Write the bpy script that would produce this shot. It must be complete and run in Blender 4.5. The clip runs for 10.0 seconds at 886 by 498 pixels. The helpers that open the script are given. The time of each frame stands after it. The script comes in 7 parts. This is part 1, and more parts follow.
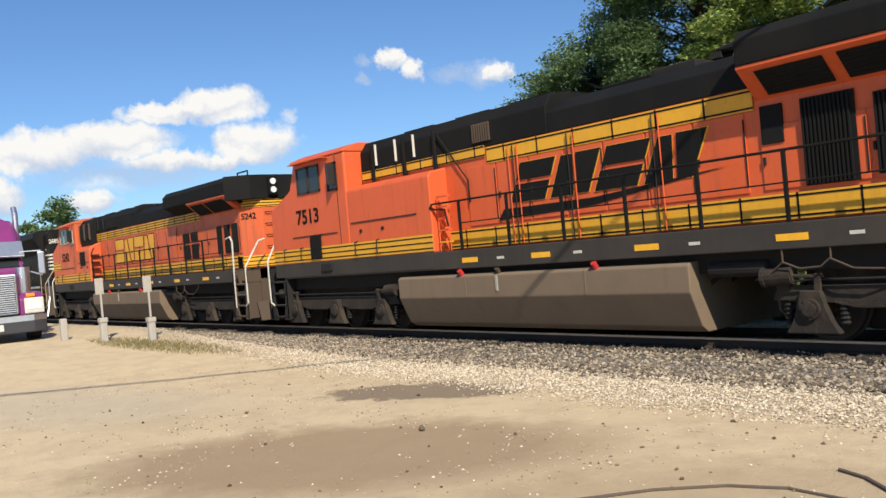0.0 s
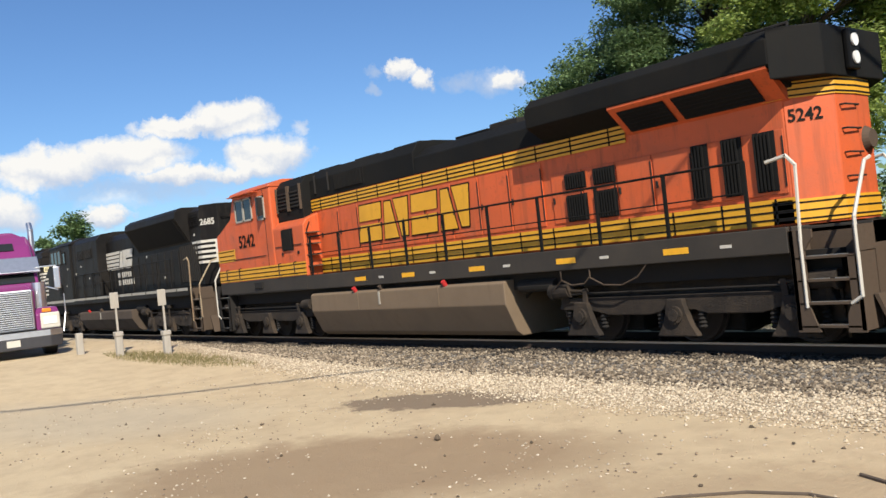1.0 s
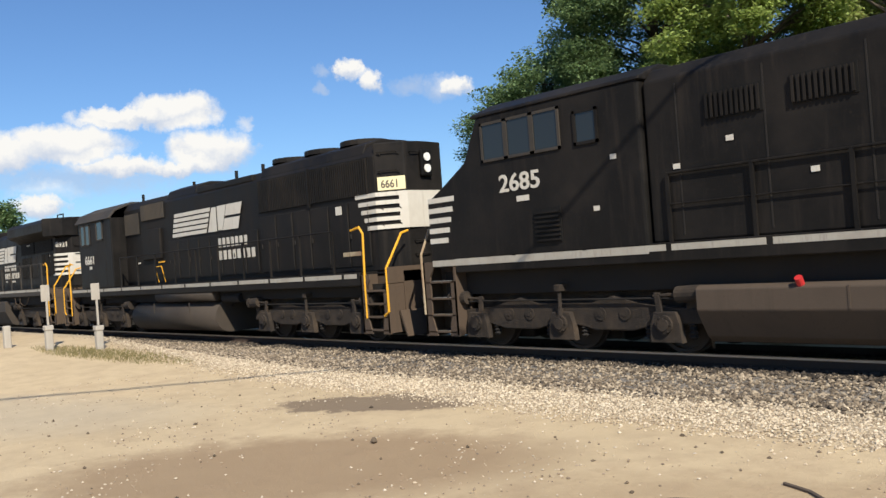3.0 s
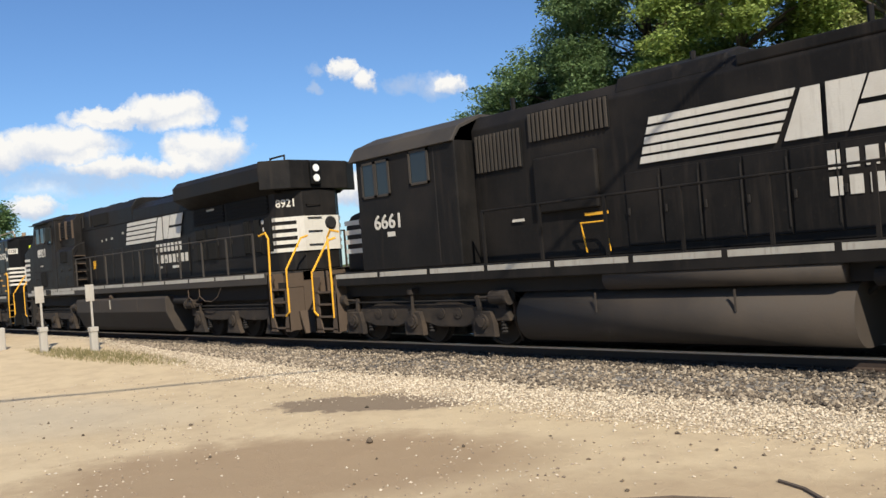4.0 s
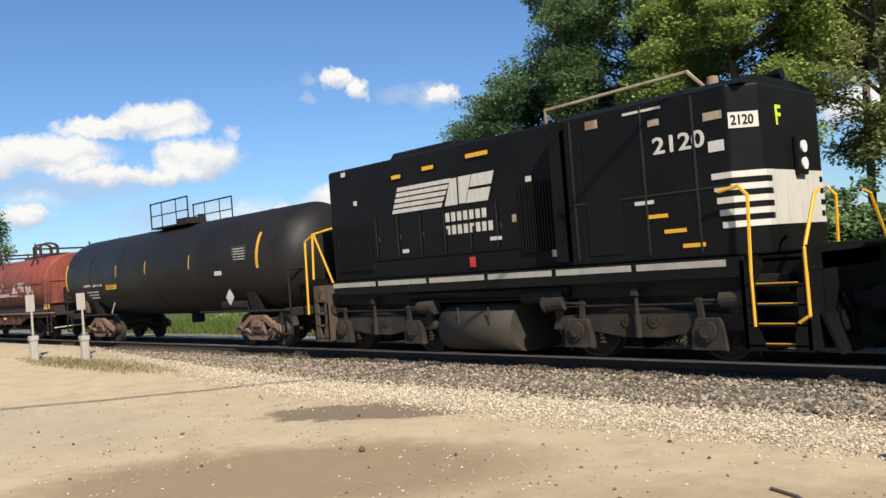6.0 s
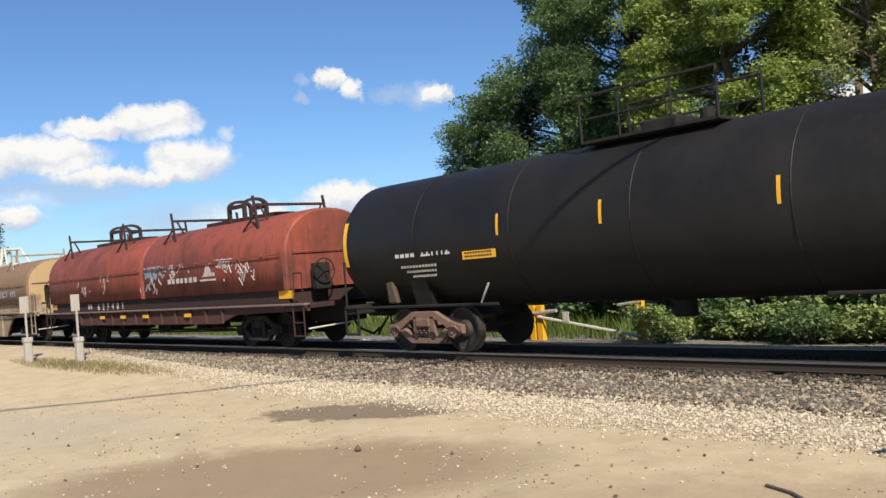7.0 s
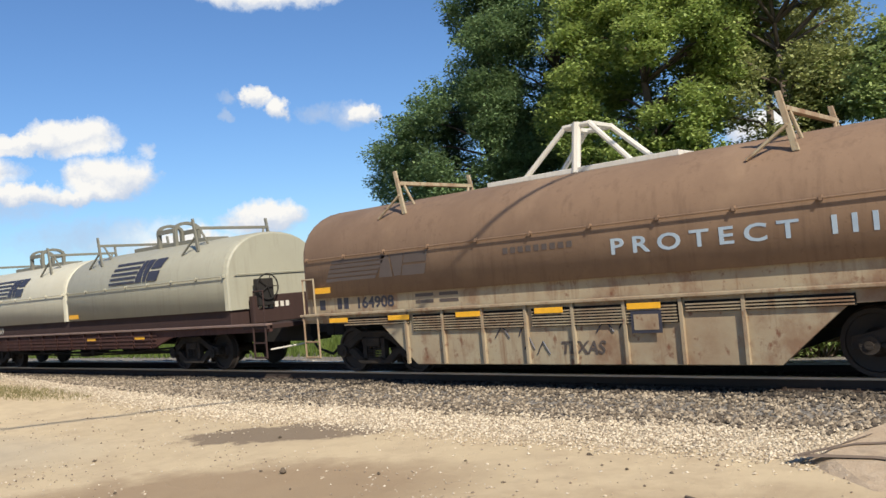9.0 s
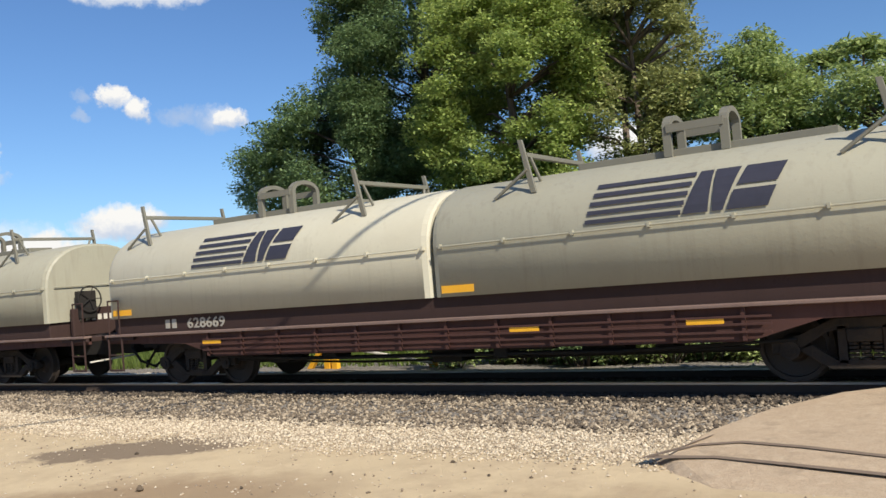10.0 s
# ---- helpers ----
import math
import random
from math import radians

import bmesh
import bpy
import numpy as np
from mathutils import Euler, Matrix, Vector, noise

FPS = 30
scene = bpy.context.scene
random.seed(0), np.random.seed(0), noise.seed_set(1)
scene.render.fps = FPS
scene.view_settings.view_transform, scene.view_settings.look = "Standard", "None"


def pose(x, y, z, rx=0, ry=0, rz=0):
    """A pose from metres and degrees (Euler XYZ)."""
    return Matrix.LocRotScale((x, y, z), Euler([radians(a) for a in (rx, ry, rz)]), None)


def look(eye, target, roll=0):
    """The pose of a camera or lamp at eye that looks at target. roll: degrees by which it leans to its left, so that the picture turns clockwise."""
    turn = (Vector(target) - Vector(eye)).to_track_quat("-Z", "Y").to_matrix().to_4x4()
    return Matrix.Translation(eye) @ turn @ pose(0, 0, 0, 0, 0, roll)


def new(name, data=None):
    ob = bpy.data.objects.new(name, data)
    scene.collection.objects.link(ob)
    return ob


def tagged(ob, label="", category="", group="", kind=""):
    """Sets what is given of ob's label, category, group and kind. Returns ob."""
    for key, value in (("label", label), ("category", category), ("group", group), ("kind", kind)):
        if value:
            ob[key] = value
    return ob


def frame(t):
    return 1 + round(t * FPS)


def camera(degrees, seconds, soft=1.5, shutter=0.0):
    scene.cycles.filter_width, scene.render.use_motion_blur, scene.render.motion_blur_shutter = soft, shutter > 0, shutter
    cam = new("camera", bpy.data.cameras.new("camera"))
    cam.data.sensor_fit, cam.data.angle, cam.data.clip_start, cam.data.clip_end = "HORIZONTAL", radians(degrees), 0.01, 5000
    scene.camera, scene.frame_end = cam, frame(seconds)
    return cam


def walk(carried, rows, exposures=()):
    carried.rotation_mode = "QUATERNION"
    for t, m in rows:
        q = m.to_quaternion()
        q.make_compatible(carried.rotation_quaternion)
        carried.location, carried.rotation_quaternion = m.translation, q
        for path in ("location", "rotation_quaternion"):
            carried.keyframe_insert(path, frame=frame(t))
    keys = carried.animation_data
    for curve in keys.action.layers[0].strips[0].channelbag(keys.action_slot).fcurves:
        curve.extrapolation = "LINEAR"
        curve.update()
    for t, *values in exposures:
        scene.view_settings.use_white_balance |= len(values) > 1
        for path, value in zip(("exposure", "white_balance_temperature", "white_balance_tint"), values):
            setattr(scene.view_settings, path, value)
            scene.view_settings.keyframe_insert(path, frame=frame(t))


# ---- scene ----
cam = camera(55.0, 10.0)
# seconds, x, y, z, heading to the left of +y, pitch, lean to the right
ROWS = [
    (0.0, -0.009, 0.010, 1.815, 50.90, 0.01, 5.13),
    (0.5, -0.025, 0.019, 1.812, 51.30, 0.53, 5.19),
    (1.0, -0.022, 0.021, 1.811, 51.70, 0.70, 6.03),
    (1.5, -0.013, 0.017, 1.810, 51.69, 0.75, 6.12),
    (2.0, -0.018, 0.006, 1.818, 50.99, 0.94, 5.14),
    (3.5, -0.011, 0.012, 1.810, 47.11, 0.44, 4.21),
    (4.0, -0.005, 0.011, 1.820, 47.52, 0.49, 4.51),
    (4.5, 0.011, 0.022, 1.809, 48.17, 0.45, 5.40),
    (5.0, 0.017, -0.004, 1.815, 47.70, 0.60, 4.99),
    (5.5, 0.001, 0.011, 1.809, 47.25, 0.75, 4.58),
    (6.0, -0.003, 0.009, 1.807, 46.98, 1.07, 4.47),
    (7.5, -0.001, -0.002, 1.793, 45.93, 1.02, 5.23),
    (8.0, 0.007, 0.015, 1.785, 44.34, 1.28, 5.43),
    (8.5, 0.022, 0.011, 1.793, 43.76, 1.68, 5.25),
    (9.0, 0.023, -0.011, 1.791, 41.64, 1.93, 4.99),
    (9.5, 0.037, -0.038, 1.800, 36.41, 2.06, 4.69),
    (10.0, 0.078, -0.063, 1.812, 32.76, 1.76, 4.80),
]


def aim(x, y, z, heading, pitch, lean):
    a, b = radians(heading), radians(pitch)
    way = Vector((-math.sin(a) * math.cos(b), math.cos(a) * math.cos(b), math.sin(b)))
    eye = Vector((x, y, z))
    return look(eye, eye + way, -lean)


walk(cam, [(t, aim(*row)) for t, *row in ROWS])
scene.view_settings.exposure = 0.32

# ---- sky, sun ----
SUN = Vector((0.70, -0.34, 0.65)).normalized()
CLOUDS = [  # azimuth to the left of +y, elevation, half width, half height in degrees, thinness
    (64.7, 10.6, 3.0, 1.2, 0.0), (68.2, 10.2, 3.2, 0.7, 0.0), (71.4, 8.6, 3.8, 1.3, 0.0), (76.0, 8.0, 3.6, 1.4, 0.0),
    (68.2, 7.2, 3.0, 0.8, 0.0), (62.6, 8.0, 2.9, 1.5, 0.0), (64.7, 6.9, 2.3, 0.7, 0.0), (53.1, 12.9, 0.9, 0.75, 0.0), (51.9, 12.0, 1.1, 0.75, 0.0),
    (46.3, 11.3, 1.25, 0.65, 0.0), (47.2, 11.3, 1.8, 0.9, 0.5), (49.2, 11.6, 1.4, 0.7, 0.5), (54.9, 12.8, 0.8, 0.5, 0.45), (55.3, 11.7, 0.5, 0.45, 0.45),
    (78.5, 5.6, 2.0, 1.4, 0.0), (72.9, 4.8, 1.6, 0.8, 0.0), (53.2, 5.0, 2.9, 1.2, 0.0), (62.8, 4.4, 6.0, 1.3, 0.5), (70.5, 6.4, 6.5, 1.1, 0.5), (60.2, 9.6, 0.7, 0.5, 0.5),
    (51.7, 19.0, 4.9, 0.8, 0.0), (58.4, 3.4, 3.4, 1.2, 0.0), (19.6, 7.6, 3.4, 1.3, 0.0), (4.7, 9.4, 1.5, 0.8, 0.0),
    (100.0, 9.0, 5.0, 1.5, 0.0), (125.0, 14.0, 6.0, 2.0, 0.0), (-30.0, 12.0, 6.0, 1.8, 0.0), (170.0, 12.0, 7.0, 2.2, 0.0),
]


def wire(tree, node, sockets):
    """Set or link a node's inputs."""
    for key, value in sockets.items():
        if isinstance(value, bpy.types.NodeSocket):
            tree.links.new(value, node.inputs[key])
        else:
            node.inputs[key].default_value = value
    return node


def maths(tree, op, *values):
    n = tree.nodes.new("ShaderNodeMath")
    n.operation = op
    wire(tree, n, dict(enumerate(values)))
    return n.outputs[0]


def vmaths(tree, op, *values):
    n = tree.nodes.new("ShaderNodeVectorMath")
    n.operation = op
    wire(tree, n, dict(enumerate(values)))
    return n.outputs["Value"] if op == "DOT_PRODUCT" else n.outputs[0]


def noise_tex(tree, vector, scale, detail=4.0, rough=0.6):
    n = tree.nodes.new("ShaderNodeTexNoise")
    wire(tree, n, {"Vector": vector, "Scale": scale, "Detail": detail, "Roughness": rough})
    return n


def ramp(tree, value, *stops):
    """A colour ramp; stops are (position, grey or colour)."""
    n = tree.nodes.new("ShaderNodeValToRGB")
    while len(n.color_ramp.elements) < len(stops):
        n.color_ramp.elements.new(0.5)
    for e, (pos, col) in zip(n.color_ramp.elements, stops):
        e.position = pos
        e.color = (*col, 1) if isinstance(col, tuple) else (col, col, col, 1)
    tree.links.new(value, n.inputs[0])
    return n.outputs[0]


def mixed(tree, factor, a, b, blend="MIX"):
    n = tree.nodes.new("ShaderNodeMix")
    n.data_type, n.blend_type = "RGBA", blend
    for key, value in ((0, factor), (6, a), (7, b)):
        if isinstance(value, bpy.types.NodeSocket):
            tree.links.new(value, n.inputs[key])
        else:
            n.inputs[key].default_value = (*value, 1) if isinstance(value, tuple) else value
    return n.outputs[2]


def make_world():
    world = bpy.data.worlds.new("sky")
    scene.world = world
    world.use_nodes = True
    tree = world.node_tree
    tree.nodes.clear()
    sky = tree.nodes.new("ShaderNodeTexSky")
    sky.sky_type, sky.sun_disc = "NISHITA", False
    sky.sun_elevation = math.asin(SUN.z)
    sky.sun_rotation = math.atan2(SUN.x, SUN.y)
    sky.air_density, sky.dust_density, sky.ozone_density = 1.0, 0.3, 2.5
    way = tree.nodes.new("ShaderNodeTexCoord").outputs["Generated"]
    split = wire(tree, tree.nodes.new("ShaderNodeSeparateXYZ"), {0: way})
    x, y, z = split.outputs
    az = maths(tree, "DEGREES", maths(tree, "ARCTAN2", maths(tree, "MULTIPLY", x, -1.0), y))
    el = maths(tree, "DEGREES", maths(tree, "ARCSINE", z))
    place = wire(tree, tree.nodes.new("ShaderNodeCombineXYZ"), {0: az, 1: el, 2: 0.0}).outputs[0]
    soft = noise_tex(tree, way, 26.0, 6.0, 0.62)
    wob = vmaths(tree, "MULTIPLY_ADD", soft.outputs["Color"], (2.6, 1.5, 0), (-1.3, -0.75, 0))
    puff = noise_tex(tree, way, 75.0, 5.0, 0.6).outputs["Color"]
    at = vmaths(tree, "ADD", vmaths(tree, "ADD", place, wob), vmaths(tree, "MULTIPLY_ADD", puff, (1.3, 1.0, 0), (-0.65, -0.5, 0)))

    def nearest(up, veil):
        low = None
        for a, e, w, h, thin in CLOUDS:
            if (thin > 0) != veil:
                continue
            v = vmaths(tree, "MULTIPLY_ADD", at, (1 / w, 1 / h, 0), (-a / w, -(e + up * h) / h, 0))
            r = vmaths(tree, "DOT_PRODUCT", v, v)
            low = r if low is None else maths(tree, "MINIMUM", low, r)
        return low

    fine = noise_tex(tree, way, 60.0, 5.0, 0.65).outputs["Fac"]
    body = maths(tree, "ADD", nearest(0.0, False), maths(tree, "MULTIPLY", fine, 0.9))
    cover = ramp(tree, maths(tree, "MULTIPLY", body, 0.5), (0.46, 1.0), (0.84, 0.0))
    height = maths(tree, "ADD", nearest(0.7, False), maths(tree, "MULTIPLY_ADD", fine, 1.0, -0.5))
    under = ramp(tree, maths(tree, "MULTIPLY", height, 0.3), (0.14, (1.0, 0.985, 0.95)), (0.36, (0.72, 0.77, 0.86)), (0.75, (0.50, 0.61, 0.80)))
    cover = maths(tree, "MULTIPLY", cover, ramp(tree, maths(tree, "MULTIPLY", height, 0.3), (0.45, 1.0), (0.95, 0.55)))
    haze = maths(tree, "ADD", nearest(0.0, True), maths(tree, "MULTIPLY", fine, 1.2))
    veil = ramp(tree, maths(tree, "MULTIPLY", haze, 0.5), (0.30, 0.62), (0.85, 0.0))
    cover = maths(tree, "MAXIMUM", cover, veil)
    blue = mixed(tree, 1.0, sky.outputs[0], (0.64, 0.84, 1.08), "MULTIPLY")
    lit = mixed(tree, 1.0, under, (8.4, 8.4, 8.4), "MULTIPLY")
    both = mixed(tree, cover, blue, lit)
    bg = wire(tree, tree.nodes.new("ShaderNodeBackground"), {"Color": both, "Strength": 0.092})
    out = tree.nodes.new("ShaderNodeOutputWorld")
    tree.links.new(bg.outputs[0], out.inputs[0])


make_world()
sun = new("sun", bpy.data.lights.new("sun", "SUN"))
sun.data.energy, sun.data.angle, sun.data.color = 5.0, radians(0.53), (1.0, 0.915, 0.775)
sun.matrix_world = look((0, 0, 40), Vector((0, 0, 40)) - SUN)

# ---- materials ----


def start(name):
    m = bpy.data.materials.new(name)
    m.use_nodes = True
    tree = m.node_tree
    bsdf = next(n for n in tree.nodes if n.type == "BSDF_PRINCIPLED")
    place = tree.nodes.new("ShaderNodeTexCoord").outputs["Object"]
    return m, tree, bsdf, place


def bumped(tree, bsdf, height, strength, distance):
    n = wire(tree, tree.nodes.new("ShaderNodeBump"), {"Height": height, "Strength": strength, "Distance": distance})
    tree.links.new(n.outputs[0], bsdf.inputs["Normal"])


def weathered(name, colour, grime, amount=0.5, rough=0.5, metal=0.0, streak=0.5, scale=1.0, bump=0.15, spec=0.4):
    """Painted or bare metal: broad fading, streaks that run down, and fine specks of grime."""
    m, tree, bsdf, place = start(name)
    broad = noise_tex(tree, place, 0.7 * scale, 5, 0.6).outputs["Fac"]
    down = vmaths(tree, "MULTIPLY", place, (5.0, 5.0, 0.45))
    streaks = noise_tex(tree, down, 1.3 * scale, 4, 0.65).outputs["Fac"]
    specks = noise_tex(tree, place, 14 * scale, 3, 0.7).outputs["Fac"]
    light = tuple(min(1, c * 1.12 + 0.01) for c in colour)
    c = mixed(tree, broad, tuple(v * 0.86 for v in colour), light)
    g1 = ramp(tree, streaks, (0.50, 0.0), (0.78, min(1.0, streak)))
    g2 = ramp(tree, specks, (0.58, 0.0), (0.74, 0.6))
    g3 = ramp(tree, broad, (0.45, 0.0), (0.75, 0.7))
    g = maths(tree, "MULTIPLY", maths(tree, "MAXIMUM", g1, maths(tree, "MAXIMUM", g2, g3)), amount)
    c = mixed(tree, g, c, grime)
    tree.links.new(c, bsdf.inputs["Base Color"])
    r = maths(tree, "MULTIPLY_ADD", g, 0.35, maths(tree, "MULTIPLY_ADD", broad, 0.16, rough - 0.08))
    tree.links.new(r, bsdf.inputs["Roughness"])
    bsdf.inputs["Metallic"].default_value = metal
    bsdf.inputs["Specular IOR Level"].default_value = spec
    bumped(tree, bsdf, maths(tree, "ADD", maths(tree, "MULTIPLY", broad, 2.0), specks), bump, 0.02)
    return m


def plain(name, colour, rough=0.5, metal=0.0, vary=0.2, scale=8.0):
    m, tree, bsdf, place = start(name)
    n = noise_tex(tree, place, scale, 4, 0.6).outputs["Fac"]
    c = mixed(tree, n, tuple(v * (1 - vary) for v in colour), tuple(min(1, v * (1 + vary)) for v in colour))
    tree.links.new(c, bsdf.inputs["Base Color"])
    bsdf.inputs["Roughness"].default_value, bsdf.inputs["Metallic"].default_value = rough, metal
    return m


def glass(name, tint, rough=0.05):
    m, tree, bsdf, place = start(name)
    bsdf.inputs["Base Color"].default_value = (*tint, 1)
    bsdf.inputs["Roughness"].default_value = rough
    bsdf.inputs["Specular IOR Level"].default_value = 0.5
    n = noise_tex(tree, place, 2.5, 3).outputs["Fac"]
    bumped(tree, bsdf, n, 0.05, 0.02)
    return m


SOOT = (0.03, 0.028, 0.025)
ORANGE = weathered("orange_paint", (0.64, 0.105, 0.027), (0.30, 0.075, 0.032), 0.55, 0.42, streak=0.8)
ORANGE_OLD = weathered("faded_orange_paint", (0.63, 0.11, 0.028), (0.20, 0.068, 0.034), 0.75, 0.5, streak=0.9)
YELLOW = weathered("yellow_paint", (0.72, 0.36, 0.02), (0.22, 0.12, 0.03), 0.5, 0.5)
GREEN_BLACK = weathered("dark_green_paint", (0.0062, 0.0064, 0.0062), (0.020, 0.0175, 0.014), 0.6, 0.7, streak=0.8, spec=0.10)
SILL_GREY = weathered("dusty_dark_sill_paint", (0.032, 0.027, 0.022), (0.10, 0.078, 0.055), 0.5, 0.75)
BLACK = weathered("black_locomotive_paint", (0.0066, 0.0059, 0.0054), (0.040, 0.0325, 0.027), 0.62, 0.50, streak=0.9, spec=0.11)
BLACK_NEW = weathered("fresh_black_paint", (0.0040, 0.0040, 0.0042), (0.012, 0.0105, 0.009), 0.4, 0.36, spec=0.09)
WHITE = weathered("white_paint", (0.60, 0.57, 0.50), (0.27, 0.225, 0.17), 0.6, 0.5, streak=0.8, scale=2)
STRIPE = weathered("dusty_white_stripe", (0.40, 0.375, 0.32), (0.15, 0.12, 0.09), 0.75, 0.6, streak=0.8, scale=3)
SAFETY = weathered("safety_yellow_paint", (0.80, 0.40, 0.02), (0.35, 0.2, 0.05), 0.4, 0.5, scale=4)
UNDER = weathered("dusty_underframe", (0.008, 0.0066, 0.0056), (0.042, 0.032, 0.023), 0.5, 0.85, scale=2)
TRUCK_GREY = weathered("road_dust_on_cast_steel", (0.019, 0.0138, 0.0100), (0.105, 0.074, 0.048), 0.75, 0.88, scale=3, bump=0.6)
TANK_TAN = weathered("dust_coated_fuel_tank", (0.19, 0.135, 0.085), (0.08, 0.06, 0.04), 0.5, 0.75)
TANK_DARK = weathered("dusty_black_fuel_tank", (0.034, 0.0265, 0.020), (0.085, 0.063, 0.045), 0.65, 0.7)
TANK_MID = weathered("brown_dusty_fuel_tank", (0.078, 0.056, 0.039), (0.032, 0.024, 0.018), 0.6, 0.75)
STAIR_TAN = weathered("dusty_step_plate", (0.080, 0.054, 0.035), (0.028, 0.021, 0.015), 0.6, 0.8)
GRILLE = weathered("dark_grille", (0.007, 0.007, 0.007), (0.016, 0.014, 0.012), 0.4, 0.75, spec=0.12)
STEEL = plain("polished_rail_head", (0.42, 0.40, 0.38), 0.32, 1.0)
RAIL_RUST = weathered("rusty_rail_side", (0.05, 0.031, 0.021), SOOT, 0.6, 0.85)
WHEEL = weathered("brown_wheel_steel", (0.032, 0.024, 0.019), (0.08, 0.05, 0.032), 0.5, 0.7, scale=3)
CAB_GLASS = glass("dark_cab_glass", (0.022, 0.025, 0.025))
LENS = plain("headlight_lens", (0.75, 0.75, 0.72), 0.15)
TANK_BLACK = weathered("satin_black_tank", (0.0095, 0.0085, 0.0080), (0.028, 0.023, 0.019), 0.55, 0.5, spec=0.25)
RED_CAR = weathered("faded_red_brown_steel", (0.28, 0.062, 0.036), (0.07, 0.030, 0.023), 0.8, 0.62, streak=0.9)


def blotched(m, colour, scale, lo, hi, most):
    """Lay large soft patches of another colour over a weathered material."""
    tree = m.node_tree
    bsdf = next(n for n in tree.nodes if n.type == "BSDF_PRINCIPLED")
    place = tree.nodes.new("ShaderNodeTexCoord").outputs["Object"]
    old = bsdf.inputs["Base Color"].links[0].from_socket
    k = ramp(tree, noise_tex(tree, vmaths(tree, "MULTIPLY", place, (1.0, 1.0, 0.8)), scale, 5, 0.62).outputs["Fac"], (lo, 0.0), (hi, most))
    tree.links.new(mixed(tree, k, old, colour), bsdf.inputs["Base Color"])


blotched(RED_CAR, (0.085, 0.036, 0.026), 0.55, 0.48, 0.66, 0.75)
blotched(ORANGE_OLD, (0.40, 0.105, 0.05), 0.9, 0.50, 0.68, 0.6)
blotched(ORANGE_OLD, (0.16, 0.05, 0.03), 2.6, 0.60, 0.72, 0.55)
blotched(RED_CAR, (0.05, 0.024, 0.02), 0.38, 0.54, 0.64, 0.7)
blotched(RED_CAR, (0.36, 0.085, 0.05), 0.8, 0.55, 0.72, 0.6)
RED_SILL = weathered("red_brown_sill", (0.088, 0.034, 0.024), (0.032, 0.018, 0.014), 0.65, 0.75, streak=0.9)
RED_DARK = weathered("dark_rusty_sill", (0.036, 0.016, 0.0125), (0.016, 0.010, 0.008), 0.6, 0.8)
MAROON = weathered("maroon_brown_sill", (0.072, 0.026, 0.019), (0.024, 0.015, 0.012), 0.75, 0.75, streak=0.9)
# worn flange edge, paled further to paint in its sunlit line
FLANGE = weathered("worn_sunlit_sill_edge", (0.20, 0.135, 0.11), (0.07, 0.035, 0.026), 0.6, 0.55, scale=3)
BROWN_CAR = weathered("rust_stained_brown_cover", (0.215, 0.135, 0.082), (0.10, 0.06, 0.04), 0.8, 0.7, streak=0.7)
# about twice as pale as the brown cover colour
TAN_END = weathered("ochre_end_panel", (0.46, 0.315, 0.155), (0.25, 0.14, 0.07), 0.4, 0.6)
CREAM = weathered("stained_cream_sill", (0.37, 0.305, 0.20), (0.19, 0.095, 0.048), 0.95, 0.7, streak=1.0)
GREY_CAR = weathered("grey_green_cover_paint", (0.35, 0.335, 0.255), (0.18, 0.16, 0.12), 0.5, 0.5, streak=0.7)
# a paler cream version of the cover colour, for the rear cover
GREY_PALE = weathered("pale_cream_cover", (0.50, 0.475, 0.37), (0.27, 0.235, 0.17), 0.5, 0.5, streak=0.7)
blotched(CREAM, (0.20, 0.105, 0.058), 1.8, 0.50, 0.66, 0.75)
blotched(CREAM, (0.15, 0.055, 0.028), 6.0, 0.60, 0.70, 0.8)
blotched(BROWN_CAR, (0.30, 0.20, 0.125), 0.7, 0.50, 0.70, 0.6)
blotched(TANK_BLACK, (0.018, 0.0155, 0.013), 0.8, 0.48, 0.66, 0.7)
LOGO_DARK = plain("dark_navy_lettering", (0.035, 0.035, 0.05), 0.5)
LOGO_FADED = plain("faded_dark_lettering", (0.085, 0.065, 0.055), 0.6)
PALE_BLUE = weathered("pale_blue_letter_paint", (0.36, 0.43, 0.48), (0.17, 0.24, 0.33), 0.9, 0.6, scale=3)
GRAFFITI = weathered("worn_white_spray_paint", (0.55, 0.50, 0.48), (0.27, 0.08, 0.05), 0.8, 0.7, scale=3)
BLUE_SPRAY = weathered("worn_blue_spray_paint", (0.22, 0.30, 0.36), (0.27, 0.08, 0.05), 0.8, 0.7, scale=3)
BOARD = weathered("pale_cream_board", (0.78, 0.70, 0.42), (0.5, 0.42, 0.25), 0.3, 0.5)
REFLECT = plain("amber_reflector", (0.85, 0.42, 0.02), 0.35)
LIME = plain("fluorescent_yellow_paint", (0.62, 0.72, 0.03), 0.5)
RED_PAINT = plain("red_cap_paint", (0.50, 0.03, 0.03), 0.5)

# ---- mesh helpers ----


def part(name, bm, material, parent=None, label="", smooth=False):
    """Link a bmesh as one mesh object under a thing or a part."""
    bmesh.ops.recalc_face_normals(bm, faces=bm.faces)
    me = bpy.data.meshes.new(name)
    bm.to_mesh(me)
    bm.free()
    if smooth:
        me.shade_smooth()
    me.materials.append(material)
    ob = new(name, me)
    ob.parent = parent
    if label:
        tagged(ob, label)
    return ob


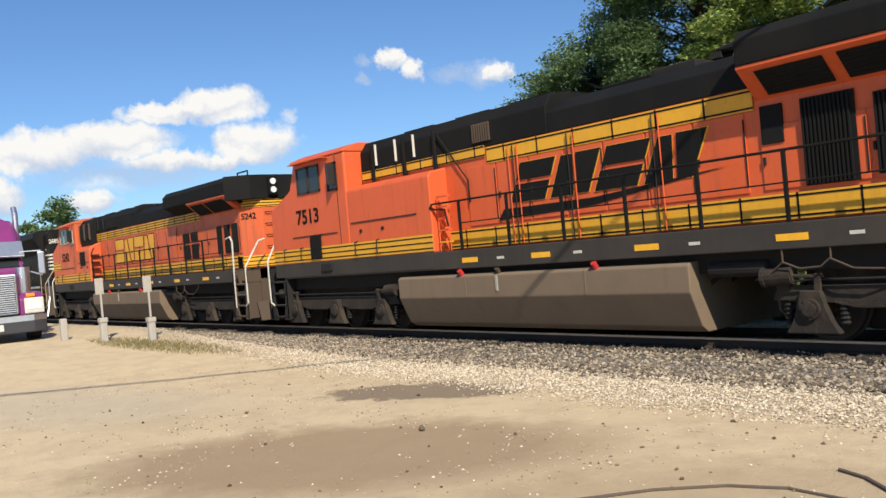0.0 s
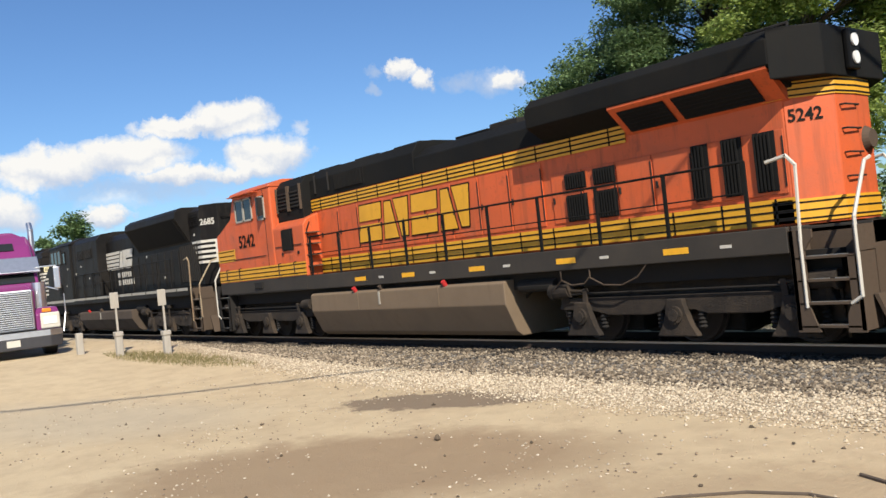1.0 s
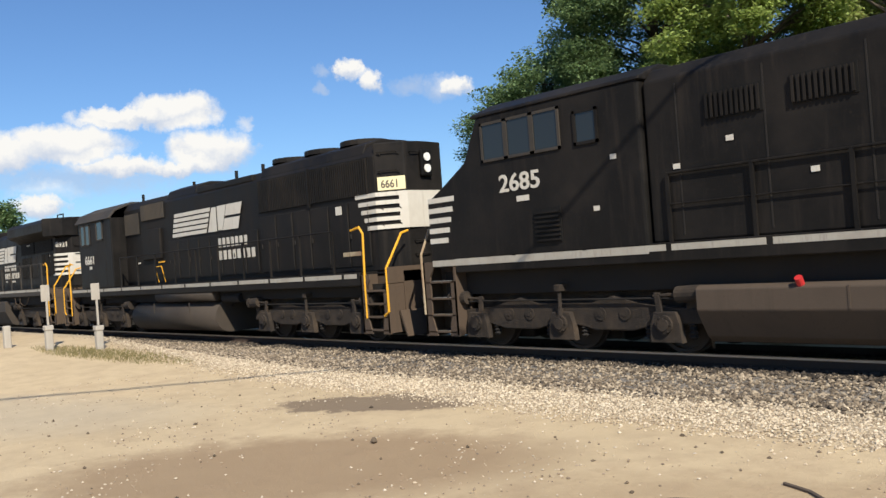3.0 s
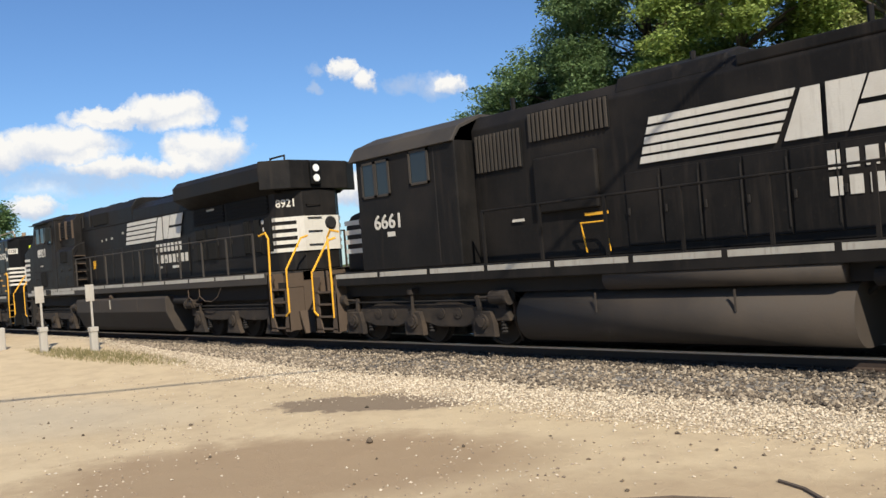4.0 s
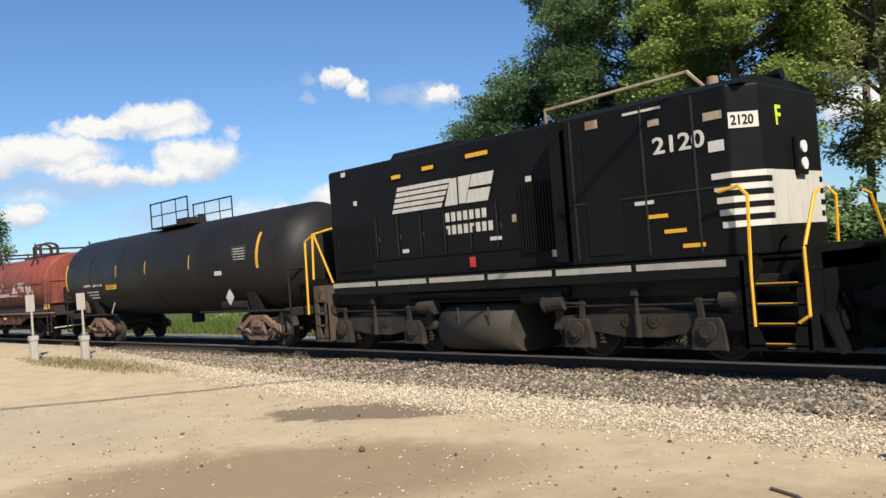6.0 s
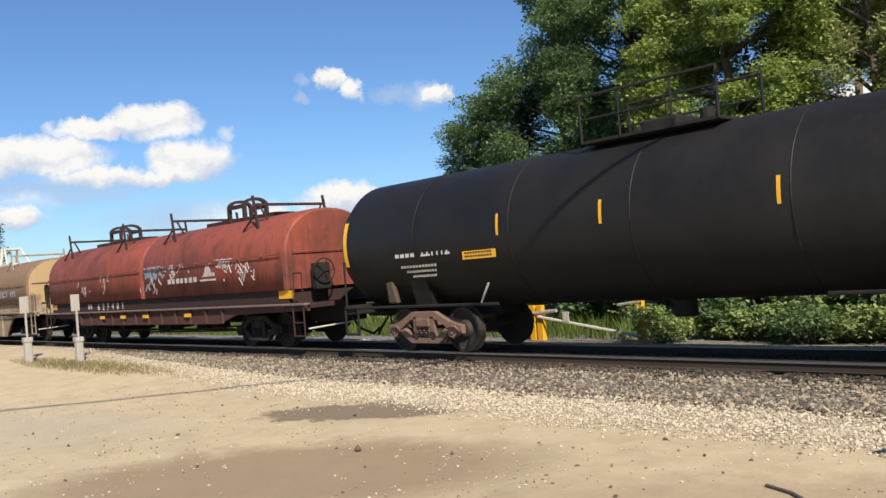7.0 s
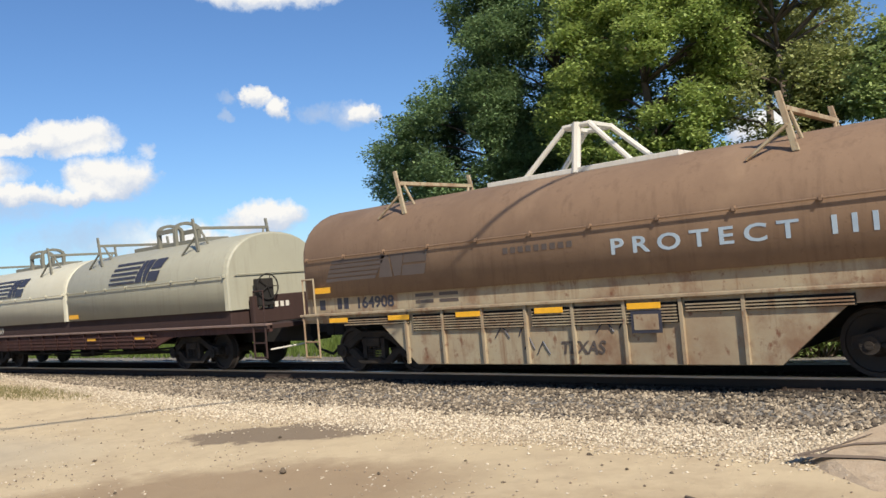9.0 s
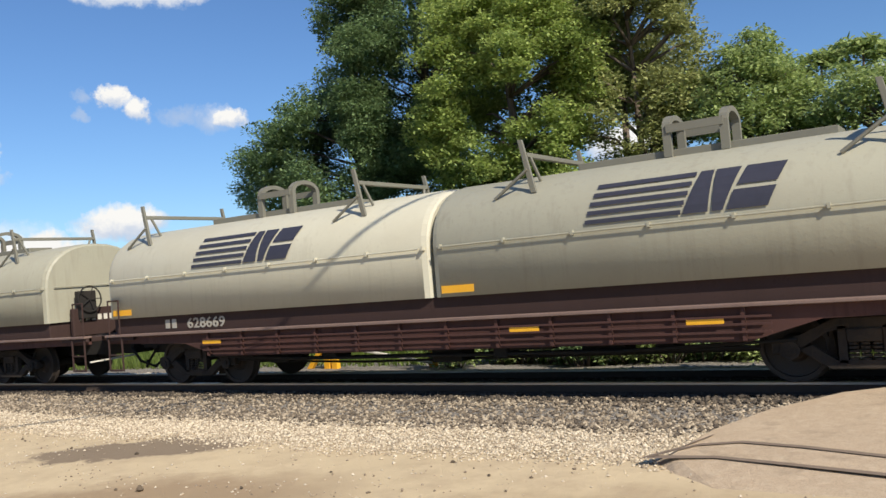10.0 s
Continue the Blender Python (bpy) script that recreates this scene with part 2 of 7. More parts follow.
def box(bm, x0, x1, y0, y1, z0, z1, bevel=0.0):
    vs = [bm.verts.new((x, y, z)) for x in (x0, x1) for y in (y0, y1) for z in (z0, z1)]
    fs = [bm.faces.new([vs[i] for i in q]) for q in ((0, 1, 3, 2), (4, 6, 7, 5), (0, 4, 5, 1), (2, 3, 7, 6), (0, 2, 6, 4), (1, 5, 7, 3))]
    if bevel:
        es = list({e for f in fs for e in f.edges})
        bmesh.ops.bevel(bm, geom=es, offset=bevel, segments=2, affect="EDGES", profile=0.5)
    return bm


def prism(bm, outline, a, b, axis="x", bevel=0.0):
    """An outline pushed along an axis: (y, z) pairs along x, (x, z) along y, (x, y) along z."""
    def at(p, k):
        return {"x": (k, p[0], p[1]), "y": (p[0], k, p[1]), "z": (p[0], p[1], k)}[axis]
    lo = [bm.verts.new(at(p, a)) for p in outline]
    hi = [bm.verts.new(at(p, b)) for p in outline]
    fs = [bm.faces.new(lo), bm.faces.new(hi[::-1])]
    n = len(outline)
    fs += [bm.faces.new((lo[i], hi[i], hi[(i + 1) % n], lo[(i + 1) % n])) for i in range(n)]
    if bevel:
        es = list({e for f in fs for e in f.edges})
        bmesh.ops.bevel(bm, geom=es, offset=bevel, segments=2, affect="EDGES", profile=0.5)
    return bm


def cyl(bm, p, q, r, n=12, r2=None):
    p, q = Vector(p), Vector(q)
    m = Matrix.Translation((p + q) / 2) @ (q - p).to_track_quat("Z", "Y").to_matrix().to_4x4()
    bmesh.ops.create_cone(bm, cap_ends=True, segments=n, radius1=r, radius2=r if r2 is None else r2, depth=(q - p).length, matrix=m)
    return bm


def tube(bm, points, r, n=6):
    for p, q in zip(points, points[1:]):
        d = (Vector(q) - Vector(p)).normalized() * r * 0.6
        cyl(bm, Vector(p) - d, Vector(q) + d, r, n)
    return bm


def bmnew():
    return bmesh.new()


def slab(name, material, parent, x0, x1, z0, z1, y, label="", lean=0.0, thick=0.006):
    """A thin painted panel on a side that faces -y, proud of it by its thickness; lean shears it."""
    bm = prism(bmnew(), [(x0, z0), (x1, z0), (x1 + lean, z1), (x0 + lean, z1)], y - thick, y, "y")
    return part(name, bm, material, parent, label)


def letters(text, size, material, parent, x, y, z, facing="side", wide=1.0, shear=0.0, label="", lean=0.0, spread=1.0):
    """Writing with the built-in font; x, y, z is its lower left corner."""
    cu = bpy.data.curves.new("writing", "FONT")
    cu.body, cu.size, cu.extrude, cu.shear = text, size, 0.004, shear
    cu.resolution_u, cu.space_character, cu.offset = 3, spread, 0.018 * size
    ob = bpy.data.objects.new("writing", cu)
    me = bpy.data.meshes.new_from_object(ob)
    bpy.data.objects.remove(ob)
    turn = pose(x, y, z, 90, 0, 0 if facing == "side" else 90) @ pose(0, 0, 0, 0, 0, lean) @ Matrix.Diagonal((wide, 1, 1, 1))
    me.transform(turn)
    me.materials.append(material)
    out = new("lettering", me)
    out.parent = parent
    if label:
        tagged(out, label)
    return out


# ---- the ground and the track ----
TRACK = 12.8      # the track's middle line
LOW = -0.22       # the yard; the rail heads lie at 0


def blot(tree, place, cx, cy, a, b, turn, soft=0.35):
    """A stain's mask: an uneven oval on the ground."""
    c, s = math.cos(radians(turn)), math.sin(radians(turn))
    off = vmaths(tree, "SUBTRACT", place, (cx, cy, 0))
    u = vmaths(tree, "DOT_PRODUCT", off, (c / a, s / a, 0))
    v = vmaths(tree, "DOT_PRODUCT", off, (-s / b, c / b, 0))
    r = maths(tree, "ADD", maths(tree, "MULTIPLY", u, u), maths(tree, "MULTIPLY", v, v))
    return ramp(tree, r, (max(0.0, 1 - soft), 1.0), (1.0, 0.0))


def ground_material():
    m, tree, bsdf, place = start("sandy_yard_ground")
    big = noise_tex(tree, place, 0.35, 5, 0.6)
    mid = noise_tex(tree, place, 2.2, 6, 0.65)
    fine = noise_tex(tree, place, 45, 3, 0.7)
    grit = tree.nodes.new("ShaderNodeTexVoronoi")
    wire(tree, grit, {"Vector": place, "Scale": 30.0})
    c = mixed(tree, big.outputs["Fac"], (0.48, 0.375, 0.235), (0.62, 0.50, 0.325))
    c = mixed(tree, ramp(tree, mid.outputs["Fac"], (0.42, 0.0), (0.68, 0.7)), c, (0.43, 0.33, 0.215))
    warp = vmaths(tree, "ADD", place, vmaths(tree, "MULTIPLY_ADD", mid.outputs["Color"], (1.1, 1.1, 0), (-0.55, -0.55, 0)))
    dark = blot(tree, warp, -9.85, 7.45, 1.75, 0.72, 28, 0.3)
    damp = blot(tree, warp, -7.7, 4.6, 3.2, 1.8, 43, 0.6)
    damp2 = blot(tree, warp, -3.6, 5.4, 3.4, 1.5, 36, 0.75)
    damp = maths(tree, "MAXIMUM", damp, maths(tree, "MULTIPLY", damp2, 0.55))
    worn = blot(tree, warp, -14.6, 3.9, 3.8, 1.9, 25, 0.9)
    c = mixed(tree, maths(tree, "MULTIPLY", worn, 0.5), c, (0.43, 0.375, 0.285))
    c = mixed(tree, maths(tree, "MULTIPLY", damp, 0.85), c, (0.30, 0.212, 0.13))
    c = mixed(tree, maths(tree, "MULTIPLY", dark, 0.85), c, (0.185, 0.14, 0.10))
    # gravel beside the track, tracked out into the yard, and dark ballast at the ties
    y = wire(tree, tree.nodes.new("ShaderNodeSeparateXYZ"), {0: warp}).outputs[1]
    near = ramp(tree, maths(tree, "MULTIPLY_ADD", y, 0.1, 0.0), (0.79, 0.0), (0.88, 1.0))
    stones = mixed(tree, grit.outputs["Distance"], (0.56, 0.47, 0.34), (0.30, 0.24, 0.165))
    c = mixed(tree, near, c, stones)
    grey = ramp(tree, maths(tree, "MULTIPLY_ADD", y, 0.1, 0.0), (0.945, 0.0), (0.99, 1.0))
    c = mixed(tree, grey, c, mixed(tree, grit.outputs["Color"], (0.10, 0.09, 0.08), (0.34, 0.31, 0.27)))
    # greasy ballast band; its dark colour also holds the shade under the train
    greasy_shade = ramp(tree, maths(tree, "MULTIPLY_ADD", y, 0.1, 0.0), (1.10, 0.0), (1.16, 1.0), (1.40, 1.0), (1.46, 0.0))
    c = mixed(tree, greasy_shade, c, (0.03, 0.025, 0.02))
    beyond = ramp(tree, maths(tree, "MULTIPLY_ADD", y, 0.05, 0.0), (0.86, 0.0), (0.92, 1.0))
    c = mixed(tree, beyond, c, mixed(tree, mid.outputs["Fac"], (0.045, 0.075, 0.02), (0.13, 0.15, 0.05)))
    # pebbles strewn on the dirt
    peb = tree.nodes.new("ShaderNodeTexVoronoi")
    wire(tree, peb, {"Vector": place, "Scale": 17.0, "Randomness": 1.0})
    speck = ramp(tree, peb.outputs["Distance"], (0.10, 1.0), (0.20, 0.0))
    pick = ramp(tree, noise_tex(tree, place, 1.4, 4).outputs["Fac"], (0.50, 0.0), (0.62, 0.8))
    c = mixed(tree, maths(tree, "MULTIPLY", maths(tree, "MULTIPLY", speck, pick), 0.5), c, mixed(tree, peb.outputs["Color"], (0.15, 0.11, 0.08), (0.62, 0.55, 0.45)))
    tree.links.new(c, bsdf.inputs["Base Color"])
    bsdf.inputs["Roughness"].default_value = 0.95
    bsdf.inputs["Specular IOR Level"].default_value = 0.15
    h = maths(tree, "ADD", fine.outputs["Fac"], maths(tree, "MULTIPLY", mid.outputs["Fac"], 2.5))
    h = maths(tree, "ADD", h, maths(tree, "MULTIPLY", grit.outputs["Distance"], maths(tree, "MULTIPLY", near, 3.0)))
    bumped(tree, bsdf, h, 0.5, 0.02)
    return m


def ground_height(x, y):
    """The yard rises gently to the west; beyond the track it falls to a grassy strip; gentle unevenness everywhere."""
    z = LOW + 0.025 * noise.noise(Vector((x * 0.35, y * 0.35, 0))) + 0.012 * noise.noise(Vector((x * 1.3, y * 1.3, 3)))
    rise = min(1.0, max(0.0, (-13.0 - x) / 12.0)) * min(1.0, max(0.0, (11.2 - y) / 3.0))
    z += 0.6 * rise * rise * (3 - 2 * rise)
    if y > 14.5:
        z -= 0.06 * min(1.0, (y - 14.5) / 2.0)
    if 9.9 < y < 15:
        z -= 0.03
    z += 0.045 * min(1.0, max(0.0, (y - 10.6) / 0.6)) * min(1.0, max(0.0, (15.0 - y) / 0.6))
    return z


def make_ground():
    bm = bmnew()
    xs = [-3000, -900, -300, -120, -70] + [-55 + 0.5 * i for i in range(141)] + [25, 40, 80, 300, 900, 3000]
    ys = [-3000, -600, -100, -30, -10, -4] + [0.5 * i for i in range(61)] + [36, 50, 80, 200, 700, 3000]
    grid = [[bm.verts.new((x, y, ground_height(x, y))) for y in ys] for x in xs]
    for i in range(len(xs) - 1):
        for j in range(len(ys) - 1):
            bm.faces.new((grid[i][j], grid[i + 1][j], grid[i + 1][j + 1], grid[i][j + 1]))
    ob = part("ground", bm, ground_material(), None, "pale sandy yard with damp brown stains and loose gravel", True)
    return tagged(ob, kind="structure", category="ground")


def stone_mesh(points, sizes, rng):
    """Many uneven pebbles in one mesh: squashed, turned octahedra with cut tops."""
    base = np.array([(1, 0, 0), (0.35, 0.9, 0.1), (-0.8, 0.6, -0.1), (-0.75, -0.65, 0.1), (0.4, -0.9, 0), (0.25, 0.15, 0.75), (-0.35, -0.1, 0.65), (0, 0, -0.6)])
    tri = np.array([(0, 1, 5), (1, 2, 5), (2, 6, 5), (2, 3, 6), (3, 4, 6), (4, 5, 6), (4, 0, 5), (1, 0, 7), (2, 1, 7), (3, 2, 7), (4, 3, 7), (0, 4, 7)])
    n = len(points)
    a = rng.uniform(0, 2 * np.pi, n)
    ca, sa = np.cos(a)[:, None], np.sin(a)[:, None]
    v = base[None] * (1 + rng.uniform(-0.28, 0.28, (n, 8, 3)))
    v = v * (np.array(sizes)[:, None] * rng.uniform(0.7, 1.25, (n, 3)))[:, None, :]
    x, y = v[..., 0] * ca - v[..., 1] * sa, v[..., 0] * sa + v[..., 1] * ca
    v = np.stack([x, y, v[..., 2]], -1) + np.array(points)[:, None, :]
    f = tri[None] + (np.arange(n) * 8)[:, None, None]
    me = bpy.data.meshes.new("stones")
    me.from_pydata(v.reshape(-1, 3).tolist(), [], f.reshape(-1, 3).tolist())
    return me


def stone_material(name, dark, light, mid=None):
    m, tree, bsdf, place = start(name)
    geo = tree.nodes.new("ShaderNodeNewGeometry").outputs["Random Per Island"]
    c = ramp(tree, geo, (0.0, dark), (0.5, mid or tuple((a + b) / 2 for a, b in zip(dark, light))), (1.0, light))
    n = noise_tex(tree, place, 60, 3).outputs["Fac"]
    c = mixed(tree, ramp(tree, n, (0.4, 0.0), (0.8, 0.45)), c, tuple(v * 0.6 for v in dark))
    tree.links.new(c, bsdf.inputs["Base Color"])
    bsdf.inputs["Roughness"].default_value = 0.9
    return m


def strew(name, label, material, count, area, sizes, seed, lift=0.0, keep=None):
    rng = np.random.default_rng(seed)
    x0, x1, y0, y1 = area
    pts, rad = [], []
    while len(pts) < count:
        x, y = rng.uniform(x0, x1), rng.uniform(y0, y1)
        if keep and rng.random() > keep(x, y):
            continue
        s = rng.uniform(*sizes)
        pts.append((x, y, ground_height(x, y) + 0.3 * s + lift))
        rad.append(s)
    me = stone_mesh(pts, rad, rng)
    me.materials.append(material)
    return tagged(new(name, me), label, "gravel", kind="stuff")


def make_track():
    track = tagged(new("railway_track"), "single railway track with rusty rails on dark timber ties", "track", kind="structure")
    for y in (-0.7525, 0.7525):
        head = [(-0.037, -0.04), (-0.037, -0.006), (-0.03, 0), (0.03, 0), (0.037, -0.006), (0.037, -0.04)]
        web = [(-0.07, -0.18), (-0.07, -0.165), (-0.012, -0.145), (-0.010, -0.05), (-0.035, -0.042), (0.035, -0.042), (0.010, -0.05), (0.012, -0.145), (0.07, -0.165), (0.07, -0.18)]
        rail = part("rail", prism(bmnew(), [(TRACK + y + a, b) for a, b in web], -220, 60), RAIL_RUST, track)
        part("rail_head", prism(bmnew(), [(TRACK + y + a, b) for a, b in head], -220, 60), STEEL, rail, "worn shiny rail head")
    tie = bmesh.new()
    box(tie, -0.115, 0.115, TRACK - 1.3, TRACK + 1.3, -0.36, -0.182, 0.012)
    me = bpy.data.meshes.new("tie")
    tie.to_mesh(me)
    tie.free()
    me.materials.append(weathered("tarred_timber", (0.022, 0.017, 0.013), (0.05, 0.041, 0.032), 0.6, 0.85, scale=4, bump=0.5))
    plate = bmesh.new()
    for y in (-0.7525, 0.7525):
        box(plate, -0.1, 0.1, TRACK + y - 0.17, TRACK + y + 0.17, -0.182, -0.170)
        for s in (-0.1, 0.1):
            box(plate, -0.02, 0.02, TRACK + y + s - 0.02, TRACK + y + s + 0.02, -0.17, -0.14)
    mp = bpy.data.meshes.new("tie_plate")
    plate.to_mesh(mp)
    plate.free()
    mp.materials.append(RAIL_RUST)
    for i in range(125):
        o = new("tie", me)
        o.parent, o.location.x = track, -56 + 0.5 * i + random.uniform(-0.03, 0.03)
        p = new("tie_plate", mp)
        p.parent, p.location.x = track, o.location.x
    return track


make_ground()
make_track()
strew("ballast_stones", "grey crushed-stone ballast along the track", stone_material("grey_ballast", (0.06, 0.046, 0.034), (0.46, 0.38, 0.275), (0.205, 0.160, 0.11)),
      30000, (-44, 2, 9.3, 11.75), (0.016, 0.040), 1, 0.0, lambda x, y: 0.4 if y < 9.65 else 1.0)
# greasy stones, coloured darker to carry the train's shadow band
strew("track_ballast", "greasy ballast packed between the ties, darkened with the train's shade", stone_material("shaded_greasy_ballast", (0.018, 0.014, 0.011), (0.12, 0.095, 0.07)), 16000, (-30, 2, 11.4, 14.3), (0.022, 0.045), 5, 0.012)
strew("ballast_stones_far", "grey crushed-stone ballast beyond the track", stone_material("far_ballast", (0.14, 0.125, 0.10), (0.55, 0.50, 0.43)), 3000, (-42, 4, 14.1, 15.3), (0.03, 0.06), 2)
strew("white_gravel", "pale limestone gravel beside the ballast", stone_material("pale_gravel", (0.26, 0.20, 0.135), (0.70, 0.60, 0.45), (0.52, 0.43, 0.305)),
      24000, (-26, 0, 7.5, 9.75), (0.008, 0.024), 3, 0.0, lambda x, y: max(0.02, min(1.0, (y - 7.7) / 0.8)) * (1.0 if y < 9.4 else 0.4) * max(0.05, min(1.0, (x + 24) / 12)))
strew("loose_pebbles", "loose pebbles strewn over the yard", stone_material("yard_pebbles", (0.14, 0.105, 0.075), (0.62, 0.54, 0.42), (0.42, 0.335, 0.235)),
      2300, (-17, 0.5, 2.2, 8.4), (0.006, 0.019), 4, 0.0, lambda x, y: max(0.08, min(1.0, (noise.noise(Vector((x * 0.6, y * 0.9, 7))) + 0.25) * 1.6)))
strew("dark_clods", "dark lumps of earth on the yard", stone_material("dark_clod", (0.06, 0.045, 0.03), (0.16, 0.12, 0.08)), 70, (-14, 0, 2.6, 8.4), (0.012, 0.03), 6)


def crossing():
    """The paved approach of a road crossing: a slab that climbs from the yard to the rail heads."""
    edge = [(7.0, -1.6), (7.6, -2.3), (8.2, -2.75), (9.2, -2.62), (10.2, -2.25), (11.2, -1.6), (11.75, -0.9)]
    m, tree, bsdf, place = start("worn_pale_asphalt")
    n = noise_tex(tree, place, 1.2, 5).outputs["Fac"]
    f = noise_tex(tree, place, 70, 3, 0.7).outputs["Fac"]
    c = mixed(tree, n, (0.43, 0.32, 0.21), (0.53, 0.405, 0.275))
    c = mixed(tree, ramp(tree, f, (0.45, 0.0), (0.70, 0.6)), c, (0.22, 0.165, 0.115))
    grit = noise_tex(tree, place, 9.0, 6, 0.75).outputs["Fac"]
    c = mixed(tree, ramp(tree, grit, (0.48, 0.0), (0.66, 0.55)), c, (0.55, 0.44, 0.31))
    c = mixed(tree, ramp(tree, noise_tex(tree, place, 3.1, 5, 0.7).outputs["Fac"], (0.55, 0.0), (0.70, 0.5)), c, (0.25, 0.19, 0.13))
    tree.links.new(c, bsdf.inputs["Base Color"])
    bsdf.inputs["Roughness"].default_value = 0.92
    bumped(tree, bsdf, maths(tree, "ADD", f, maths(tree, "MULTIPLY", grit, 2.0)), 0.6, 0.015)
    bm = bmnew()
    rows = []
    for y, x in edge:
        z = LOW + 0.215 * min(1.0, max(0.0, (y - 7.2) / 4.3)) ** 0.8 + 0.012
        rows.append([bm.verts.new((x - 0.25, y, LOW - 0.04))] + [bm.verts.new((x + (12 - x) * k / 10, y, z - 0.05 * max(0.0, (8.2 - y) / 1.2))) for k in range(11)])
    for a, b in zip(rows, rows[1:]):
        for k in range(11):
            bm.faces.new((a[k], a[k + 1], b[k + 1], b[k]))
    last = rows[-1]
    low = [bm.verts.new((v.co.x, v.co.y + 0.02, LOW - 0.1)) for v in last]
    for k in range(11):
        bm.faces.new((last[k], last[k + 1], low[k + 1], low[k]))
    tagged(part("road_crossing", bm, m, None, "sun-bleached asphalt ramp of a road crossing"), kind="structure", category="pavement")

    def slope(y):
        return LOW + 0.215 * min(1.0, max(0.0, (y - 7.2) / 4.3)) ** 0.8 + 0.018
    # flat dark brown strips, laid just above the asphalt
    strip_mat = plain("strip_brown", (0.19, 0.14, 0.10), 0.9)
    for pts in ([(-2.95, 8.05), (-2.6, 8.55), (-2.2, 8.72), (-1.6, 8.62), (-0.9, 8.42), (0.6, 8.1), (2.5, 7.9)], [(-2.95, 8.05), (-2.3, 8.15), (-1.6, 8.02), (-0.8, 7.86), (0.6, 7.6), (2.5, 7.3)], [(-3.0, 8.0), (-2.75, 8.4), (-2.55, 8.95)]):
        bm = bmnew()
        row = []
        for k, (x, y) in enumerate(pts):
            w = 0.10 if k else 0.14
            row.append([bm.verts.new((x, y - w / 2, slope(y) + 0.003)), bm.verts.new((x, y + w / 2, slope(y) + 0.003))])
        for a, b in zip(row, row[1:]):
            bm.faces.new((a[0], b[0], b[1], a[1]))
        tagged(part("dark_strip", bm, strip_mat, None, "thin dark brown line across the asphalt"), kind="structure", category="pavement")


crossing()


def curved_mark():
    """Two dark curved marks on the dirt, built as thin tubes, and a clod."""
    pts = [(-4.6, 4.8), (-4.25, 5.35), (-3.85, 5.75), (-3.45, 5.93), (-3.0, 5.9), (-2.6, 5.7)]
    bm = tube(bmnew(), [(x, y, ground_height(x, y) + 0.012) for x, y in pts], 0.013, 6)
    tagged(part("curved_mark", bm, plain("dull_brown_mark", (0.10, 0.075, 0.055), 0.9), None, "dark curved mark on dirt, drawn as a thin tube"), category="debris")
    bm = tube(bmnew(), [(x, y, ground_height(x, y) + 0.012) for x, y in [(-3.35, 6.55), (-3.1, 6.45), (-2.8, 6.2), (-2.5, 5.8)]], 0.018, 6)
    tagged(part("curved_mark", bm, bpy.data.materials["dull_brown_mark"], None, "dark curved mark on dirt, drawn as a thin tube"), category="debris")
    me = stone_mesh([(-7.79, 5.79, LOW + 0.02)], [0.05], np.random.default_rng(3))
    me.materials.append(bpy.data.materials["dark_clod"])
    tagged(new("earth_clod", me), "single dark clod of earth on the yard", "stone")


curved_mark()

# ---- the train: every vehicle's x runs along the track, -y is the side towards the yard, z = 0 on the rails ----
SPEED = 17.7
FIRST = -22.46    # where the first coupling stands at the start
WHEELS = []       # (wheelset, x, radius)


def lathe(bm, profile, n=22):
    """Revolve (y, radius) pairs round the y axis."""
    rings = []
    for y, r in profile:
        rings.append([bm.verts.new((r * math.cos(2 * math.pi * k / n), y, r * math.sin(2 * math.pi * k / n))) for k in range(n)])
    for a, b in zip(rings, rings[1:]):
        for k in range(n):
            bm.faces.new((a[k], a[(k + 1) % n], b[(k + 1) % n], b[k]))
    bm.faces.new(rings[0])
    bm.faces.new(rings[-1][::-1])


def wheelset_mesh(r, name):
    bm = bmnew()
    for s in (-1, 1):
        y = 0.70 * s
        prof = [(y - 0.03 * s, r + 0.027), (y, r + 0.025), (y + 0.01 * s, r), (y + 0.12 * s, r - 0.006), (y + 0.12 * s, r - 0.065), (y + 0.08 * s, r - 0.075),
                (y + 0.05 * s, 0.2), (y + 0.13 * s, 0.15), (y + 0.14 * s, 0.09), (y + 0.32 * s, 0.085), (y + 0.33 * s, 0.03)]
        lathe(bm, prof)
        for k in range(3):
            a = k * 2.094
            box(bm, 0.11 * math.cos(a) - 0.02, 0.11 * math.cos(a) + 0.02, y + 0.13 * s - 0.01, y + 0.13 * s + 0.025, 0.11 * math.sin(a) - 0.02, 0.11 * math.sin(a) + 0.02)
    cyl(bm, (0, -0.72, 0), (0, 0.72, 0), 0.085, 10)
    bmesh.ops.recalc_face_normals(bm, faces=bm.faces)
    me = bpy.data.meshes.new(name)
    bm.to_mesh(me)
    bm.free()
    me.materials.append(WHEEL)
    return me


LOCO_WHEELS = wheelset_mesh(0.53, "wheelset")
CAR_WHEELS = wheelset_mesh(0.46, "wheelset")


def add_wheelset(truck, x, r):
    ob = new("wheelset", LOCO_WHEELS if r > 0.5 else CAR_WHEELS)
    ob.parent = truck
    ob.location = (x, 0, r)
    WHEELS.append((ob, x, r))
    return ob


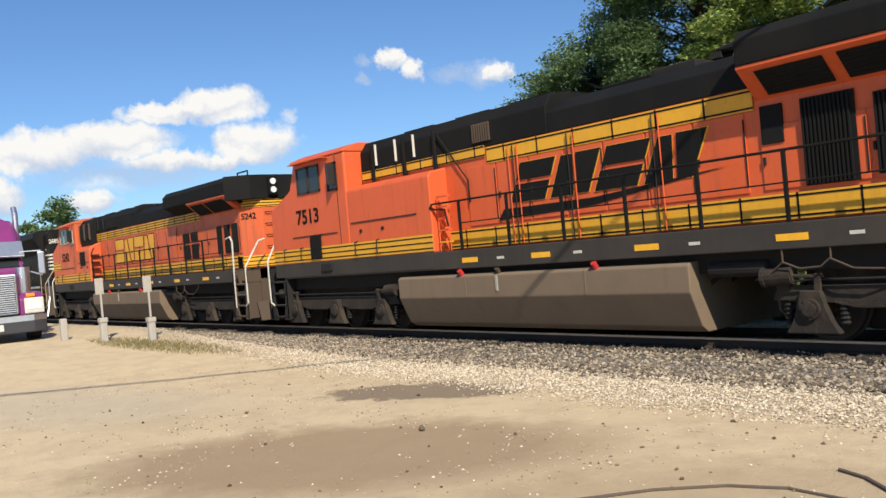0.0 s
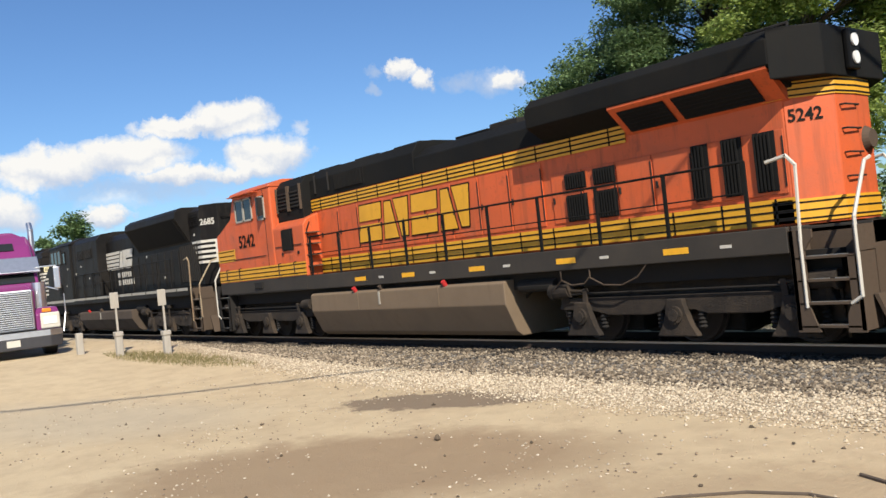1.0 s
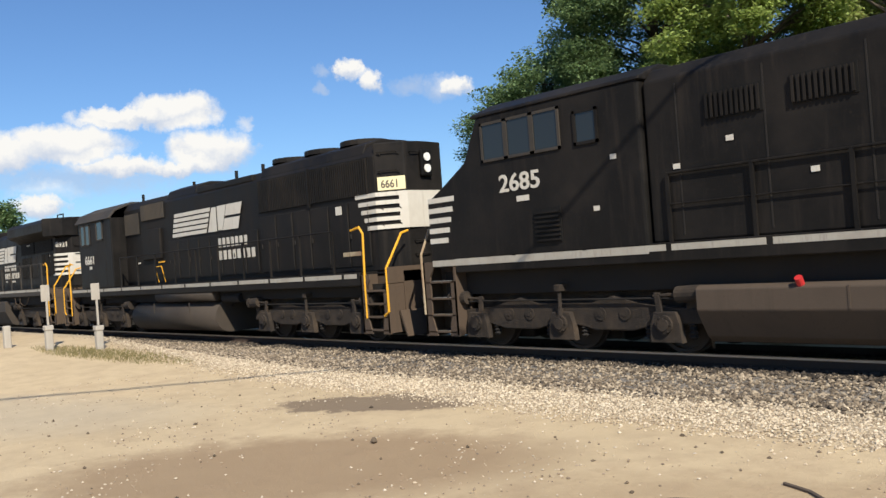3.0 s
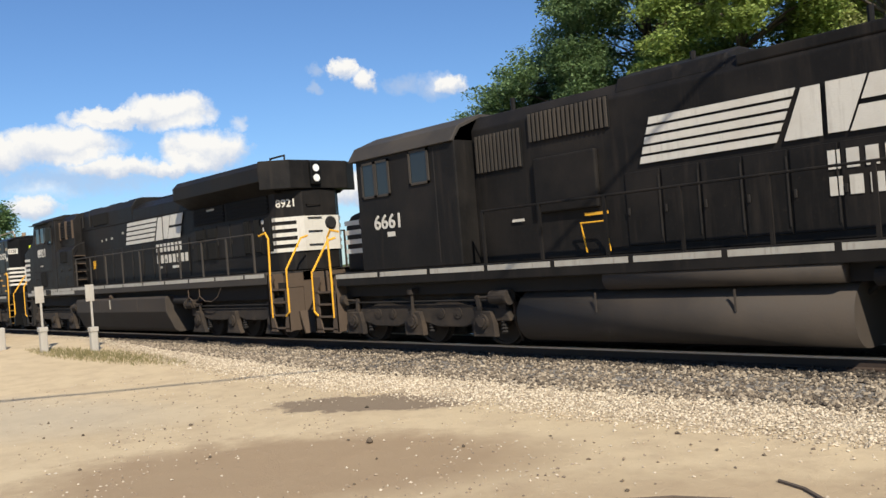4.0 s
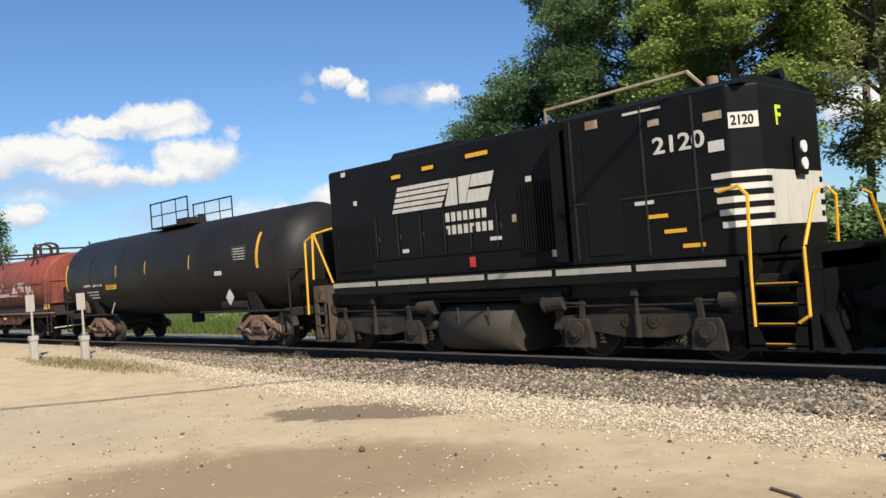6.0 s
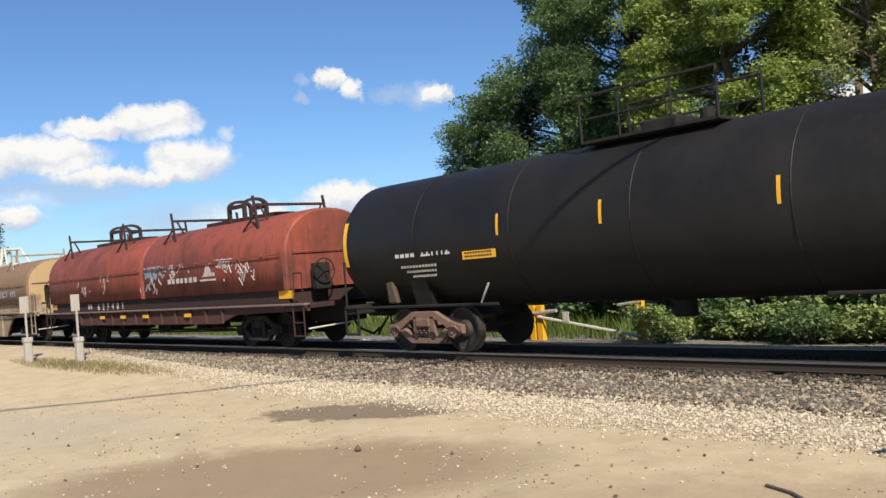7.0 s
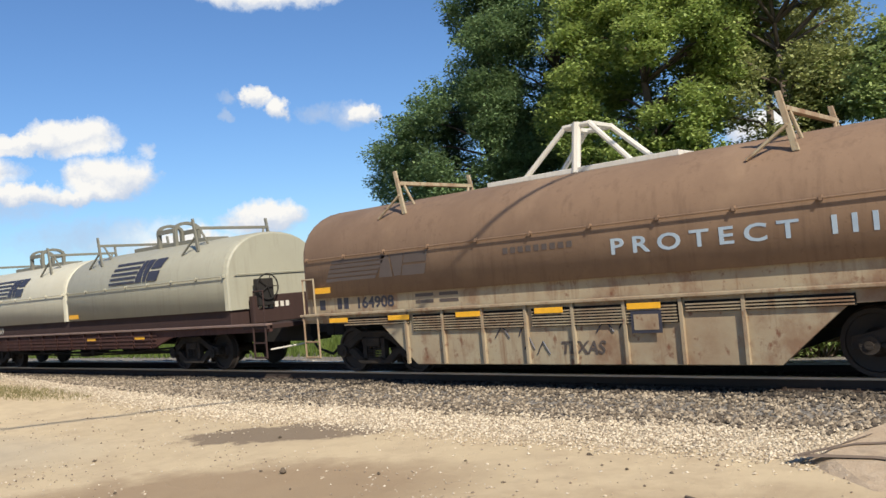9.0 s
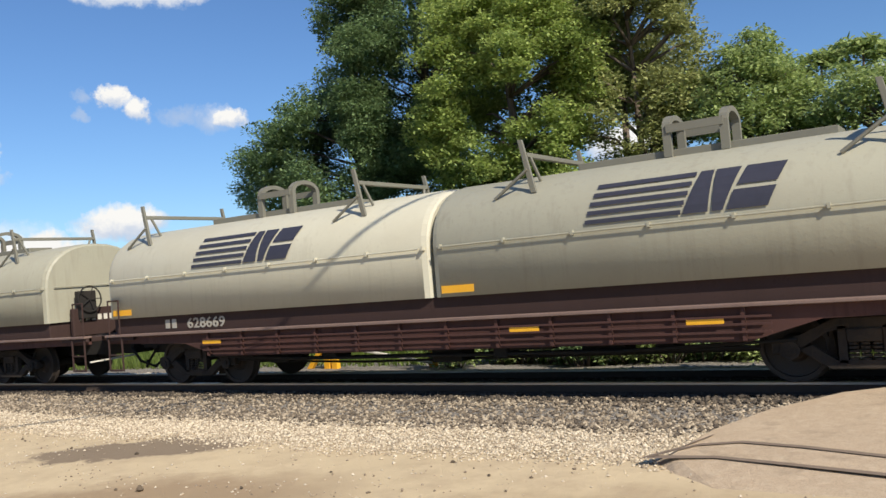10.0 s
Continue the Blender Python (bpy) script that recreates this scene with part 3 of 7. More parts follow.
def loco_truck(parent, cx, axles, style="ge"):
    """A three- or two-axle power truck: cast side frames, axle pedestals, brake cylinders, springs."""
    bm = bmnew()
    lo, hi = min(axles) - 0.62, max(axles) + 0.62
    m = (lo + hi) / 2
    for s in (-1, 1):
        y0, y1 = sorted((s * 1.10, s * 1.27))
        if style == "ge":
            o = [(lo, 0.64), (lo + 0.1, 0.84), (hi - 0.1, 0.84), (hi, 0.64)]
            for a, b in reversed(list(zip(axles, axles[1:]))):
                o += [(b - 0.30, 0.62), (b - 0.55, 0.52), (a + 0.55, 0.52), (a + 0.30, 0.62)]
            prism(bm, o, y0, y1, "y", 0.02)
        else:
            o = [(lo, 0.52), (lo + 0.10, 0.76), (lo + 0.9, 0.80)]
            for a, b in zip(axles, axles[1:]):
                k = (a + b) / 2
                o += [(k - 0.45, 0.84), (k, 0.98), (k + 0.45, 0.84)]
            o += [(hi - 0.9, 0.80), (hi - 0.10, 0.76), (hi, 0.52)]
            for a, b in reversed(list(zip(axles, axles[1:]))):
                k = (a + b) / 2
                o += [(b - 0.32, 0.52), (k + 0.40, 0.40), (k - 0.40, 0.40), (a + 0.32, 0.52)]
            prism(bm, o, y0, y1, "y", 0.025)
            for a, b in zip(axles, axles[1:]):
                k = (a + b) / 2
                for dx in (-0.25, 0.25):
                    cyl(bm, (k + dx, s * 1.265, 0.68), (k + dx, s * 1.29, 0.68), 0.11, 14)
                    cyl(bm, (k + dx, s * 1.285, 0.68), (k + dx, s * 1.30, 0.68), 0.05, 10)
    box(bm, lo + 0.4, hi - 0.4, -0.98, 0.98, 0.62, 1.05)
    truck = part("truck", bm, TRUCK_GREY, parent, "dust-caked cast steel truck frame")
    truck.location.x = cx
    for s in (-1, 1):
        for a in axles:
            ya, yb = sorted((s * 1.24, s * 1.37))
            if style == "ge":
                o = [(a - 0.40, 0.17), (a - 0.36, 0.24), (a - 0.26, 0.33), (a - 0.20, 0.54), (a - 0.15, 0.78), (a + 0.15, 0.78), (a + 0.20, 0.54), (a + 0.26, 0.33), (a + 0.36, 0.24), (a + 0.40, 0.17)]
            else:
                o = [(a - 0.30, 0.22), (a - 0.26, 0.52), (a - 0.20, 0.72), (a + 0.20, 0.72), (a + 0.26, 0.52), (a + 0.30, 0.22), (a + 0.12, 0.26), (a - 0.12, 0.26)]
            part("pedestal", prism(bmnew(), o, ya, yb, "y", 0.02), TRUCK_GREY, truck)
            b = cyl(bmnew(), (a, s * 1.36, 0.52), (a, s * 1.42, 0.52), 0.15, 18)
            cyl(b, (a, s * 1.41, 0.52), (a, s * 1.445, 0.52), 0.10, 14)
            for k in range(6):
                q = math.pi * k / 3
                cyl(b, (a + 0.125 * math.cos(q), s * 1.41, 0.52 + 0.125 * math.sin(q)), (a + 0.125 * math.cos(q), s * 1.43, 0.52 + 0.125 * math.sin(q)), 0.018, 6)
            part("journal_cap", b, TRUCK_GREY, truck)
            for dx in (-0.40, 0.40):
                b = bmnew()
                rings = []
                for k in range(11):
                    r = 0.075 if k % 2 else 0.045
                    rings.append([b.verts.new((a + dx + r * math.cos(math.pi * j / 4), s * 1.2 + r * math.sin(math.pi * j / 4), 0.28 + 0.032 * k)) for j in range(8)])
                for lo_r, hi_r in zip(rings, rings[1:]):
                    for j in range(8):
                        b.faces.new((lo_r[j], lo_r[(j + 1) % 8], hi_r[(j + 1) % 8], hi_r[j]))
                part("axle_spring", b, UNDER, truck)
        spots = [lo + 0.18, hi - 0.18]
        for k, x in enumerate(spots):
            d = 1 if k % 2 else -1
            b = cyl(bmnew(), (x - 0.20, s * 1.32, 0.98), (x + 0.20, s * 1.32, 1.0), 0.13, 14)
            cyl(b, (x + d * 0.20, s * 1.32, 0.98), (x + d * 0.26, s * 1.32, 0.98), 0.15, 14)
            tube(b, [(x - d * 0.2, s * 1.32, 0.99), (x - d * 0.62, s * 1.34, 0.97)], 0.025)
            box(b, x - 0.10, x + 0.10, min(s * 1.16, s * 1.28), max(s * 1.16, s * 1.28), 0.76, 0.98, 0.015)
            part("brake_cylinder", b, TRUCK_GREY, truck)
            b = prism(bmnew(), [(x - d * 0.62, 1.02), (x - d * 0.52, 1.02), (x - d * 0.46, 0.36), (x - d * 0.56, 0.34)], min(s * 1.31, s * 1.36), max(s * 1.31, s * 1.36), "y", 0.01)
            part("brake_lever", b, TRUCK_GREY, truck)
        if style == "emd":
            b = cyl(bmnew(), (m, s * 1.36, 0.42), (m, s * 1.36, 0.78), 0.055, 10)
            cyl(b, (m, s * 1.36, 0.76), (m, s * 1.36, 1.10), 0.035, 8)
            box(b, m - 0.07, m + 0.07, min(s * 1.2, s * 1.42), max(s * 1.2, s * 1.42), 1.08, 1.20, 0.01)
            part("damper", b, TRUCK_GREY, truck)
        b = tube(bmnew(), [(lo + 0.1, s * 1.30, 0.90), (axles[0], s * 1.33, 0.93), (axles[-1], s * 1.33, 0.93), (hi - 0.1, s * 1.30, 0.90)], 0.016)
        part("brake_pipe", b, UNDER, truck)
        for x in (lo + 0.02, hi - 0.02):
            part("sand_pipe", tube(bmnew(), [(x, s * 1.15, 1.1), (x, s * 1.1, 0.5), (x * 0.97, s * 0.85, 0.12)], 0.022), STAIR_TAN, truck)
    for a in axles:
        add_wheelset(truck, a, 0.53)
        # motor block, added also to shut out the bright ground behind the wheels
        part("traction_motor", box(bmnew(), a - 0.15, a + 0.75, -0.58, 0.58, 0.16, 0.86, 0.05), UNDER, truck)
    return truck


def freight_truck(parent, cx, material=None):
    """A two-axle freight truck: arched side frames with spring nests, bolster, bearing caps."""
    bm = bmnew()
    for s in (-1, 1):
        y0, y1 = sorted((s * 0.98, s * 1.10))
        prism(bm, [(-1.12, 0.40), (-1.12, 0.58), (-0.75, 0.64), (-0.35, 0.86), (0.35, 0.86), (0.75, 0.64), (1.12, 0.58), (1.12, 0.40), (0.98, 0.40), (0.72, 0.50), (0.42, 0.70), (0.22, 0.72),
                   (-0.22, 0.72), (-0.42, 0.70), (-0.72, 0.50), (-0.98, 0.40)], y0, y1, "y", 0.015)
        prism(bm, [(-0.80, 0.46), (-0.62, 0.52), (-0.34, 0.30), (0.34, 0.30), (0.62, 0.52), (0.80, 0.46), (0.42, 0.20), (-0.42, 0.20)], y0, y1, "y", 0.015)
        for x in (-0.26, 0.26):
            prism(bm, [(x - 0.05, 0.28), (x + 0.05, 0.28), (x + 0.05, 0.75), (x - 0.05, 0.75)], y0, y1, "y")
        for x in (-0.14, 0.0, 0.14):
            for k in range(5):
                cyl(bm, (x, s * 1.04, 0.31 + 0.05 * k), (x, s * 1.04, 0.34 + 0.05 * k), 0.062, 8)
        for x in (-0.89, 0.89):
            cyl(bm, (x, s * 1.0, 0.46), (x, s * 1.15, 0.46), 0.125, 14)
            cyl(bm, (x, s * 1.15, 0.46), (x, s * 1.17, 0.46), 0.06, 8)
        box(bm, -0.2, 0.2, min(0, s * 1.14), max(0, s * 1.14), 0.55, 0.72, 0.02)
        prism(bm, [(0.36, 0.2), (0.40, 0.7), (0.44, 0.7), (0.50, 0.2)], min(s * 0.74, s * 0.84), max(s * 0.74, s * 0.84), "y")
        prism(bm, [(-0.36, 0.2), (-0.40, 0.7), (-0.44, 0.7), (-0.50, 0.2)], min(s * 0.74, s * 0.84), max(s * 0.74, s * 0.84), "y")
    truck = part("truck", bm, material or TRUCK_GREY, parent, "cast steel freight truck with coil springs")
    truck.location.x = cx
    for a in (-0.89, 0.89):
        add_wheelset(truck, a, 0.46)
    return truck


def coupler(parent, x, s):
    """A knuckle coupler with its shank and air hose; s is the end it points to."""
    bm = bmnew()
    box(bm, min(x - s * 1.0, x - s * 0.25), max(x - s * 1.0, x - s * 0.25), -0.1, 0.1, 0.78, 0.96, 0.02)
    prism(bm, [(x - s * 0.3, -0.16), (x - s * 0.02, -0.2), (x + s * 0.04, -0.05), (x - s * 0.06, 0.02), (x + s * 0.03, 0.14), (x - s * 0.1, 0.2), (x - s * 0.3, 0.14)], 0.72, 1.02, "z", 0.015)
    tube(bm, [(x - s * 0.7, -0.35, 0.75), (x - s * 0.4, -0.36, 0.45), (x - s * 0.1, -0.2, 0.30), (x, -0.1, 0.42)], 0.03)
    return part("coupler", bm, UNDER, parent, "rusty knuckle coupler with air hose")


def stairs(parent, x0, x1, side, z_top, plate, tread):
    """A recessed step well at a corner: cheek plates, face plates with a rounded opening, open treads."""
    bm = bmnew()
    ya, yb = sorted((side * 1.05, side * 1.5))
    yc, yd = sorted((side * 1.46, side * 1.50))
    for x in (x0, x1):
        box(bm, x - 0.035, x + 0.035, ya, yb, 0.28, z_top, 0.006)
    box(bm, x0, x1, min(side * 1.03, side * 1.06), max(side * 1.03, side * 1.06), 0.3, z_top)
    prism(bm, [(x0 - 0.03, 0.26), (x0 + 0.30, 0.26), (x0 + 0.24, 0.40), (x0 + 0.17, 0.62), (x0 + 0.17, z_top - 0.3), (x0 + 0.30, z_top - 0.12), (x0 + 0.30, z_top), (x0 - 0.03, z_top)], yc, yd, "y")
    prism(bm, [(x1 + 0.03, 0.26), (x1 - 0.22, 0.26), (x1 - 0.20, 0.50), (x1 - 0.13, 0.70), (x1 - 0.13, z_top - 0.4), (x1 + 0.03, z_top - 0.4)], yc, yd, "y")
    well = part("step_well", bm, plate, parent)
    for k in range(4):
        t = bmnew()
        z = 0.32 + k * (z_top - 0.42) / 4
        box(t, x0 + 0.03, x1 - 0.03, ya, yb - 0.05 if side > 0 else yb, z, z + 0.035, 0.005)
        part("step", t, plate, well)
        e = bmnew()
        box(e, x0 + 0.17, x1 - 0.13, min(side * 1.452, side * 1.458), max(side * 1.452, side * 1.458), z + 0.036, z + 0.05)
        part("step_edge", e, tread, well)
    return well


def railing(parent, xs, y, z0, z1, material, mid=True):
    """Posts with a top rail and a lower rail along a walkway; each post is a part of the railing."""
    bm = tube(bmnew(), [(xs[0], y, z1), (xs[-1], y, z1)], 0.021)
    if mid:
        tube(bm, [(xs[0], y, (z0 + z1) / 2 + 0.05), (xs[-1], y, (z0 + z1) / 2 + 0.05)], 0.012)
    rail = part("handrail", bm, material, parent)
    for x in xs:
        b = bmnew()
        box(b, x - 0.028, x + 0.028, y - 0.02, y + 0.02, z0, z1)
        part("rail_post", b, material, rail)
    return rail


def grab(parent, points, material, r=0.026, name="grab_rail"):
    return part(name, tube(bmnew(), points, r), material, parent)


def corner_rails(parent, x, s, side, z, material):
    """The bent hand rails beside the steps at one corner."""
    y = side * 1.5
    grab(parent, [(x - s * 1.15, y, z + 0.95), (x - s * 0.85, y, z + 1.0), (x - s * 0.72, y, z + 0.85), (x - s * 0.76, y, z - 0.2), (x - s * 0.76, y, 0.62)], material)
    grab(parent, [(x - s * 0.02, side * 0.8, z + 0.85), (x - s * 0.0, side * 1.0, z + 0.8), (x + s * 0.02, y, z + 0.05), (x + s * 0.02, y, 0.75), (x - s * 0.12, y, 0.66)], material)


def pilot(parent, x, s, material):
    """The end sheet below the platform with cut-outs for the steps, and a ploughshare."""
    bm = bmnew()
    xa, xb = sorted((x, x - s * 0.06))
    prism(bm, [(-1.05, 0.3), (-1.05, 1.35), (-1.5, 1.35), (-1.5, 1.7), (1.5, 1.7), (1.5, 1.35), (1.05, 1.35), (1.05, 0.3), (0.35, 0.3), (0.35, 0.6), (-0.35, 0.6), (-0.35, 0.3)], xa, xb)
    prism(bm, [(x, 0.75), (x + s * 0.22, 0.2), (x + s * 0.26, 0.2), (x + s * 0.06, 0.75)], -1.25, 1.25, "y")
    for y in (-0.6, -0.5, 0.5, 0.6):
        tube(bm, [(x + s * 0.04, y, 1.0), (x + s * 0.18, y, 0.7), (x + s * 0.2, y, 0.42)], 0.025)
    return part("pilot", bm, material, parent, "dusty end sheet with plough and hoses")


def brand_blocks(parent, x0, x1, z0, z1, y, count, material, lean, gap=0.12, first="slash", inset=0.0):
    """Leaning plain blocks, split by a slash or by a level slit, that stand for a company's emblem."""
    w = (x1 - x0) / count
    h = z1 - z0
    for k in range(count):
        a, m, i = x0 + k * w, w * (1 - gap), inset

        def at(u, v):
            return (a + u * m + v * lean, z0 + v * h)
        du, dv = i / m, i / h
        if (k % 2 == 0) == (first == "slash"):
            shapes = [[(du, dv), (0.62 - du, dv), (0.30 - du, 0.98 - dv), (du, 0.98 - dv)], [(0.70 + du, 0.02 + dv), (1 - du, 0.02 + dv), (1 - du, 1 - dv), (0.38 + du, 1 - dv)]]
        else:
            shapes = [[(du, dv), (1 - du, dv), (1 - du, 0.46), (du, 0.46)], [(du, 0.56), (1 - du, 0.56), (1 - du, 1 - dv), (du, 1 - dv)]]
        for o in shapes:
            part("emblem_block", prism(bmnew(), [at(*q) for q in o], y - 0.008, y, "y"), material, parent)


def word_bars(parent, x0, x1, z0, z1, y, count, material):
    """A row of short upright bars in place of small company lettering."""
    w = (x1 - x0) / count
    for k in range(count):
        a = x0 + k * w
        bm = prism(bmnew(), [(a, z0), (a + 0.66 * w, z0), (a + 0.66 * w, z1), (a, z1)], y - 0.006, y, "y")
        part("lettering_bar", bm, material, parent)


def horse_stripes(parent, x0, x1, z0, z1, y, material, blocks=True, lean=0.5):
    """Five stripes running into two leaning blocks: the black road's emblem as plain shapes."""
    h = (z1 - z0) / 9.4
    cut = x0 + 0.52 * (x1 - x0)
    lean = 0.6 * lean
    for k in range(5):
        z = z0 + 2 * k * h
        prism_o = [(x0 + 0.05 * k, z), (cut - 0.06 + 0.07 * k, z), (cut - 0.01 + 0.07 * k, z + 1.45 * h), (x0 + 0.05 * k + 0.03, z + 1.45 * h)]
        part("emblem_stripe", prism(bmnew(), prism_o, y - 0.008, y, "y"), material, parent)
    if blocks:
        brand_blocks(parent, cut + 0.05, x1 - lean, z0, z1, y, 2, material, lean, 0.04)


def end_stripes(parent, x, z0, z1, half, material, count=5, back=0.3, turn=0.3):
    """White bands across a bevelled hood end, wrapped a little round its corners; back and turn size the bevel."""
    h = (z1 - z0) / (2 * count - 1)
    for k in range(count):
        z = z0 + 2 * k * h
        a = x - back - 0.36 - 0.10 * k
        o = [(a, -half - 0.034), (x - back, -half - 0.034), (x + 0.01, -half + turn - 0.012), (x + 0.01, half - turn + 0.012), (x - back, half + 0.034), (x - back, half - 0.01), (x - 0.02, half - turn - 0.02),
             (x - 0.02, -half + turn + 0.02), (x - back - 0.01, -half + 0.01), (a, -half + 0.01)]
        part("end_stripe", prism(bmnew(), o, z, z + h, "z"), material, parent)
    u = 0.74
    px, py = x - back + u * (back + 0.012), -half - 0.034 + u * (turn + 0.022)
    o = [(px, py - 0.008), (x + 0.018, -half + turn - 0.02), (x + 0.018, half - turn + 0.02), (px, -py + 0.008), (px - 0.03, -py - 0.03), (x - 0.03, half - turn - 0.03), (x - 0.03, -half + turn + 0.03), (px - 0.03, py + 0.03)]
    part("end_panel", prism(bmnew(), o, z0 + 0.002, z1 - 0.002, "z"), material, parent)


def end_rungs(parent, x, ys, zs, material):
    """Grab irons up a hood end, one part each."""
    for z in zs:
        grab(parent, [(x, ys[0], z), (x + 0.07, ys[0], z), (x + 0.07, ys[1], z), (x, ys[1], z)], material, 0.014, "grab_iron")


def lamp_pair(parent, x, y, z, s=1, up=True):
    bm = bmnew()
    box(bm, min(x, x + s * 0.1), max(x, x + s * 0.1), y - 0.16, y + 0.16, z - 0.3, z + 0.3, 0.03)
    house = part("headlight", bm, BLACK_NEW, parent)
    for dz in (-0.13, 0.13):
        part("lens", cyl(bmnew(), (x + s * 0.1, y, z + dz), (x + s * 0.125, y, z + dz), 0.095, 16), LENS, house)


def louvre(parent, x0, x1, z0, z1, y, material, step=0.09, upright=True, name="grille"):
    """A dark recess frame with real slats."""
    bm = bmnew()
    box(bm, x0, x1, y - 0.02, y, z0, z1)
    back = part(name, bm, GRILLE, parent)
    bm = bmnew()
    n = int(((x1 - x0) if upright else (z1 - z0)) / step)
    for k in range(n):
        if upright:
            x = x0 + (k + 0.3) * step
            box(bm, x, x + step * 0.45, y - 0.055, y - 0.015, z0 + 0.02, z1 - 0.02)
        else:
            z = z0 + (k + 0.3) * step
            box(bm, x0 + 0.02, x1 - 0.02, y - 0.05, y - 0.015, z, z + step * 0.45)
    part("slats", bm, material, back)
    return back


def hood_doors(parent, x0, x1, z0, z1, y, count, material):
    """Access doors along a hood: slightly proud panels with hinges and latches."""
    w = (x1 - x0) / count
    for k in range(count):
        a = x0 + k * w
        d = part("hood_door", box(bmnew(), a + 0.02, a + w - 0.02, y - 0.022, y, z0, z1, 0.008), material, parent)
        part("hinge", box(bmnew(), a + w - 0.045, a + w - 0.025, y - 0.036, y - 0.02, z0 + 0.1, z1 - 0.1), UNDER, d)
        part("latch", box(bmnew(), a + 0.05, a + 0.09, y - 0.05, y - 0.02, (z0 + z1) / 2 - 0.1, (z0 + z1) / 2 + 0.02, 0.006), UNDER, d)


def deck_and_sill(parent, half, z0, z1, material, stripe=None, notch=1.0):
    bm = bmnew()
    box(bm, -half + notch, half - notch, -1.5, 1.5, z0, z1, 0.015)
    box(bm, -half, half, -1.04, 1.04, z0 + 0.05, z1 - 0.02)
    sill = part("walkway_sill", bm, material, parent)
    # underframe box, made wide and dark to block light from the far side
    part("underframe", box(bmnew(), -half + 0.4, half - 0.4, -1.22, 1.22, 1.06, z0 + 0.02), UNDER, parent)
    for s in (-1, 1):
        part("end_platform", box(bmnew(), min(s * half, s * (half - notch)), max(s * half, s * (half - notch)), -1.06, 1.06, z1 - 0.12, z1 - 0.02, 0.01), material, parent)
    if stripe:
        x = -half + notch
        while x < half - notch - 0.3:
            w = min(1.62, half - notch - x)
            slab("sill_stripe", stripe, sill, x, x + w - 0.10, z1 - 0.13, z1 - 0.03, -1.5)
            x += w
    return sill


def fuel_tank(parent, x0, x1, top, bottom, material, wide=1.5, round_=False):
    if round_:
        o = []
        for k in range(13):
            a = math.pi * k / 12
            o.append((-(wide - 0.45) - 0.45 * math.sin(a), bottom + (top - bottom) * (0.5 + 0.5 * math.cos(a))))
        o += [(-y, z) for y, z in reversed(o)]
    else:
        h = top - bottom
        o = [(-wide + 0.08, top), (-wide, top - 0.05), (-wide, top - 0.42 * h), (-wide + 0.26, bottom + 0.10), (-wide + 0.40, bottom)]
        o += [(-y, z) for y, z in reversed(o)]
    body = part("fuel_tank", prism(bmnew(), o, x0, x1, "x", 0.0 if round_ else 0.02), material, parent, "dust-coated underslung fuel tank")
    if round_:
        for f in body.data.polygons:
            f.use_smooth = abs(f.normal.x) < 0.3
    for x in () if round_ else (x0 + 2.2, x1 - 1.9) if material is TANK_TAN else (x0 + 1.6,):
        bm = cyl(bmnew(), (x, -wide + 0.05, top - 0.02), (x, -wide - 0.02, top + 0.08), 0.055, 12)
        part("filler_cap", bm, RED_PAINT, body, "red fuel filler cap")
    for x in (x0 + 0.30 * (x1 - x0), x0 + 0.72 * (x1 - x0)):
        part("tank_band", box(bmnew(), x, x + 0.03, -wide - 0.008, -wide + 0.01, top - 0.40 * (top - bottom), top - 0.04), material, body)
    if not round_:
        part("sight_gauge", box(bmnew(), x0 + 3.25, x0 + 3.31, -wide - 0.02, -wide + 0.01, top - 0.36, top - 0.06), STRIPE, body)
        part("filler_neck", cyl(bmnew(), (x0 + 3.3, -wide + 0.1, top - 0.02), (x0 + 3.3, -wide + 0.02, top + 0.09), 0.06, 12), STAIR_TAN, body)
    for k in range(4):
        y = -0.9 + 0.6 * k
        part("pipe", tube(bmnew(), [(x1, y, 0.9), (x1 + 0.3, y, 1.1), (x1 + 0.9, y, 1.2)], 0.04), UNDER, body)
    part("brake_reservoir", cyl(bmnew(), (x1 + 0.25, -1.25, 1.12), (x1 + 1.2, -1.25, 1.12), 0.12), UNDER, body)
    return body


def cab_windows(parent, x0, x1, z0, z1, y, count, frame_mat):
    w = (x1 - x0) / count
    for k in range(count):
        a, b = x0 + k * w, x0 + (k + 1) * w
        bm = bmnew()
        for q in ((a, a + 0.05, z0, z1), (b - 0.05, b, z0, z1), (a, b, z0, z0 + 0.05), (a, b, z1 - 0.05, z1)):
            box(bm, q[0], q[1], y - 0.03, y, q[2], q[3])
        fr = part("cab_window", bm, frame_mat, parent)
        part("pane", box(bmnew(), a + 0.05, b - 0.05, y - 0.012, y - 0.002, z0 + 0.05, z1 - 0.05), CAB_GLASS, fr)


def body_block(name, parent, outline, x0, x1, material, label="", bevel=0.03):
    return part(name, prism(bmnew(), outline, x0, x1, "x", bevel), material, parent, label)


def mirrored(o):
    return o + [(-y, z) for y, z in reversed(o)]


def horn(parent, x, y, z):
    bm = bmnew()
    for k in range(3):
        cyl(bm, (x, y + 0.12 * k, z + 0.12), (x + 0.4 - 0.06 * k, y + 0.12 * k, z + 0.12), 0.03, 10, 0.085)
    box(bm, x - 0.1, x + 0.1, y - 0.05, y + 0.3, z - 0.02, z + 0.08)
    part("air_horn", bm, UNDER, parent)


def thing(name, label, category, group="vehicles of the train"):
    return tagged(new(name), label, category, group)


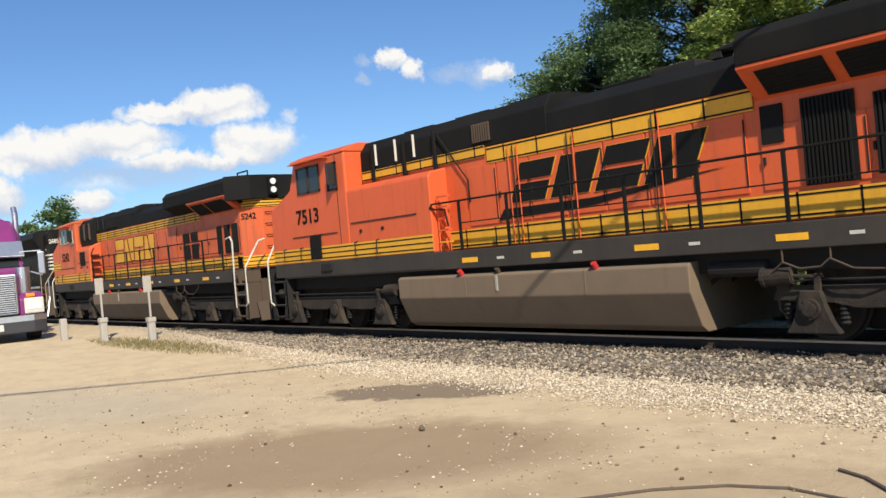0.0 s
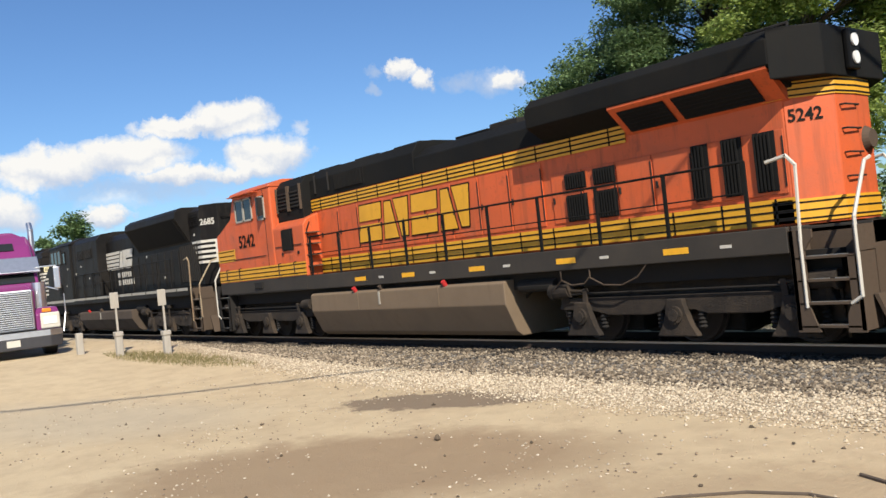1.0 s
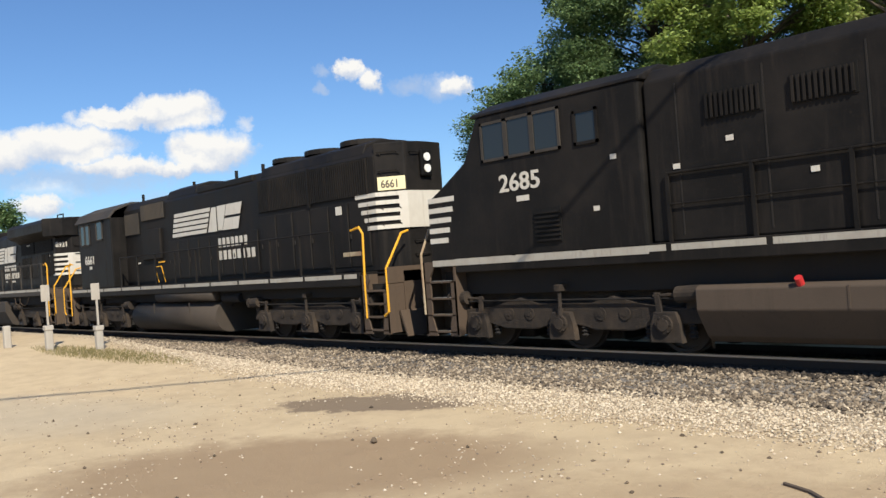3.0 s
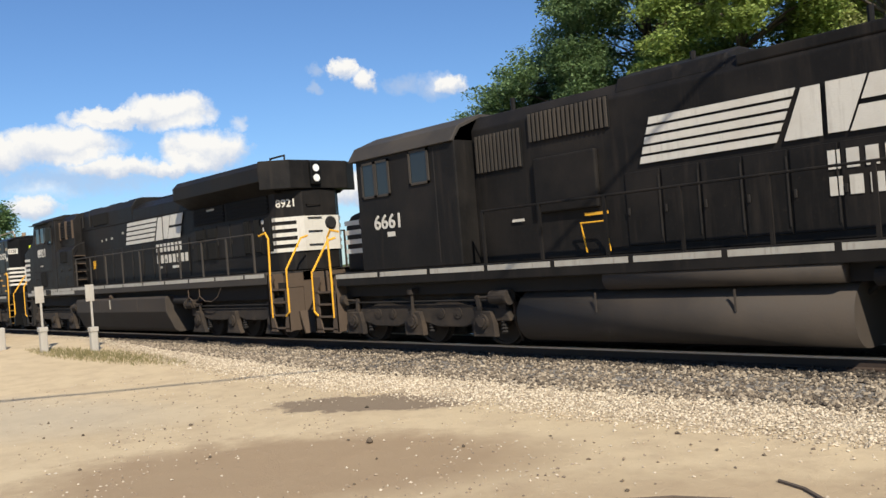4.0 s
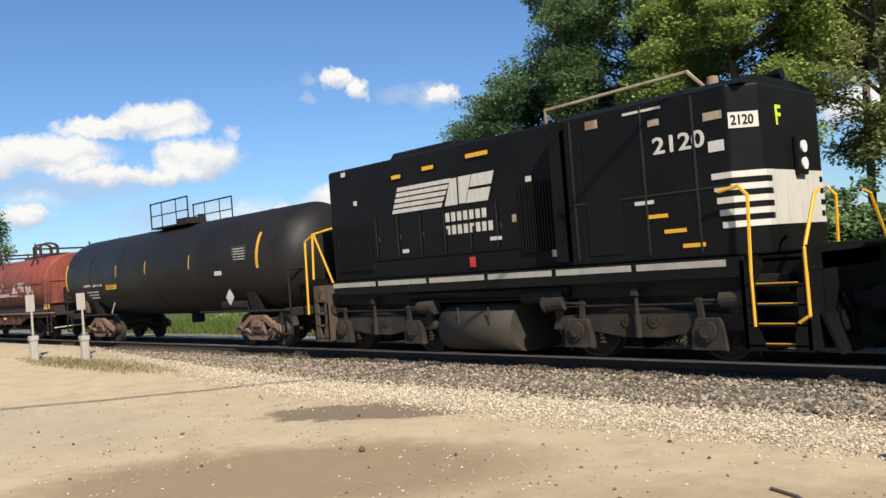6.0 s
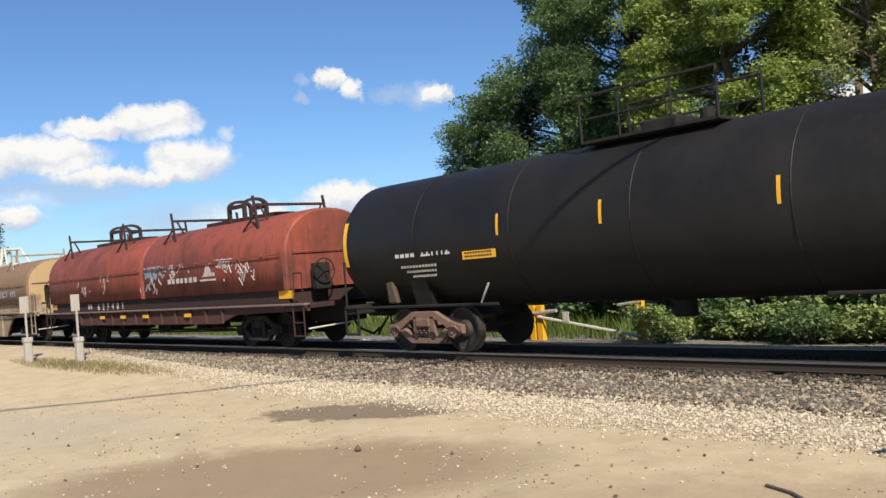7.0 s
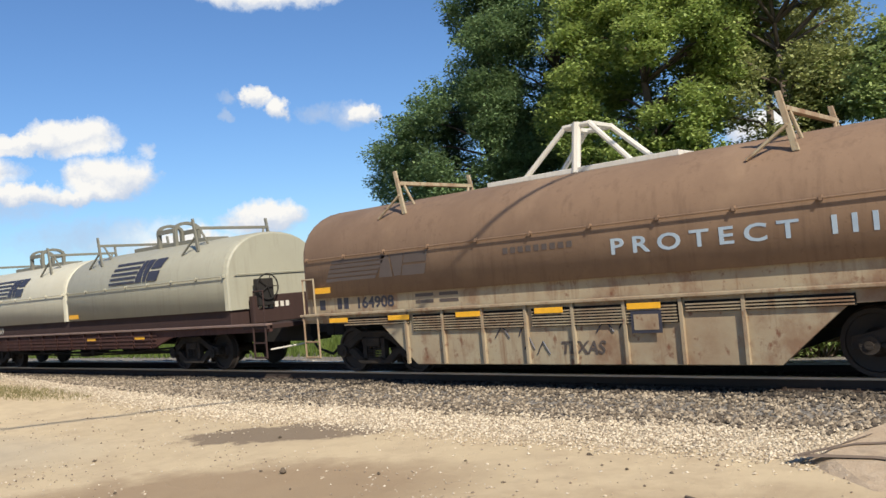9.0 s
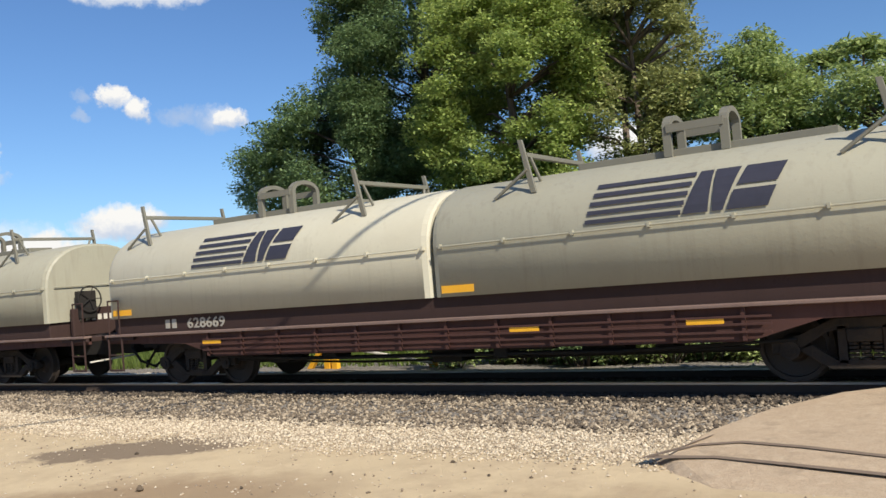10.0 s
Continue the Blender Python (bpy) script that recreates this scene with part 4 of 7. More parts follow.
def ge_loco(label, body, roof, sill_mat, tank_mat, rail_mat, scheme, number):
    """A wide-nosed six-axle diesel, cab at its -x end, with overhanging radiator wings."""
    top = thing("diesel_locomotive", label, "locomotive")
    H = 10.45
    old = scheme == "old"
    deck_and_sill(top, H, 1.38 if not scheme == "black" else 1.45, 1.76, sill_mat, STRIPE if scheme == "black" else None)
    # cab and nose
    cab = part("cab", prism(bmnew(), [(-10.02, 1.42), (-10.02, 3.28), (-8.80, 3.68), (-8.58, 4.42), (-6.12, 4.42), (-6.12, 1.42)], -1.5, 1.5, "y", 0.05), body, top, "wide-nosed cab")
    roof_o = mirrored([(-1.53, 4.40), (-1.50, 4.46), (-1.05, 4.62)])
    part("cab_roof", prism(bmnew(), roof_o, -8.72, -6.1, "x", 0.02), body, cab)
    part("roof_hatch", box(bmnew(), -7.6, -6.9, -0.4, 0.4, 4.60, 4.72, 0.03), STAIR_TAN, cab)
    cab_windows(cab, -8.42, -7.28, 3.56, 4.25, -1.5, 2, STRIPE if old else SILL_GREY)
    cab_windows(cab, -6.92, -6.46, 3.50, 4.20, -1.5, 1, STRIPE if old else UNDER)
    for y in (-0.75, 0.75):
        p = part("windscreen", prism(bmnew(), [(-8.815, 3.74), (-8.635, 4.34), (-8.62, 4.34), (-8.80, 3.74)], y - 0.6, y + 0.6, "y"), CAB_GLASS, cab)
    part("door_seam", box(bmnew(), -6.52, -6.50, -1.506, -1.5, 1.5, 4.35), UNDER, cab)
    part("sun_visor", prism(bmnew(), [(-8.5, 4.36), (-6.8, 4.36), (-6.8, 4.34), (-8.5, 4.34)], -1.72, -1.5, "y"), body, cab)
    part("nose_ledge", box(bmnew(), -8.85, -6.65, -1.52, -1.5, 2.45, 2.475), UNDER, cab)
    if not old:
        louvre(cab, -7.95, -7.45, 1.85, 2.45, -1.5, GRILLE, 0.05)
    # equipment box behind the cab, hood, radiator section
    body_block("equipment_box", top, mirrored([(-1.5, 1.76), (-1.5, 3.15), (-1.38, 3.30), (-0.98, 3.46)] if scheme != "new" else [(-1.5, 1.76), (-1.5, 3.40), (-1.42, 3.50), (-0.98, 3.58)]), -6.1, -4.35 if scheme != "new" else -2.89, body, "full-width equipment box behind the cab")
    part("box_door_ledge", box(bmnew(), -6.0, -4.5 if scheme != "new" else -3.4, -1.52, -1.5, 2.62, 2.645), UNDER, top)
    hood = body_block("hood", top, mirrored([(-1.0, 1.76), (-1.0, 3.83)]), -6.1, 9.32, body, "long engine hood")
    r_o = mirrored([(-1.01, 3.82), (-1.0, 4.34), (-0.82, 4.58), (-0.4, 4.64)])
    body_block("hood_roof", top, r_o, -6.1, 0.2, roof, "dark hood roof", 0.02)
    r_o = mirrored([(-1.01, 3.82), (-0.98, 4.20), (-0.62, 4.44), (-0.3, 4.48)])
    body_block("hood_roof", top, r_o, 0.2, 4.5, roof, "dark hood roof", 0.02)
    wing = mirrored([(-1.0, 3.78), (-1.12, 3.86), (-1.52, 4.08), (-1.52, 4.44), (-1.35, 4.60), (-0.4, 4.66)])
    wings = body_block("radiator_housing", top, wing, 4.5, 9.45, roof, "overhanging radiator wings", 0.015)
    end = [(9.32, -1.0), (9.86, -0.52), (9.90, 0.0), (9.86, 0.52), (9.32, 1.0)]
    part("hood_end", prism(bmnew(), end, 1.76, 3.84, "z", 0.02), body, top, "bevelled hood end")
    part("wing_end", prism(bmnew(), [(9.45, -1.52), (9.95, -0.9), (9.95, 0.9), (9.45, 1.52)], 3.86, 4.60, "z", 0.02), roof, wings)
    grab(wings, [(8.6, -0.6, 4.66), (8.6, -0.6, 4.80), (9.3, -0.6, 4.80), (9.3, -0.6, 4.66)], UNDER)
    lamp_pair(top, 9.95, -0.15, 4.25)
    horn(top, 3.6, -0.5, 4.50)
    end_rungs(top, 9.88, (-0.42, -0.02), (2.4, 2.75, 3.1, 3.45), UNDER if scheme != "black" else BLACK)
    part("bell", cyl(bmnew(), (9.88, 0.28, 2.95), (9.98, 0.28, 2.95), 0.20, 20, 0.14), STAIR_TAN if scheme == "old" else UNDER, top)
    part("exhaust_stack", box(bmnew(), 2.2, 3.1, -0.35, 0.35, 4.44, 4.62, 0.03), UNDER, top)
    for x in (-4.9, -3.0, -1.2, 1.2):
        part("roof_hatch", box(bmnew(), x, x + 1.1, -0.5, 0.5, 4.62 if x < 0.2 else 4.46, 4.68 if x < 0.2 else 4.52, 0.015), roof, top)
    part("mirror", box(bmnew(), -6.55, -6.50, -1.75, -1.53, 3.62, 4.15, 0.02), CAB_GLASS, cab)
    if scheme != "new":
        # blower housing behind the cab with its framed grilles, and the step box at the walkway's end
        blower = body_block("blower_housing", top, mirrored([(-1.28, 3.30), (-1.28, 4.28), (-1.1, 4.50), (-0.4, 4.66)]), -6.1, -4.62, roof, "dark blower housing behind the cab", 0.015)
        for a in (-6.0, -5.28):
            louvre(blower, a, a + 0.60, 3.66, 4.24, -1.28, UNDER, 0.10, False)
            for q in (a - 0.03, a + 0.60):
                part("grille_frame", box(bmnew(), q, q + 0.03, -1.35, -1.28, 3.60, 4.30), STAIR_TAN, blower)
        louvre(top, -5.55, -4.95, 2.70 if scheme == "black" else 2.50, 3.15 if scheme == "black" else 3.10, -1.5, GRILLE, 0.06)
        grab(top, [(-4.30, -1.42, 1.80), (-4.30, -1.42, 3.0), (-4.34, -1.30, 3.2)], rail_mat, 0.016)
        for z in (2.0, 2.3, 2.6, 2.9):
            part("box_step", box(bmnew(), -4.35, -4.14, -1.45, -1.10, z, z + 0.03), STAIR_TAN, top)
    for x in (-9.3, -8.4, -5.8, -4.9):
        part("grab_iron", tube(bmnew(), [(x, -1.5, 1.84), (x, -1.58, 1.86), (x, -1.58, 2.16), (x, -1.5, 2.18)], 0.014), UNDER, cab)
    part("door_step", box(bmnew(), -7.5, -7.0, -1.56, -1.5, 1.52, 1.72, 0.02), UNDER, cab)
    for x in (-5.6, -4.7):
        part("lift_ring", cyl(bmnew(), (x, -1.5, 2.42), (x, -1.53, 2.42), 0.045, 10), UNDER, cab)
    # intakes, screens, doors
    for x in (-5.4, -4.6, -3.9) if scheme == "new" else (-4.3, -3.6):
        part("roof_pipe", cyl(bmnew(), (x, -1.03, 3.95), (x, -1.03, 4.45), 0.03, 8), WHITE if scheme == "new" else UNDER, hood)
    if scheme == "new":
        louvre(hood, -1.9, -1.3, 3.92, 4.34, -1.0, STAIR_TAN, 0.07)
    else:
        louvre(hood, -3.3, -1.9, 3.92, 4.34, -1.0, GRILLE, 0.07)
    # sloping underside of the wings with its screens
    if scheme == "black":
        for a, b in ((4.75, 6.6), (6.75, 9.0)):
            louvre(hood, a, b, 3.28, 3.78, -1.0, GRILLE, 0.10, False, "radiator_screen")
    else:
        part("wing_underside", prism(bmnew(), mirrored([(-1.0, 3.60), (-1.50, 4.03), (-1.50, 4.07), (-1.0, 3.80)]), 6.45 if old else 4.5, 9.40), body, top)
        for a, b in ((6.6, 7.55), (7.7, 9.1)) if old else ((4.75, 5.75), (5.95, 6.95), (7.15, 8.1), (8.3, 9.2)):
            screen = part("radiator_screen", prism(bmnew(), [(-1.07, 3.645), (-1.44, 3.963), (-1.447, 3.955), (-1.077, 3.637)], a, b), GRILLE, top)
            for k in range(6):
                u = (k + 0.5) / 6
                part("slat", box(bmnew(), a, b, -1.09 - 0.36 * u, -1.075 - 0.36 * u, 3.625 + 0.318 * u, 3.645 + 0.318 * u), GRILLE, screen)
    hood_doors(hood, 4.5, 9.3, 2.25, 3.2, -1.0, 6, body)
    if scheme == "new":
        part("filter_panel", box(bmnew(), 4.55, 4.90, -1.045, -1.0, 2.93, 3.5, 0.01), GRILLE, hood)
        for x in (-0.85, -0.72, -0.60, 0.72, 0.86, 2.62, 2.75):
            part("conduit", tube(bmnew(), [(x, -1.06, 1.80), (x, -1.06, 3.72)], 0.012), UNDER if x in (-0.72, 0.72, 2.62) else body, hood)
        for x in (-6.18, -5.52, -4.26, -3.13):
            part("roof_post", prism(bmnew(), [(x - 0.05, 3.52), (x - 0.02, 4.42), (x + 0.02, 4.42), (x + 0.05, 3.52)], -1.09, -1.03, "y"), GREEN_BLACK, hood)
        ladder = part("ladder", tube(tube(bmnew(), [(-2.80, -1.38, 1.78), (-2.80, -1.38, 2.95)], 0.016), [(-2.45, -1.38, 1.78), (-2.45, -1.38, 2.95)], 0.016), body, top)
        for z in (1.95, 2.2, 2.45, 2.7, 2.92):
            part("rung", box(bmnew(), -2.80, -2.45, -1.40, -1.30, z, z + 0.03), YELLOW if z < 2.1 else body, ladder)
        grab(top, [(-2.0, -1.47, 2.78), (-2.85, -1.50, 2.78), (-2.92, -1.50, 2.70), (-2.75, -1.46, 2.66), (-2.5, -1.44, 2.64), (-2.42, -1.44, 2.3)], GREEN_BLACK, 0.02)
        grab(top, [(-2.1, -1.06, 2.75), (-2.1, -1.06, 3.2), (-2.35, -1.06, 3.5), (-3.0, -1.06, 4.3)], GREEN_BLACK, 0.016, "brace_pipe")
    rear = ((5.18, 5.95, 2.25, 3.5), (6.2, 6.9, 2.3, 3.4), (7.7, 8.0, 2.3, 3.2), (8.25, 8.6, 2.3, 3.2), (8.8, 9.15, 2.3, 3.2))
    for a, b, z0, z1 in rear if scheme == "new" else ((4.9, 5.4, 2.85, 3.15), (5.6, 6.1, 2.85, 3.15), (4.9, 5.4, 2.25, 2.75), (5.6, 6.1, 2.25, 2.75), (7.7, 8.0, 2.3, 3.2), (8.25, 8.6, 2.3, 3.2), (8.8, 9.15, 2.3, 3.2)):
        louvre(hood, a, b, z0, z1, -1.025, GRILLE, 0.06)
    if scheme != "black":
        hood_doors(hood, -4.2 if old else -2.2, 4.3, 2.24, 3.46, -1.0, 9 if old else 7, body)
        for z0, z1, a, b in ((3.50, 3.80, -4.6, 6.4), (1.80, 2.18, -4.33, 9.4)) if old else ((3.63, 3.86, -6.05, -1.55), (3.47, 3.80, -1.5, 4.45), (1.80, 2.18, -2.85, 9.4)):
            band = slab("yellow_band", YELLOW, hood, a, b, z0, z1, -1.024)
            for k in (0.12, 0.88) if not old else (0.2, 0.5, 0.8):
                z = z0 + k * (z1 - z0)
                slab("pinstripe", GREEN_BLACK, band, a, b, z - 0.014, z + 0.014, -1.031)
            x = a + 0.5
            while x < b:
                slab("band_joint", GREEN_BLACK, band, x, x + 0.03, z0, z1, -1.031)
                x += 0.92
        band = slab("yellow_band", YELLOW, cab, -10.0, -4.37 if old else -2.90, 1.80, 2.16, -1.503)
        for z in (1.86, 1.98, 2.10):
            slab("pinstripe", GREEN_BLACK, band, -10.0, -4.37 if old else -2.90, z - 0.013, z + 0.013, -1.510)
        slab("lower_panel", sill_mat, cab, -9.98, -4.4 if old else -2.95, 1.42, 1.78, -1.504)
        for z0, z1 in ((3.62, 3.86), (1.80, 2.14)):
            part("yellow_band", prism(bmnew(), [(9.0, -1.03), (9.33, -1.03), (9.88, -0.53), (9.92, 0), (9.88, 0.53), (9.33, 1.02), (9.0, 1.02)], z0, z1, "z"), YELLOW, top)
            for f in (0.15, 0.5, 0.85):
                z = z0 + f * (z1 - z0)
                part("pinstripe", prism(bmnew(), [(9.02, -1.037), (9.334, -1.037), (9.887, -0.535), (9.927, 0), (9.887, 0.535), (9.334, 1.027), (9.02, 1.027)], z - 0.012, z + 0.012, "z"), GREEN_BLACK, top)
        for x in (-6.5, -2.0, 0.0, 2.4, 4.9, 7.3):
            slab("reflector", REFLECT, top, x, x + 0.48, 1.50, 1.60, -1.5)
            slab("reflector", WHITE, top, x + 1.05, x + 1.25, 1.53, 1.58, -1.5)
    else:
        hood_doors(hood, -4.2, 4.3, 1.85, 3.0, -1.0, 10, body)
    number_mat = GREEN_BLACK if scheme != "black" else WHITE
    if scheme == "new":
        letters(number, 0.52, number_mat, top, -8.60, -1.514, 2.80, wide=1.12, label="painted road number")
        brand_blocks(top, -0.93, 3.42, 2.59, 3.37, -1.026, 4, YELLOW, 0.37, 0.10, "slit")
        brand_blocks(top, -0.9, 3.45, 2.60, 3.36, -1.036, 4, GREEN_BLACK, 0.35, 0.14, "slit")
        prism_out = [(-1.3, 2.28), (-1.12, 2.50), (1.2, 2.50), (3.9, 2.70), (1.2, 2.36), (-0.9, 2.30)]
        part("emblem_swoosh", prism(bmnew(), prism_out, -1.036, -1.03, "y"), GREEN_BLACK, top)
    elif old:
        letters(number, 0.52, number_mat, top, -8.38, -1.514, 2.80, wide=1.05, label="painted road number")
        slab("nose_panel", YELLOW, top, -9.98, -8.72, 2.43, 2.80, -1.504)
        for z in (2.47, 2.60, 2.74):
            slab("pinstripe", GREEN_BLACK, top, -9.9, -8.78, z, z + 0.025, -1.511)
        brand_blocks(top, -2.33, 2.13, 2.42, 3.40, -1.03, 4, GREEN_BLACK, 0.10, 0.08, "slit")
        brand_blocks(top, -2.33, 2.13, 2.42, 3.40, -1.038, 4, YELLOW, 0.10, 0.08, "slit", 0.035)
        letters(number, 0.26, GREEN_BLACK, top, 0.02, -0.006, 3.28, wide=0.95, label="painted road number").matrix_basis = Matrix.Translation((9.34, -0.99, 0)) @ pose(0, 0, 0, 0, 0, 41.6)
    else:
        letters(number, 0.44, WHITE, top, -8.28, -1.506, 3.06, wide=1.15, label="painted road number")
        horse_stripes(top, -0.40, 4.1, 3.05, 3.78, -1.03, WHITE)
        word_bars(top, 2.0, 3.9, 2.66, 2.92, -1.03, 7, WHITE)
        word_bars(top, 2.0, 4.3, 2.30, 2.56, -1.03, 8, WHITE)
        end_stripes(top, 9.90, 2.25, 3.15, 1.0, WHITE, 5, 0.58, 0.48)
        h = 0.1
        for k in range(5):
            slab("nose_stripe", WHITE, cab, -10.0, -9.45 + 0.03 * k, 2.15 + 2 * k * h, 2.15 + (2 * k + 1) * h, -1.503)
        letters(number, 0.28, WHITE, top, 0.0, -0.006, 3.42, wide=0.98, label="painted road number").matrix_basis = Matrix.Translation((9.33, -0.995, 0)) @ pose(0, 0, 0, 0, 0, 41.6)
        slab("placard", SAFETY, top, -3.53, -3.3, 2.36, 2.66, -1.03)
        for x, z, w, h in ((-2.6, 3.30, 0.12, 0.08), (-2.2, 3.32, 0.12, 0.08), (-1.7, 3.33, 0.16, 0.08), (-0.7, 3.45, 0.16, 0.08), (5.6, 3.62, 0.45, 0.10), (2.1, 2.14, 0.25, 0.07), (-8.0, 2.66, 0.3, 0.06)):
            slab("placard", STRIPE, top, x, x + w, z, z + h, -1.506 if x < -6 else -1.03)
        slab("sill_stripe", STRIPE, cab, -9.9, -4.4, 1.50, 1.62, -1.503)
        slab("placard", WHITE, top, 3.1, 3.6, 2.12, 2.2, -1.03)
    # walkway rails, steps, running gear
    posts = [-2.0 + 1.42 * k for k in range(9)] if scheme == "new" else [-4.1 + 1.44 * k for k in range(10)]
    for y in (-1.47, 1.47):
        railing(top, posts, y, 1.76, 2.78, SILL_GREY if scheme == "black" else GREEN_BLACK, scheme != "black")
    gm = SAFETY if scheme == "black" else WHITE
    for s in (-1, 1):
        for side in (-1, 1):
            stairs(top, s * (H - 0.95) if s > 0 else -H + 0.05, s * H - 0.05 if s > 0 else -H + 0.95, side, 1.70, STAIR_TAN if s > 0 else UNDER, STEEL if scheme != "black" else STAIR_TAN)
            if s > 0:
                corner_rails(top, H - 0.05, 1, side, 1.76, gm)
            else:
                grab(top, [(-H + 0.1, side * 0.9, 2.55), (-H - 0.05, side * 1.2, 2.4), (-H + 0.0, side * 1.5, 1.9), (-H + 0.02, side * 1.5, 0.75), (-H + 0.2, side * 1.5, 0.66)], gm)
        pilot(top, s * H, s, STAIR_TAN)
        coupler(top, s * 11.15, s)
        loco_truck(top, s * 7.30, (-2.05, 0.0, 2.05))
    fuel_tank(top, -4.3, 3.4, 1.27, 0.13, tank_mat)
    bm = bmnew()
    loops = [(4.3, 1.12), (4.95, 1.42), (4.95, 1.20), (5.2, 1.10), (5.5, 1.12), (5.65, 1.24), (5.65, 1.44), (5.65, 1.22), (5.95, 1.08), (6.35, 1.06), (6.7, 1.18), (6.95, 1.42)]
    tube(bm, [(x, -1.47, z) for x, z in loops[2:7]], 0.014)
    tube(bm, [(x, -1.47, z) for x, z in loops[1:3]], 0.014)
    tube(bm, [(x, -1.47, z) for x, z in loops[7:]], 0.014)
    tube(bm, [(4.95, -1.47, 1.20), (4.7, -1.44, 1.02), (4.45, -1.36, 0.95)], 0.014)
    part("air_pipe", bm, STAIR_TAN, top)
    return top


def wide_emd(label, number):
    """A black six-axle diesel with an angular cab and flared radiators."""
    top = thing("diesel_locomotive", label, "locomotive")
    H = 10.45
    deck_and_sill(top, H, 1.50, 1.80, BLACK, STRIPE)
    cab = part("cab", prism(bmnew(), [(-10.15, 1.62), (-10.15, 2.95), (-8.95, 3.55), (-8.62, 4.40), (-5.0, 4.40), (-5.0, 1.62)], -1.5, 1.5, "y", 0.05), BLACK, top, "angular wide-nosed cab")
    part("cab_roof", prism(bmnew(), mirrored([(-1.53, 4.38), (-1.50, 4.44), (-0.9, 4.68)]), -8.75, -4.95, "x", 0.02), BLACK, cab)
    cab_windows(cab, -8.5, -6.6, 3.52, 4.25, -1.5, 3, SILL_GREY)
    cab_windows(cab, -6.3, -5.8, 3.52, 4.1, -1.5, 1, BLACK)
    louvre(cab, -7.3, -6.7, 1.95, 2.55, -1.5, BLACK, 0.08, False)
    slab("sill_stripe", STRIPE, cab, -10.1, -5.0, 1.64, 1.76, -1.503)
    for k in range(5):
        slab("nose_stripe", WHITE, cab, -10.12, -9.35 - 0.06 * (4 - k), 2.1 + 0.2 * k, 2.2 + 0.2 * k, -1.503)
    body_block("inverter_cabinet", top, mirrored([(-1.42, 1.80), (-1.42, 4.30), (-1.2, 4.52), (-0.6, 4.60)]), -4.95, -0.9, BLACK, "full-width equipment cabinet")
    for a in (-3.9, -2.6):
        louvre(top, a, a + 0.9, 3.55, 3.95, -1.42, BLACK, 0.08)
    hood = body_block("hood", top, mirrored([(-1.0, 1.80), (-1.0, 4.10), (-0.8, 4.36), (-0.4, 4.42)]), -0.9, 9.75, BLACK, "long engine hood")
    flare = mirrored([(-1.0, 3.36), (-1.50, 4.25), (-1.46, 4.48), (-1.2, 4.62)])
    body_block("flared_radiator", top, flare, 3.3, 8.75, BLACK, "flared radiator housing", 0.015)
    bm = prism(bmnew(), [(-1.04, 3.42), (-1.50, 4.22), (-1.515, 4.22), (-1.055, 3.42)], 3.5, 8.6)
    part("radiator_screen", bm, GRILLE, top)
    end = [(9.75, -1.0), (10.30, -0.55), (10.34, 0.0), (10.30, 0.55), (9.75, 1.0)]
    body_block("hood_roof", top, mirrored([(-1.02, 4.05), (-1.0, 4.40), (-0.7, 4.60)]), 8.75, 9.75, BLACK)
    part("hood_end", prism(bmnew(), end, 1.8, 4.58, "z", 0.03), BLACK, top)
    letters(number, 0.30, WHITE, top, 0.0, -0.008, 3.88, wide=0.95, label="painted road number").matrix_basis = Matrix.Translation((9.76, -0.995, 0)) @ pose(0, 0, 0, 0, 0, 39)
    end_stripes(top, 10.34, 2.55, 3.35, 1.0, WHITE, 5, 0.56, 0.45)
    lamp_pair(top, 10.34, -0.1, 3.55)
    hood_doors(hood, -0.7, 3.2, 1.9, 3.2, -1.0, 5, BLACK)
    hood_doors(hood, 3.3, 7.6, 1.9, 3.2, -1.0, 6, BLACK)
    louvre(hood, 7.7, 9.5, 1.95, 3.3, -1.0, UNDER, 0.18)
    louvre(hood, 8.9, 9.65, 3.9, 4.3, -1.0, BLACK, 0.07, False)
    horse_stripes(top, -1.45, 2.7, 2.85, 3.62, -1.03, WHITE)
    word_bars(top, 0.5, 2.3, 2.48, 2.70, -1.03, 7, WHITE)
    word_bars(top, 0.5, 2.6, 2.16, 2.38, -1.03, 8, WHITE)
    letters(number, 0.44, WHITE, top, -8.12, -1.506, 2.93, wide=1.15, label="painted road number")
    slab("lettering_bar", WHITE, top, -7.7, -7.4, 2.72, 2.82, -1.506)
    horn(top, 2.3, -0.5, 4.45)
    end_rungs(top, 10.32, (-0.45, -0.1), (2.1, 2.45, 4.1), BLACK)
    for x in (-4.4, -3.0, -1.6):
        part("cabinet_seam", box(bmnew(), x, x + 0.025, -1.428, -1.42, 1.9, 4.2), UNDER, top)
    for x, z, m in ((-4.5, 2.9, WHITE), (-3.6, 3.2, WHITE), (-2.4, 2.6, WHITE), (4.2, 3.1, WHITE), (6.0, 2.2, WHITE), (-6.0, 2.4, WHITE), (-5.6, 3.2, WHITE), (9.2, 3.55, WHITE)):
        slab("placard", m, top, x, x + 0.12, z, z + 0.08, -1.505 if x < -5 else -1.428 if x < -0.9 else -1.035)
    railing(top, [-4.6 + 1.38 * k for k in range(10)], -1.47, 1.8, 2.85, BLACK)
    railing(top, [-4.6 + 1.38 * k for k in range(10)], 1.47, 1.8, 2.85, BLACK)
